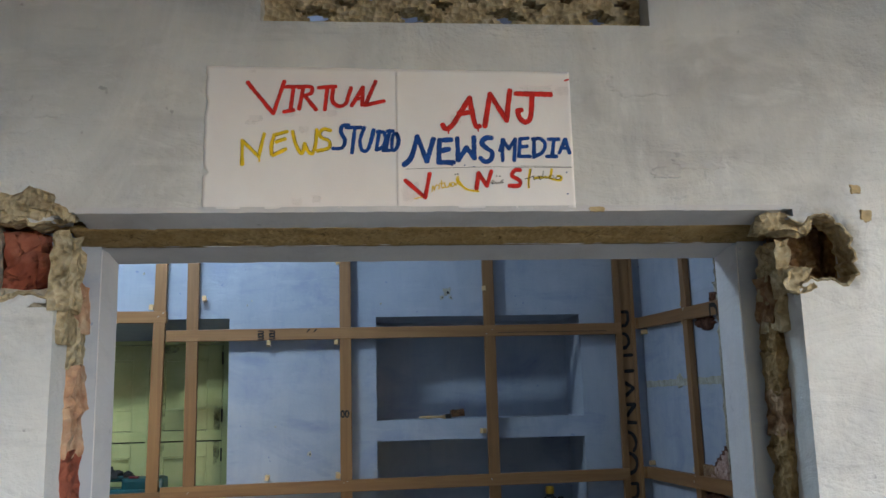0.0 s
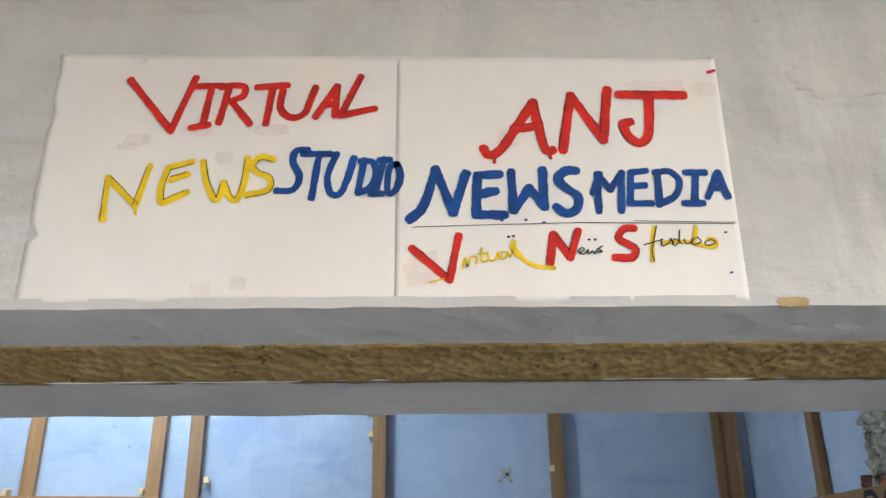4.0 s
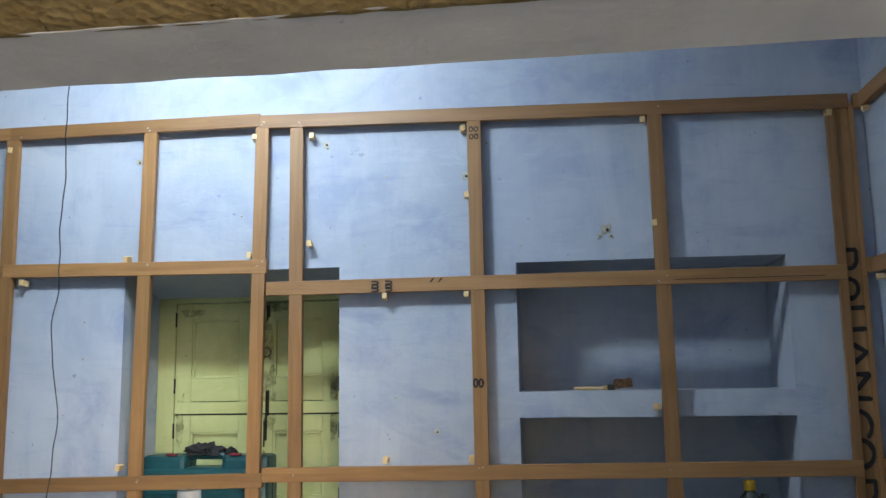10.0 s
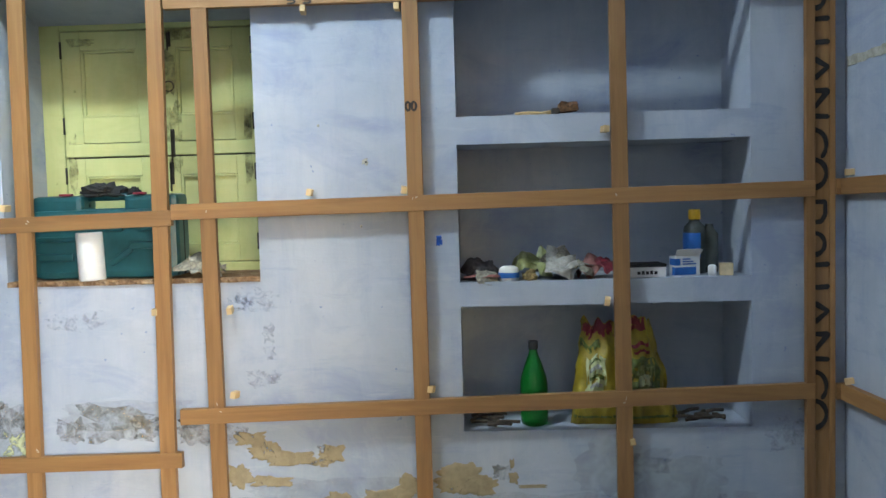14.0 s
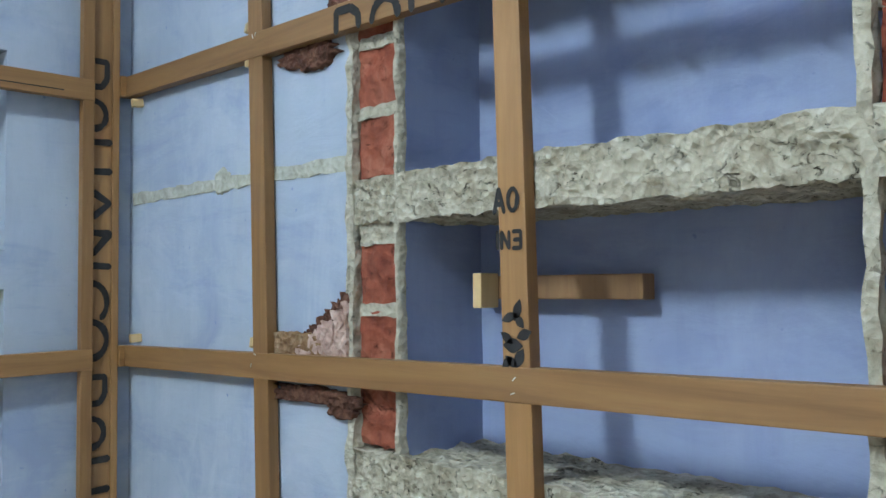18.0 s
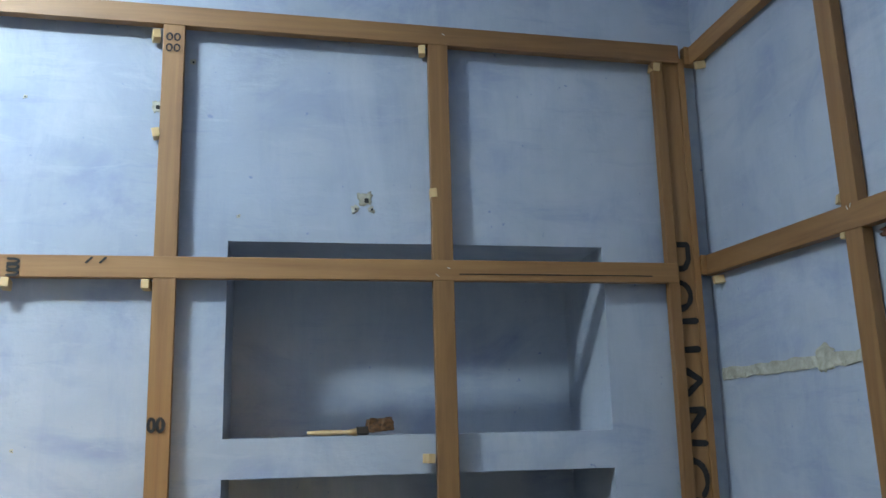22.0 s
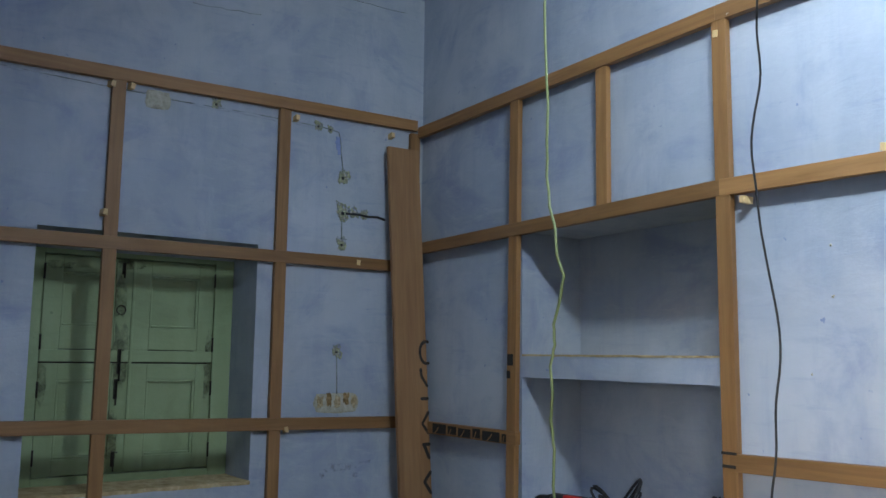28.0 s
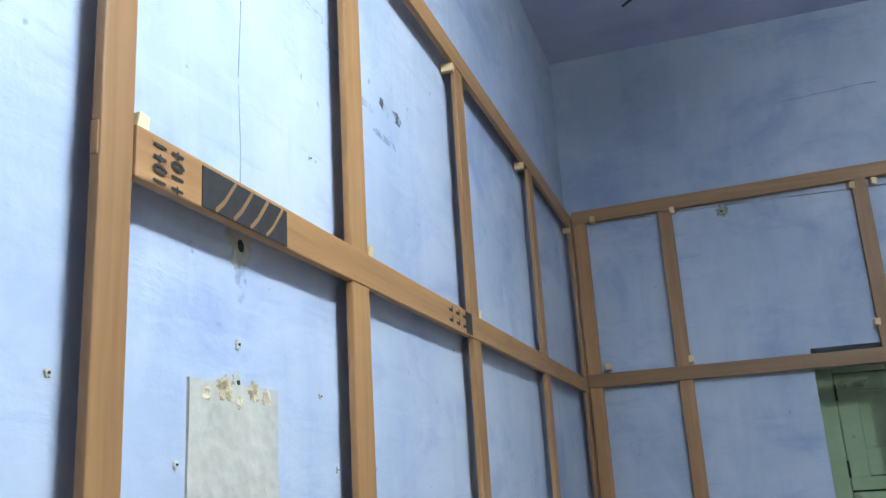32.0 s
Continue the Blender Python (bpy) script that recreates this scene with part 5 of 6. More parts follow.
for k in range(13):
    y0 = 3.432 + 0.0135 * k
    h = 0.100 * max(0.0, 1 - k / 13.0) ** 1.25 + 0.006 * noise.noise(Vector((k * 0.9, 2, 0)))
    part("rubble", rough_box((XE - 0.010, y0, 1.388), (XE + 0.01, y0 + 0.020, 1.398 + h), 0.006, 0.007, 55, k * 1.9), M_PINKB, wall_e)
    # crevice shade over the pink brick, painted as near-black red lumps
    part("rubble", rough_box((XE - 0.007, y0 - 0.004, 1.392 + h), (XE + 0.01, y0 + 0.022, 1.412 + h), 0.007, 0.007, 60, k * 2.3), M_HOLE_SHADE, wall_e)
# filled cable chase
part("cable_chase", rough_box((XE - 0.003, 3.43, 1.735), (XE + 0.004, 4.30, 1.762), 0.005, 0.018, 26, 6.0), M_PUTTY, wall_e, "cement-filled cable chase across the wall")
part("chase_box", moved(blob(0.06, 0.05, 3.9, 0.5, 0.004), pose(XE - 0.002, 3.87, 1.752, 0, 0, -90)), M_PUTTY, wall_e)
for y, zz, w, h, sd in ((3.58, 0.52, 0.16, 0.35, 1.1), (3.78, 0.50, 0.12, 0.3, 2.3), (3.95, 0.42, 0.2, 0.25, 3.7), (3.50, 0.45, 0.1, 0.3, 4.4)):
    for q in range(5):
        part("damp_streak", moved(blob(0.05, random.uniform(0.2, 0.32), sd + q, 0.4, 0.0006, 24), pose(XE - 0.0006, y + random.uniform(-w, w) / 2, zz + random.uniform(-h, h) / 4, 0, 0, -90)), M_DAMP, wall_e)
part("nail_spot", moved(blob(0.018, 0.024, 2.0, 0.4, 0.001), pose(XE - 0.001, 4.02, 0.86, 0, 0, -90)), M_MOULD, wall_e)

block = part("wood_offcut", box((XE + 0.155, 2.925, 1.50), (XE + 0.19, 3.265, 1.54), 0.003), M_PLY)
tagged(block, "short brown wooden offcut fixed in the broken niche", "offcut")
part("packing_piece", box((XE + 0.11, 3.215, 1.485), (XE + 0.155, 3.235, 1.545), 0.002), M_PINE, block, "pale pine packing piece")


# ---------- north wall: peeling paint, holes ----------
def flake(x, z, w, h, sd, m, name="peeled_patch", rag=0.5, lift=0.0008, t=0.0018):
    return part(name, moved(blob(w, h, sd, rag, t), pose(x, YN - lift, z)), m, wall_n)


for x, z, w, h, sd in ((-0.43, 0.575, 0.10, 0.045, 5.0), (-0.385, 0.535, 0.12, 0.055, 6.0), (-0.30, 0.505, 0.15, 0.048, 7.0), (-0.165, 0.52, 0.085, 0.055, 8.0), (-0.20, 0.49, 0.06, 0.03, 8.4), (-0.47, 0.446, 0.08, 0.075, 9.0), (-0.36, 0.428, 0.14, 0.038, 10.0),
                       (-0.156, 0.517, 0.05, 0.05, 11.0), (0.086, 0.402, 0.09, 0.07, 12.0), (0.016, 0.362, 0.14, 0.07, 13.0), (-0.143, 0.361, 0.08, 0.06, 14.0), (0.265, 0.425, 0.16, 0.10, 15.0), (0.345, 0.40, 0.08, 0.06, 16.0),
                       (0.044, 0.256, 0.045, 0.04, 17.0), (-0.163, 0.306, 0.04, 0.03, 18.0), (0.433, 0.476, 0.015, 0.03, 19.0), (0.438, 0.427, 0.03, 0.035, 20.0), (0.50, 0.398, 0.09, 0.012, 21.0), (0.06, 0.22, 0.03, 0.03, 22.0)):
    flake(x, z, w, h, sd, M_PEEL, "peeled_patch", 0.55)
for x, z, w, h, sd in ((-1.27, 0.646, 0.18, 0.11, 1.0), (-1.32, 0.66, 0.12, 0.12, 2.0), (-1.03, 0.612, 0.09, 0.075, 3.0), (-0.868, 0.625, 0.24, 0.12, 4.0), (-0.77, 0.618, 0.10, 0.08, 5.0), (-0.62, 0.605, 0.12, 0.08, 6.0), (-0.49, 0.59, 0.10, 0.06, 7.0), (0.40, 0.445, 0.06, 0.05, 8.0)):
    flake(x, z, w, h, sd, M_SPECK, "ochre_stain", 0.6, 0.0006, 0.001)
for x, z, w, h, sd in ((0.304, 0.346, 0.10, 0.05, 1.5), (0.332, 0.281, 0.13, 0.05, 2.5), (0.26, 0.169, 0.14, 0.06, 3.5), (-0.398, 1.039, 0.12, 0.07, 4.5), (-0.389, 0.777, 0.10, 0.05, 5.5), (1.33, 0.555, 0.10, 0.10, 6.5), (-1.0, 0.98, 0.14, 0.05, 7.5)):
    flake(x, z, w * 1.2, h * 1.2, sd, M_RUB, "blue_scrape", 0.6)
M_LIME = plain("yellowed_wash", (0.55, 0.58, 0.32), 0.9, 0, 0.15, 30)
for x, z, w, h, sd in ((0.447, 0.317, 0.06, 0.04, 6.5), (0.335, 0.21, 0.06, 0.04, 7.5), (-0.041, 0.219, 0.06, 0.04, 8.5), (-1.23, 0.566, 0.06, 0.05, 9.5), (0.271, 0.325, 0.04, 0.025, 3.5), (0.20, 0.15, 0.05, 0.03, 4.5)):
    flake(x, z, w * 1.5, h * 1.5, sd, M_YSTAIN, "yellow_stain", 0.6, 0.0005)
for x, z, w, h, sd in ((0.75, 0.454, 0.14, 0.11, 1.7), (0.88, 0.475, 0.08, 0.05, 2.7), (0.99, 0.41, 0.18, 0.10, 3.7), (1.17, 0.35, 0.08, 0.025, 4.7), (1.02, 0.10, 0.08, 0.03, 5.7), (0.70, 0.08, 0.08, 0.03, 6.7)):
    flake(x, z, w * 1.6, h * 1.6, sd, M_DAMP, "damp_stain", 0.45, 0.0004, 0.0006)
for x, z, w, h, sd in ((-0.85, 0.66, 0.5, 0.10, 1.1), (-0.2, 0.36, 0.7, 0.16, 2.1), (0.5, 0.30, 0.7, 0.14, 3.1), (1.0, 0.22, 0.6, 0.2, 4.1), (-1.3, 0.6, 0.3, 0.12, 6.1)):
    flake(x, z, w, h, sd, M_DAMP, "damp_stain", 0.35, 0.0003, 0.0005)
for x, z, w, h, sd in ((-0.45, 1.03, 0.07, 0.03, 1.2), (-0.36, 0.92, 0.03, 0.05, 2.2), (-0.36, 0.86, 0.03, 0.03, 4.2), (-0.30, 2.52, 0.05, 0.02, 8.2)):
    flake(x, z, w * 1.3, h * 1.4, sd, M_RUB, "blue_scrape", 0.6)
for x, z, s in ((0.605, 2.19, 0.035), (0.58, 2.165, 0.018), (0.62, 2.165, 0.016), (-0.43, 2.555, 0.024), (-0.425, 2.54, 0.012), (0.10, 2.41, 0.03), (-1.18, 2.52, 0.022), (0.18, 2.53, 0.014), (-0.02, 1.48, 0.02), (-0.04, 1.27, 0.008), (-0.2, 2.42, 0.009), (-0.30, 2.14, 0.008), (-0.28, 2.16, 0.007), (-0.17, 1.6, 0.008), (0.3, 2.14, 0.008), (-0.76, 2.29, 0.01), (-1.38, 1.76, 0.008), (-1.38, 1.9, 0.008), (-1.45, 1.55, 0.006)):
    flake(x, z, s, s, x * 31 + z, M_PUTTY, "filled_hole", 0.6)
    flake(x + s * 0.1, z - s * 0.1, s * 0.35, s * 0.35, x * 17 + z, M_DARK, "nail_hole", 0.4, 0.0026, 0.0008)
part("paint_daub", moved(blob(0.018, 0.03, 5.2, 0.6, 0.001), pose(0.213, YN - 0.0006, 1.215)), M_BLUEP, wall_n, "small bright blue paint daub")
part("shelf_edge", rough_box((LS[0], YN - 0.002, 1.592), (LS[1], YN + 0.31, 1.599), 0.002, 0.03, 20, 1.592), M_TAN, wall_n)


# ---------- things on the right shelves ----------
def turned(name, profile, material, at, label, category, seg=24):
    ob = part(name, lathe(profile, seg), material)
    ob.location = at
    return tagged(ob, label, category)


def crumple(name, size, seed, material, at, label, category, turn=0.0, flat=0.75):
    """A crushed bag or rag: a lump of sharp folds."""
    bm = bmesh.new()
    bmesh.ops.create_icosphere(bm, subdivisions=4, radius=0.5)
    for v in bm.verts:
        n1 = noise.noise(v.co * 4.0 + Vector((seed, 0, 0)))
        n2 = abs(noise.noise(v.co * 9.0 + Vector((0, seed, 0))))
        v.co *= 1.0 + 0.5 * n1 - 0.55 * n2
        if v.co.z < 0:
            v.co.z *= 0.25
        v.co = Vector((v.co.x * size[0], v.co.y * size[1], v.co.z * size[2] / flat + size[2] * 0.12))
    ob = part(name, bm, material)
    ob.matrix_world = pose(*at, 0, 0, turn)
    return tagged(ob, label, category)


Z1, Z2, Z3 = 1.615, 1.078, 0.585
brush = thing("paint_brush", "old brown paint brush lying on the top shelf", "brush", (0.56, YN + 0.05, Z1))
part("handle", moved(lathe([(0.004, 0), (0.007, 0.04), (0.005, 0.09), (0.010, 0.12)], 12), pose(-0.09, 0, 0.009, 0, 90, 4)), M_PINE, brush)
part("ferrule", box((0.028, -0.028, 0.002), (0.055, 0.028, 0.022), 0.004), M_METAL, brush)
part("bristles", moved(rough_box((0.055, -0.034, 0.002), (0.115, 0.034, 0.03), 0.006, 0.01, 60), pose(0, 0, 0, 0, -6, 0)), plain("brown_bristle", (0.16, 0.075, 0.025), 0.8, 0, 0.3, 90), brush)

def folded(bm, w, d, h, seed, dome=0.5, sharp=1.0, n=16):
    """A crushed sheet: flat facets between random folds, arched in the middle."""
    rnd = random.Random(seed)
    waves = [(rnd.uniform(0.8, 2.6), rnd.uniform(0, 6.3), rnd.uniform(0, 1), rnd.uniform(0.3, 1.0)) for _ in range(5)]
    g = {}
    for i in range(n + 1):
        for j in range(n + 1):
            u, v = i / n - 0.5, j / n - 0.5
            tri = sum(k * abs(((u * math.cos(a) + v * math.sin(a)) * f + p) % 1.0 - 0.5) for f, a, p, k in waves) * 0.45 * sharp
            top = dome * (1 - 4 * u * u) * (1 - 4 * v * v) + (1 - dome) * 0.35
            e = 1 + 0.16 * noise.noise(Vector((u * 5 + seed, v * 5, 1)))
            g[i, j] = bm.verts.new((u * w * e, v * d * e + 0.2 * h * tri, max(0.001, h * (top * 0.75 + tri - 0.12))))
    for i in range(n):
        for j in range(n):
            bm.faces.new((g[i, j], g[i + 1, j], g[i + 1, j + 1], g[i, j + 1]))
    return bm


def wad(name, size, seed, material, at, label, category, turn=0.0, dome=0.6, tilt=0.0, second=None):
    """A crushed paper, bag or rag of one or two sheets."""
    root = thing(name, label, category, at)
    root.rotation_euler = (0, radians(tilt), radians(turn))
    part("sheet", folded(bmesh.new(), *size, seed, dome), material, root)
    if second is not None:
        part("flap", moved(folded(bmesh.new(), size[0] * 0.62, size[1] * 0.7, size[2] * 0.5, seed + 5, 0.3), pose(size[0] * 0.1, -size[1] * 0.28, size[2] * 0.25, 48, 12, 20)), second, root)
    return root


M_RAG = plain("dark_rag", (0.07, 0.062, 0.065), 0.9, 0, 0.3, 60)
M_WRAP = plain("white_wrap", (0.44, 0.43, 0.39), 0.7, 0, 0.2, 40)
M_PALEBAG = plain("pale_green_plastic", (0.33, 0.36, 0.15), 0.35, 0, 0.25, 30)
wad("cloth_scrap", (0.13, 0.14, 0.085), 2, M_RAG, (0.335, YN + 0.12, Z2), "dark crumpled rag in the shelf corner", "rag", 10, 0.7, 0, M_RAG)
wad("wrapper", (0.12, 0.08, 0.03), 5, M_PINK, (0.355, YN + 0.045, Z2), "dull pink crushed wrapper on the shelf", "wrapper", -8, 0.4, 0, M_NEWS)
tub = thing("round_tub", "small white round tub with a blue band", "tub", (0.438, YN + 0.035, Z2))
part("body", lathe([(0.028, 0), (0.033, 0.008), (0.034, 0.028), (0.030, 0.042), (0.020, 0.048)], 24), M_WHITE, tub)
part("band", lathe([(0.0338, 0.010), (0.0348, 0.012), (0.0348, 0.026), (0.0342, 0.028)], 24, False), M_BLUE_B, tub)
wad("plastic_bag", (0.115, 0.12, 0.10), 8, M_OLIVE, (0.505, YN + 0.10, Z2), "olive-green crumpled plastic bag", "bag", 30, 0.75, 0, M_PALEBAG)
crumple("sponge_piece", (0.055, 0.05, 0.045), 3.0, plain("tan_foam", (0.35, 0.25, 0.10), 0.9, 0, 0.2, 60), (0.505, YN + 0.035, Z2), "small tan foam lump", "foam")
wad("paper_wad", (0.16, 0.15, 0.12), 11, M_NEWS, (0.605, YN + 0.10, Z2), "crumpled grey newspaper with a pale torn flap", "paper", -20, 0.65, 0, M_WRAP)
wad("paper_wad", (0.11, 0.10, 0.085), 14, M_WRAP, (0.655, YN + 0.055, Z2), "crumpled white paper wad", "paper", 35, 0.5, 0, M_NEWS)
wad("plastic_bag", (0.06, 0.07, 0.115), 19, M_PALEBAG, (0.555, YN + 0.13, Z2), "thin pale green plastic bag", "bag", 0, 0.8)
wad("pouch", (0.12, 0.09, 0.085), 17, M_PINK, (0.735, YN + 0.08, Z2), "crushed red-brown foil pouch", "pouch", 25, 0.7, -14, M_SACKR)
carton = thing("flat_carton", "flat white carton with a black top edge", "carton", (0.872, YN + 0.07, Z2))
carton.rotation_euler = (0, 0, radians(4))
part("body", box((-0.076, -0.05, 0), (0.076, 0.05, 0.034), 0.003), M_WHITE, carton)
part("lid", box((-0.077, -0.052, 0.034), (0.077, 0.052, 0.044), 0.003), M_BLACK, carton)
for k in range(5):
    part("print_bar", box((-0.02 + 0.014 * k, -0.0512, 0.010), (-0.010 + 0.014 * k, -0.0502, 0.020 + 0.002 * (k % 2))), M_INK, carton)
mbox = thing("medicine_box", "small blue and white folded carton with an open flap", "box", (1.018, YN + 0.06, Z2))
mbox.rotation_euler = (0, 0, radians(14))
part("body", box((-0.044, -0.022, 0), (0.044, 0.022, 0.066), 0.0025), M_WHITE, mbox)
part("print_band", box((-0.0445, -0.0226, 0.004), (0.030, 0.0, 0.030)), M_BLUE_B, mbox, "blue printed band")
part("print_band", box((-0.0446, -0.0228, 0.036), (-0.026, 0.016, 0.058)), M_BLUE_B, mbox)
for k in range(3):
    part("print_bar", box((-0.018, -0.0228, 0.038 + 0.008 * k), (0.030 - 0.010 * k, -0.0220, 0.042 + 0.008 * k)), M_BLUE_B, mbox)
part("flap", box((-0.042, -0.001, 0), (0.042, 0.001, 0.028), 0.0005, pose(0, -0.018, 0.064, 28, 0, 0)), M_WHITE, mbox)
part("flap", box((-0.001, -0.018, 0), (0.001, 0.018, 0.026), 0.0005, pose(0.043, 0, 0.064, 0, 35, 0)), M_WHITE, mbox)
oil = thing("oil_bottle", "smoky plastic bottle with a yellow cap and blue label", "bottle", (1.075, YN + 0.15, Z2))
part("body", lathe([(0.035, 0), (0.038, 0.01), (0.038, 0.14), (0.034, 0.158), (0.018, 0.175), (0.016, 0.185)], 24), M_OIL, oil)
bl = lathe([(0.0386, 0.055), (0.0392, 0.057), (0.0392, 0.135), (0.0386, 0.137)], 24, False)
bmesh.ops.delete(bl, geom=[f for f in bl.faces if f.calc_center_median().x > 0.008], context="FACES")
part("label_band", bl, M_BLUE_B, oil)
part("cap", lathe([(0.019, 0.182), (0.020, 0.184), (0.020, 0.212), (0.017, 0.216)], 20), M_CAP_Y, oil)
turned("dark_bottle", [(0.028, 0), (0.030, 0.01), (0.030, 0.13), (0.014, 0.15), (0.013, 0.165)], M_OIL, (1.130, YN + 0.17, Z2), "dark empty plastic bottle at the shelf end", "bottle")
cube = part("wood_cube", box((-0.022, -0.02, 0), (0.022, 0.02, 0.040), 0.004), plain("cream_block", (0.62, 0.50, 0.30), 0.7))
cube.matrix_world = pose(1.150, YN + 0.045, Z2, 0, 0, -14)
tagged(cube, "small cream wooden cube at the shelf edge", "block")
turned("white_pot", [(0.012, 0), (0.014, 0.01), (0.014, 0.03), (0.008, 0.036)], M_WHITE, (1.102, YN + 0.035, Z2), "tiny white plastic pot beside the cube", "pot", 16)

soda = thing("soda_bottle", "empty green plastic soft-drink bottle with a black cap", "bottle", (0.515, YN + 0.07, Z3))
part("body", lathe([(0.030, 0), (0.042, 0.006), (0.0465, 0.02), (0.0465, 0.05), (0.044, 0.062), (0.0465, 0.075), (0.0465, 0.14), (0.043, 0.165), (0.030, 0.205), (0.017, 0.238), (0.0135, 0.25), (0.0135, 0.262)], 32), M_BOTTLE, soda)
part("cap", lathe([(0.0155, 0.258), (0.0162, 0.26), (0.0162, 0.282), (0.014, 0.285)], 20), M_INK, soda)


def sack(at, w, d, h, seed, label, front, turn=0.0, lean=0.0, taper=0.18, slant=0.0):
    root = thing("printed_sack", label, "sack", at)
    root.rotation_euler = (radians(lean), 0, radians(turn))

    def shape(x0, x1, z0, z1, off, sides=(-1, 1)):
        bm = bmesh.new()
        n, m = 18, 18
        for side in sides:
            g = {}
            for i in range(n + 1):
                for j in range(m + 1):
                    u, v = x0 + (x1 - x0) * i / n, z0 + (z1 - z0) * j / m
                    bulge = max(0.0, 1 - (2 * u - 1) ** 4) * (1 - 0.75 * max(0.0, v - 0.55) / 0.45) * min(1, 0.35 + 6 * v)
                    wr = noise.noise(Vector((u * 5 + seed, v * 6, side * 2))) * 0.026 + noise.noise(Vector((u * 14, v * 13 + seed, side))) * 0.014 - 0.010 * abs(noise.noise(Vector((u * 9 + v * 4, v * 7 - u * 5 + seed, 3))))
                    x = (u - 0.5) * w * (1 - taper * v) + slant * v + 0.014 * noise.noise(Vector((v * 5, seed, u * 2)))
                    g[i, j] = bm.verts.new((x, side * (bulge * d / 2 + off) + wr, v * h + 0.030 * noise.noise(Vector((u * 5, seed, 5))) * v))
            for i in range(n):
                for j in range(m):
                    bm.faces.new((g[i, j], g[i + 1, j], g[i + 1, j + 1], g[i, j + 1]))
        bmesh.ops.remove_doubles(bm, verts=bm.verts[:], dist=0.003)
        for f in bm.faces:
            f.smooth = True
        return bm

    part("bag", shape(0, 1, 0, 1, 0), M_SACK, root)
    for nm, mat_, x0, x1, z0, z1 in front:
        part(nm, shape(x0, x1, z0, z1, 0.004 if nm == "print_line" else 0.0025, (-1,)), mat_, root)
    return root


sack((0.722, YN + 0.075, Z3), 0.172, 0.08, 0.345, 3.0, "yellow and red printed plastic sack, crumpled, on the lowest shelf",
     (("red_top", M_SACKR, 0.02, 0.98, 0.86, 0.995), ("pale_print", M_LIME, 0.22, 0.72, 0.30, 0.66), ("print_line", M_WRAP, 0.30, 0.64, 0.36, 0.40), ("print_line", M_SACKG, 0.28, 0.66, 0.44, 0.48), ("print_line", M_WRAP, 0.30, 0.60, 0.52, 0.57), ("print_line", M_SACKG, 0.32, 0.62, 0.60, 0.63),
      ("print_band", M_SACKG, 0.04, 0.96, 0.06, 0.09), ("print_band", M_SACKG, 0.06, 0.55, 0.72, 0.80)), -8, -6, 0.30, 0.012)
sack((0.895, YN + 0.065, Z3), 0.20, 0.085, 0.35, 7.0, "yellow and green printed plastic sack leaning on the lowest shelf",
     (("green_print", M_SACKG, 0.12, 0.86, 0.20, 0.62), ("pale_print", M_OLIVE, 0.28, 0.72, 0.28, 0.54), ("print_line", M_LIME, 0.36, 0.62, 0.36, 0.46), ("red_top", M_SACKR, 0.02, 0.72, 0.87, 0.995), ("print_line", M_SACKR, 0.25, 0.72, 0.72, 0.76), ("print_line", M_SACKR, 0.30, 0.66, 0.66, 0.69),
      ("print_band", M_SACKG, 0.03, 0.97, 0.05, 0.08)), 6, -8, 0.45, -0.034)
for k in range(14):
    a = Vector((random.uniform(1.0, 1.12), YN + random.uniform(0.03, 0.12), Z3 + 0.012 + 0.004 * (k % 4)))
    b = a + Vector((random.uniform(-0.08, 0.1), random.uniform(-0.03, 0.03), random.uniform(-0.004, 0.01)))
    tagged(part("twig", tube([a, (a + b) / 2 + Vector((0, 0, 0.004)), b], 0.006, 6), M_TWIG), "dry dark twig on the lowest shelf", "twig", "twigs on the shelf")
for k in range(10):
    a = Vector((random.uniform(0.30, 0.36), YN + random.uniform(0.03, 0.14), Z3 + 0.012 + 0.003 * (k % 4)))
    b = a + Vector((random.uniform(0.03, 0.11), random.uniform(-0.04, 0.04), random.uniform(-0.002, 0.008)))
    tagged(part("twig", tube([a, (a + b) / 2 + Vector((0, 0, 0.003)), b], 0.006, 6), M_TWIG), "dry dark twig on the lowest shelf", "twig", "twigs on the shelf")

# ---------- things in the window recess ----------
can = thing("tool_case", "teal moulded plastic case with a carrying handle on the window sill", "case", (-0.903, YN + 0.10, WIN_N[1] + 0.006))
cw, cd, chh = 0.245, 0.07, 0.235
body = bmesh.new()
add_box(body, (-cw, -cd, 0), (cw, cd, chh), 0.025)
add_box(body, (-cw, -cd + 0.01, chh - 0.03), (-0.075, cd - 0.01, chh + 0.045), 0.018)
add_box(body, (0.065, -cd + 0.01, chh - 0.03), (cw, cd - 0.01, chh + 0.045), 0.018)
part("body", body, M_TEAL, can)
for x, z, ln, tall, ang in ((-0.165, 0.075, 0.12, 0.026, 0), (-0.155, 0.135, 0.15, 0.018, 0), (-0.055, 0.105, 0.085, 0.020, 38), (0.055, 0.075, 0.09, 0.020, -34), (0.15, 0.11, 0.13, 0.024, 0), (0.165, 0.165, 0.10, 0.016, 0), (-0.17, 0.185, 0.10, 0.014, 0), (0.0, 0.165, 0.13, 0.014, 0), (0.09, 0.195, 0.07, 0.014, -30)):
    part("rib", box((-ln / 2, -0.008, -tall / 2), (ln / 2, 0.012, tall / 2), 0.005, pose(x, -cd, z, 0, ang, 0)), M_TEAL, can)
part("seam", box((-cw - 0.002, -0.004, 0.006), (cw + 0.002, 0.004, chh - 0.03), 0.002), M_DARK, can)
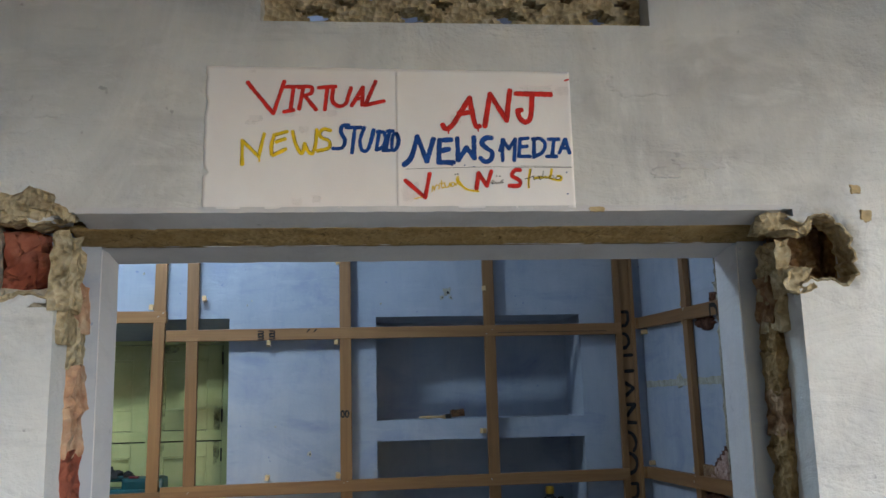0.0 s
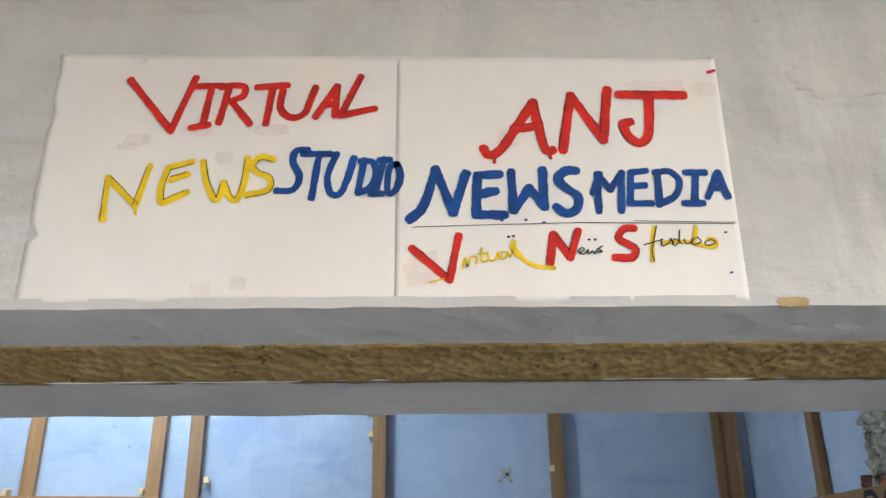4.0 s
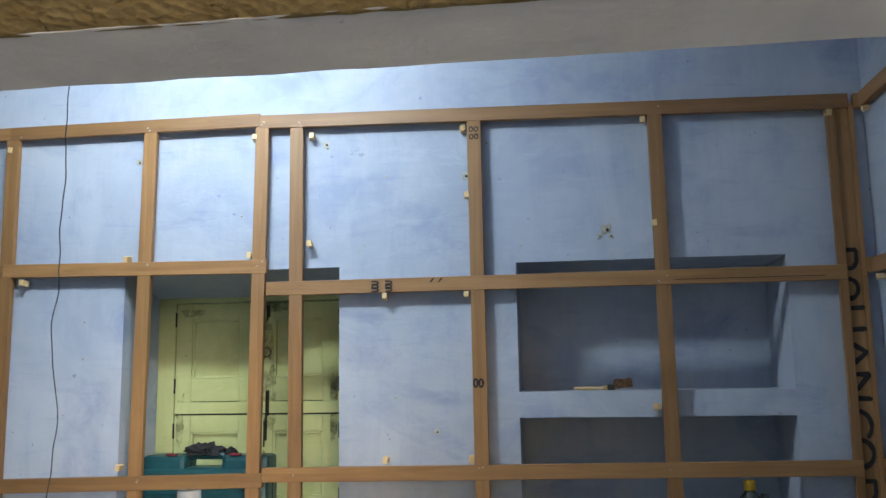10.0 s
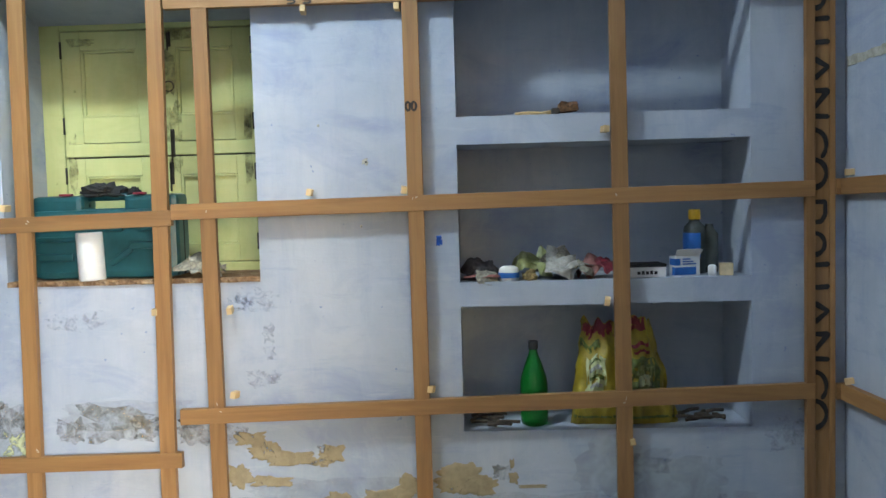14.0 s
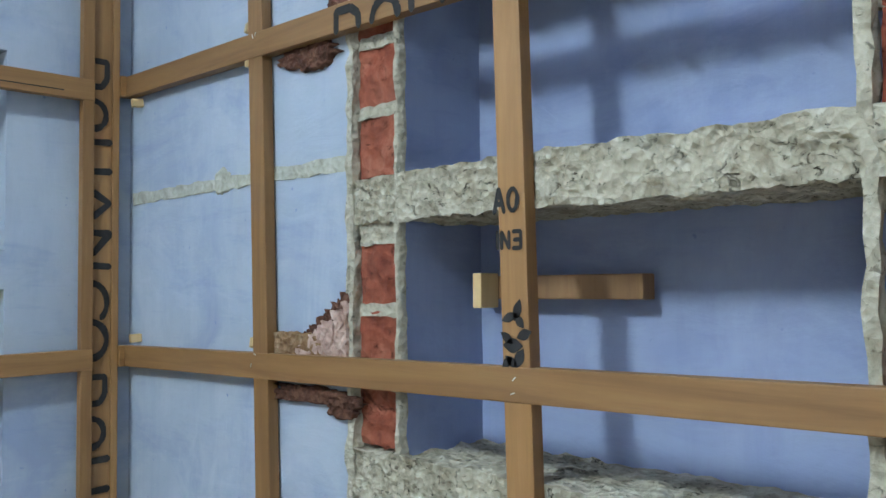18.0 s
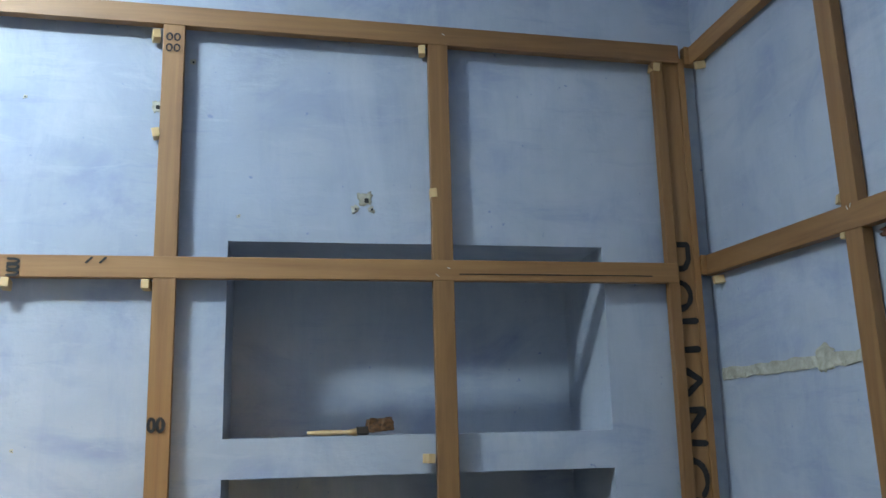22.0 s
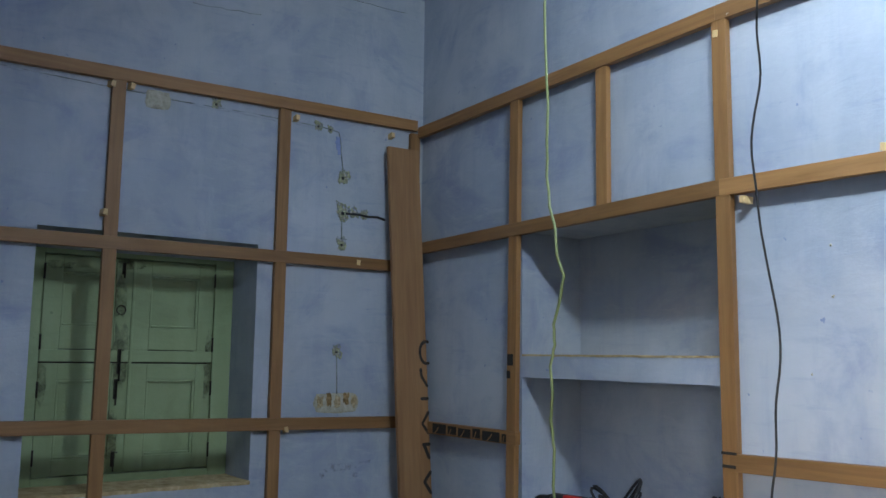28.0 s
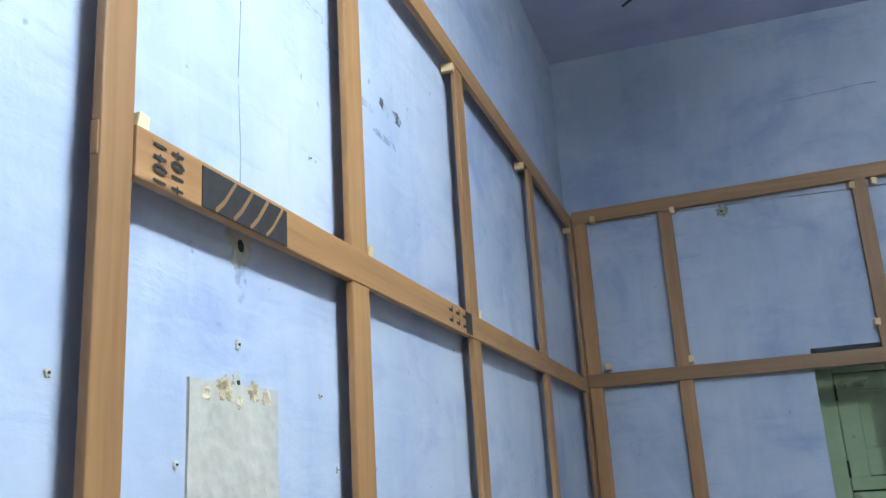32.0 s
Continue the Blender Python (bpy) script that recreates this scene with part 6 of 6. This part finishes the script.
part("handle", moved(tube([(-0.085, 0, chh + 0.01), (-0.075, 0, chh + 0.038), (0.06, 0, chh + 0.038), (0.07, 0, chh + 0.01)], 0.013, 10), pose(0, 0, 0)), M_TEAL, can)
part("latch", box((-0.15, -cd + 0.005, chh + 0.044), (-0.11, -cd + 0.03, chh + 0.052), 0.003), M_SACKR, can, "red plastic latch")
part("latch", box((0.10, -cd + 0.005, chh + 0.044), (0.14, -cd + 0.03, chh + 0.052), 0.003), M_SACKR, can, "red plastic latch")
crumple("black_cloth", (0.16, 0.09, 0.06), 4.0, M_BLACK, (-0.925, YN + 0.10, WIN_N[1] + 0.28), "crumpled black cloth on the teal case", "cloth")
crumple("black_cloth", (0.05, 0.05, 0.035), 9.0, M_BLACK, (-0.82, YN + 0.10, WIN_N[1] + 0.285), "small black cloth scrap on the teal case", "cloth")
cup = turned("paper_roll", [(0.041, 0), (0.043, 0.004), (0.043, 0.156), (0.040, 0.160), (0.014, 0.160), (0.013, 0.150)], M_WHITE, (-0.945, YN + 0.022, WIN_N[1] + 0.004), "plain white cylindrical roll standing on the sill", "roll", 32)
cup.rotation_euler = (0, radians(-2), 0)
wad("newspaper_scrap", (0.17, 0.11, 0.085), 21, M_NEWS, (-0.60, YN + 0.065, WIN_N[1] + 0.004), "crumpled printed newspaper scrap on the sill", "paper", 15, 0.7, 0, M_NEWS)

# ---------- left shelves ----------
ZL = 1.0165


def loops(name, x, y, rx, ry, rise, turns, seed, r, material, label):
    """A loose tangle of cable lying on the shelf."""
    n = int(18 * turns)
    pts = []
    for k in range(n + 1):
        a = 2 * math.pi * k / 18
        f = 1 + 0.45 * noise.noise(Vector((seed, k * 0.11, 0)))
        pts.append((x + rx * f * math.cos(a) + 0.03 * noise.noise(Vector((k * 0.13, seed, 4))), y + ry * f * math.sin(a) + 0.02 * noise.noise(Vector((k * 0.17, 2, seed))),
                    ZL + r + rise * (0.5 + 0.5 * math.sin(a * 0.5 + seed)) * abs(math.sin(a + seed)) + 0.01 * (k / n)))
    return tagged(part(name, tube(pts, r, 6), material), label, "cable", "tangled cables")


M_CABLE_G = plain("grey_flex", (0.16, 0.15, 0.14), 0.6, 0, 0.1, 30)
for x, y, rx, ry, rise, turns, sd, r, m, lab in ((-2.34, 4.50, 0.095, 0.07, 0.13, 2.6, 1.0, 0.0055, M_CABLE_B, "black coiled cable on the corner shelf"), (-2.31, 4.49, 0.08, 0.06, 0.09, 2.2, 4.0, 0.005, M_CABLE_B, "black coiled cable on the corner shelf"),
                                             (-2.16, 4.47, 0.085, 0.06, 0.07, 2.4, 7.0, 0.005, M_CABLE_B, "black tangled cable on the corner shelf"), (-2.22, 4.46, 0.12, 0.05, 0.06, 1.7, 2.5, 0.004, M_CABLE_G, "grey tangled flex on the corner shelf"),
                                             (-2.26, 4.43, 0.13, 0.04, 0.05, 1.3, 5.5, 0.0035, M_WRAP, "thin white flex among the cables"), (-2.45, 4.45, 0.10, 0.05, 0.02, 1.5, 9.0, 0.005, M_CABLE_G, "grey tangled flex on the corner shelf")):
    loops("cable_coil", x, y, rx, ry, rise, turns, sd, r, m, lab)
drill = thing("power_tool", "dark power tool with a red switch lying on the shelf", "tool", (-2.54, YN + 0.10, ZL))
drill.rotation_euler = (0, 0, radians(8))
part("body", moved(lathe([(0.024, 0), (0.031, 0.02), (0.033, 0.14), (0.030, 0.19), (0.024, 0.22)], 20), pose(-0.05, 0, 0.034, 0, 90, 0)), M_CABLE_B, drill)
part("nose", moved(lathe([(0.006, 0), (0.016, 0.02), (0.020, 0.06), (0.027, 0.085)], 16), pose(-0.13, 0, 0.034, 0, 90, 0)), M_METAL, drill)
part("switch", box((0.03, -0.038, 0.036), (0.105, -0.012, 0.066), 0.005), M_RED, drill, "bright red switch plate")
wad("plastic_bag", (0.13, 0.11, 0.10), 33, plain("green_film", (0.05, 0.30, 0.13), 0.35, 0, 0.3, 40), (-1.975, YN + 0.11, ZL), "crumpled green plastic film on the shelf", "bag", 10, 0.75, 0, M_PALEBAG)
wad("black_cloth", (0.10, 0.10, 0.15), 35, M_BLACK, (-1.885, YN + 0.15, ZL), "crumpled black cloth on the shelf", "cloth", -12, 0.8, 0, M_BLACK)
turned("white_cup", [(0.018, 0), (0.022, 0.06), (0.024, 0.085), (0.021, 0.083), (0.018, 0.01)], M_WHITE, (-1.845, YN + 0.075, ZL), "small white plastic cup on the shelf", "cup")

# ---------- hanging cables ----------
def hang(name, x, y, z0, z1, r, material, label, sway, seed):
    n = 160
    pts = [(x + sway * noise.noise(Vector((seed, 0, k * 0.07))) + 0.25 * sway * noise.noise(Vector((0, seed, k * 0.22))), y + 0.2 * sway * noise.noise(Vector((seed, 5, k * 0.2))), z0 + (z1 - z0) * k / n) for k in range(n + 1)]
    return tagged(part(name, tube(pts, r, 6), material), label, "cable")


pts = [(-2.10 + dx, 3.97 + 0.01 * noise.noise(Vector((z * 3, 1, 0))), z) for z, dx in ((ZC, -0.045), (3.0, -0.03), (2.7, -0.035), (2.4, -0.02), (2.165, -0.028), (2.065, -0.012), (1.985, 0.012), (1.905, 0.02), (1.84, 0.05), (1.77, 0.035), (1.69, 0.005), (1.626, 0.008), (1.56, -0.012), (1.482, 0.0), (1.40, -0.008), (1.306, 0.004), (1.2, 0.0), (1.08, 0.012), (0.95, 0.02))]
fine = [tuple(Vector(p).lerp(Vector(q), k / 4) + Vector((0.004 * noise.noise(Vector((p[2] * 9 + k, 0, 0))), 0, 0))) for p, q in zip(pts, pts[1:]) for k in range(4)]
tagged(part("hanging_cable", tube(fine, 0.0048, 6), M_CABLE), "yellow-green cable hanging from the ceiling before the corner shelves", "cable")
hang("hanging_wire", -0.57, 2.815, ZC, 1.28, 0.0011, M_CABLE_B, "thin black wire hanging from the ceiling", 0.02, 8.0)

# ---------- west wall: plank, chases, sockets ----------
plank = part("plank", box((-0.010, -0.083, 0), (0.010, 0.083, 2.55), 0.002), M_PLY)
plank.matrix_world = pose(FW + 0.20, 4.302, 0.0, 1.2, -3.7, 0)
tagged(plank, "wide brown plank leaning in the corner", "plank")
PLANK = lambda z: (lambda a, b, l: (0.0108 + l, 0.080 - b, z - a))
for z, marks in ((1.66, [arc(0.055, 0.0, 0.050, 0.034, 200, -20, 10)]), (1.53, [[(0.075, 0.0), (0.03, 0.030), (0.0, 0.032)]]), (1.40, [[(0.0, 0.0), (0.0, 0.034)]]), (1.34, [[(0.0, 0.0), (0.05, 0.034)], [(0.05, 0.034), (0.09, 0.004)]]),
                 (1.20, [[(0.0, 0.0), (0.0, 0.034)], [(0.0, 0.03), (0.06, 0.004)]]), (1.08, [[(0.0, 0.0), (0.04, 0.034)], [(0.04, 0.034), (0.09, 0.002)]]), (0.95, [[(0.0, 0.0), (0.0, 0.034)]]), (0.86, [arc(0.055, 0.0, 0.050, 0.034, 200, -20, 10)])):
    part("print_mark", strokes(marks, 0.015, PLANK(z)), M_INK, plank, "worn black print")


def w_flake(y, z, w, h, sd, m, name, rag=0.5, t=0.002, lift=0.0006):
    return part(name, moved(blob(w, h, sd, rag, t), pose(XW + lift, y, z, 0, 0, 90)), m, wall_w)


w_flake(3.13, 2.585, 0.10, 0.075, 1.0, M_PUTTY, "socket_patch", 0.12)
M_SPOT = flaking("pale_spot", (0.50, 0.53, 0.33), 0.52, 60, 0.3, 0.12)
for y, z, s in ((2.495, 2.587, 0.03), (3.366, 2.609, 0.03), (3.84, 2.596, 0.03), (3.90, 2.59, 0.02), (3.971, 2.378, 0.042), (3.975, 2.217, 0.05), (4.03, 2.222, 0.035), (4.08, 2.219, 0.03), (3.973, 2.075, 0.04), (3.962, 1.60, 0.036)):
    w_flake(y, z, s, s, y * 7 + z, M_PUTTY, "filled_hole", 0.6)
    w_flake(y + s * 0.1, z + s * 0.2, s * 1.3, s * 1.5, y * 5 + z, M_SPOT, "pale_spot", 0.6, 0.0025, 0.0012)
    w_flake(y, z, s * 0.3, s * 0.3, y * 3 + z, M_DARK, "nail_hole", 0.4, 0.001, 0.004)
for a, b in (((2.08, 2.61), (3.08, 2.60)), ((3.18, 2.595), (3.84, 2.597))):
    part("cable_chase", rough_box((XW - 0.002, a[0], a[1] - 0.006), (XW + 0.0025, b[0], a[1] + 0.006), 0.004, 0.02, 24, a[0]), M_BLUE, wall_w)
    part("cable_trace", tube([(XW + 0.0015, a[0], a[1]), (XW + 0.0015, (a[0] + b[0]) / 2, (a[1] + b[1]) / 2 + 0.004), (XW + 0.0015, b[0], b[1])], 0.0022, 5), M_MOULD, wall_w)
for path in (((3.84, 2.597), (3.90, 2.594), (3.945, 2.586), (3.955, 2.55), (3.962, 2.48), (3.972, 2.40)), ((3.973, 2.25), (3.972, 2.20), (3.973, 2.10)), ((3.964, 1.59), (3.968, 1.50), (3.97, 1.42))):
    part("cable_trace", tube([(XW + 0.001, y, z) for y, z in path], 0.003, 5), M_MOULD, wall_w)
for q in range(3):
    w_flake(3.944 + 0.004 * q, 2.545 - 0.022 * q, 0.032 - 0.006 * q, 0.04, q + 2.0, M_SCRAPE, "blue_scrape", 0.5, 0.0008)
part("cable_stub", tube([(XW + 0.002, 3.99, 2.219), (XW + 0.004, 4.06, 2.222), (XW + 0.006, 4.10, 2.216), (XW + 0.008, 4.15, 2.220), (XW + 0.006, 4.195, 2.211)], 0.0055, 6), M_CABLE_B, wall_w)
w_flake(3.972, 1.380, 0.222, 0.088, 3.0, M_PUTTY, "socket_patch", 0.10)
for q in range(5):
    w_flake(3.89 + 0.042 * q, 1.385 + 0.012 * (q % 2), 0.028, 0.05, q + 5.0, (M_CRUST, M_EARTH)[q % 2], "socket_patch", 0.6, 0.004, 0.002)
for y, z, w, h, sd in ((4.0, 1.105, 0.14, 0.03, 1.0), (3.908, 1.073, 0.025, 0.022, 2.0), (4.075, 1.067, 0.028, 0.022, 3.0), (4.12, 1.12, 0.06, 0.014, 5.0)):
    w_flake(y, z, w, h, sd, M_RUB, "blue_scrape", 0.5, 0.0008)
for z0, y0, ln in ((2.98, 2.75, 0.35), (3.02, 3.25, 0.3), (3.22, 3.8, 0.5), (3.30, 3.6, 0.5)):
    pts = [(XW + 0.0006, y0 + ln * k / 12, z0 + 0.012 * noise.noise(Vector((y0, k * 0.5, z0))) + 0.02 * k / 12) for k in range(13)]
    part("wall_crack", tube(pts, 0.0016, 4), M_MOULD, wall_w)
part("ceiling_crack", tube([(XW + 0.35, 2.25, ZC - 0.0005), (XW + 0.42, 2.32, ZC - 0.001), (XW + 0.44, 2.42, ZC - 0.0005)], 0.006, 5), M_DARK, wall_w)

# ---------- south wall: bared cement, soot marks ----------
def s_flake(x, z, w, h, sd, m, name, rag=0.5, t=0.002, lift=0.0006):
    return part(name, moved(blob(w, h, sd, rag, t), pose(x, YS + lift, z, 0, 0, 180)), m, wall_s)


part("bared_cement", rough_box((-1.117, YS - 0.004, 1.55), (-0.934, YS + 0.003, 1.785), 0.0012, 0.012, 18, 2.0), M_CEMENT, wall_s, "square of bared grey cement")
for x, z, s in ((-1.00, 1.778, 0.030), (-1.06, 1.78, 0.022), (-1.09, 1.775, 0.02), (-0.965, 1.772, 0.016), (-1.03, 1.765, 0.012)):
    s_flake(x, z, s, s, x * 9 + z, M_CRUST, "cement_lump", 0.7, 0.001, 0.0028)
for x, z, s in ((-1.033, 1.945, 0.045), (-1.028, 1.787, 0.016), (-1.236, 1.787, 0.006), (-0.743, 1.771, 0.006), (-0.917, 1.699, 0.006), (-1.284, 1.692, 0.006), (-1.03, 1.83, 0.009), (-1.22, 2.12, 0.005)):
    s_flake(x, z, s, s * 1.2, x * 9 + z, M_PUTTY, "filled_hole", 0.6)
    s_flake(x, z, s * 0.3, s * 0.3, x * 5 + z, M_DARK, "nail_hole", 0.5, 0.001, 0.003)
M_SOOT = flaking("soot", (0.10, 0.11, 0.13), 0.50, 30, 0.2)
s_flake(-1.56, 2.325, 0.10, 0.022, 3.0, M_SOOT, "soot_mark", 0.5, 0.0006)
for q in range(5):
    s_flake(-1.16 - 0.09 * q, 2.40 - 0.035 * q, 0.10, 0.012, 3.0 + q, M_RUB, "rub_mark", 0.5, 0.0006)
s_flake(-1.034, 1.905, 0.02, 0.05, 8.0, M_RUB, "rub_mark", 0.5, 0.0006)
for k in range(3):
    part("wall_crack", tube([(-1.033 + 0.003 * k, YS + 0.0004, 1.96 + 0.2 * k), (-1.036, YS + 0.0004, 2.06 + 0.2 * k), (-1.031, YS + 0.0004, 2.15 + 0.2 * k)], 0.0005, 4), M_MOULD, wall_s)

# ---------- pedestal fan ----------
fan = thing("pedestal_fan", "grey pedestal fan with a wire cage beside the broken niche", "fan", (1.285, 2.70, 0.0))
FC = Vector((0.0, 0.0, 0.935))
R = 0.197
turn = pose(*FC, 0, 0, -78)       # local +x looks out of the cage


def fan_part(name, bm, material, label="", under=None):
    return part(name, moved(bm, turn), material, under or fan, label)


def circle(x, r, n=40):
    return [(x, r * math.cos(2 * math.pi * k / n), r * math.sin(2 * math.pi * k / n)) for k in range(n)]


def rim_band(r, x0, x1):
    bm = bmesh.new()
    prof = ((r - 0.004, x0), (r + 0.004, x0 + 0.004), (r + 0.006, (x0 + x1) / 2), (r + 0.004, x1 - 0.004), (r - 0.004, x1))
    n = 56
    rings = [[bm.verts.new((x, q * math.cos(2 * math.pi * k / n), q * math.sin(2 * math.pi * k / n))) for q, x in prof] for k in range(n)]
    for k in range(n):
        for u in range(5):
            bm.faces.new((rings[k][u], rings[k][(u + 1) % 5], rings[(k + 1) % n][(u + 1) % 5], rings[(k + 1) % n][u]))
    for f in bm.faces:
        f.smooth = True
    return bm


cage_f = fan_part("front_cage", rim_band(R, 0.004, 0.016), M_CAGE, "grey wire front cage")
cage_b = fan_part("rear_cage", tube(circle(-0.004, R), 0.004, 8, True), M_CAGE, "grey wire rear cage")
wire_me = {}
for side, parent in ((1, cage_f), (-1, cage_b)):
    for k in range(72):
        a = 2 * math.pi * k / 72
        pts = []
        for q in range(7):
            rr = 0.03 + (R - 0.03) * q / 6
            x = side * (0.06 if side > 0 else 0.05) * (1 - (q / 6) ** 3) + (0.02 if side > 0 else -0.005)
            b = a + 0.35 * (1 - q / 6)
            pts.append((x, rr * math.cos(b), rr * math.sin(b)))
        fan_part("cage_wire", tube(pts, 0.0012, 4), M_CAGE, "", parent)
    fan_part("cage_ring", tube(circle(side * 0.052 + 0.01, 0.145), 0.002, 4, True), M_CAGE, "", parent)
fan_part("badge", moved(lathe([(0.045, 0), (0.042, 0.008), (0.02, 0.012)], 24), pose(0.088, 0, 0, 0, 90, 0)), M_GREY_P)
for k in range(3):
    bl = bmesh.new()
    n = 8
    g = [[bl.verts.new((0.02 * (j / n - 0.5) * 1.6 + 0.005, (0.035 + 0.135 * i / n) * math.cos(2.094 * k + (j / n - 0.5) * (0.7 + 0.5 * i / n)), (0.035 + 0.135 * i / n) * math.sin(2.094 * k + (j / n - 0.5) * (0.7 + 0.5 * i / n)))) for j in range(n + 1)] for i in range(n + 1)]
    for i in range(n):
        for j in range(n):
            bl.faces.new((g[i][j], g[i + 1][j], g[i + 1][j + 1], g[i][j + 1]))
    ex = bmesh.ops.extrude_face_region(bl, geom=bl.faces[:])
    bmesh.ops.translate(bl, vec=(0.003, 0, 0), verts=[v for v in ex["geom"] if isinstance(v, bmesh.types.BMVert)])
    fan_part("blade", bl, M_BLADE)
fan_part("hub", moved(lathe([(0.035, -0.02), (0.036, 0.02), (0.025, 0.032)], 20), pose(0, 0, 0, 0, 90, 0)), M_GREY_P)
fan_part("motor", moved(lathe([(0.015, -0.115), (0.03, -0.11), (0.036, -0.08), (0.035, -0.05)], 24), pose(0, 0, 0, 0, 90, 0)), M_GREY_P)
fan_part("clip", box((0.004, -0.006, R), (0.018, 0.006, R + 0.018), 0.003), M_GREY_P, "dark plastic cage clip")
part("pole", tube([(-0.018, 0.085, 0.02), (-0.018, 0.085, 0.92)], 0.014, 12), M_CAGE, fan)
part("neck", tube([(-0.018, 0.085, 0.88), (-0.018, 0.085, 0.962)], 0.024, 12), M_GREY_P, fan)
part("base", moved(lathe([(0.19, 0.0), (0.195, 0.01), (0.18, 0.03), (0.05, 0.055), (0.025, 0.07)], 36), pose(-0.018, 0.085, 0.0)), M_GREY_P, fan)

for o in wall_n.children:
    bend(o)
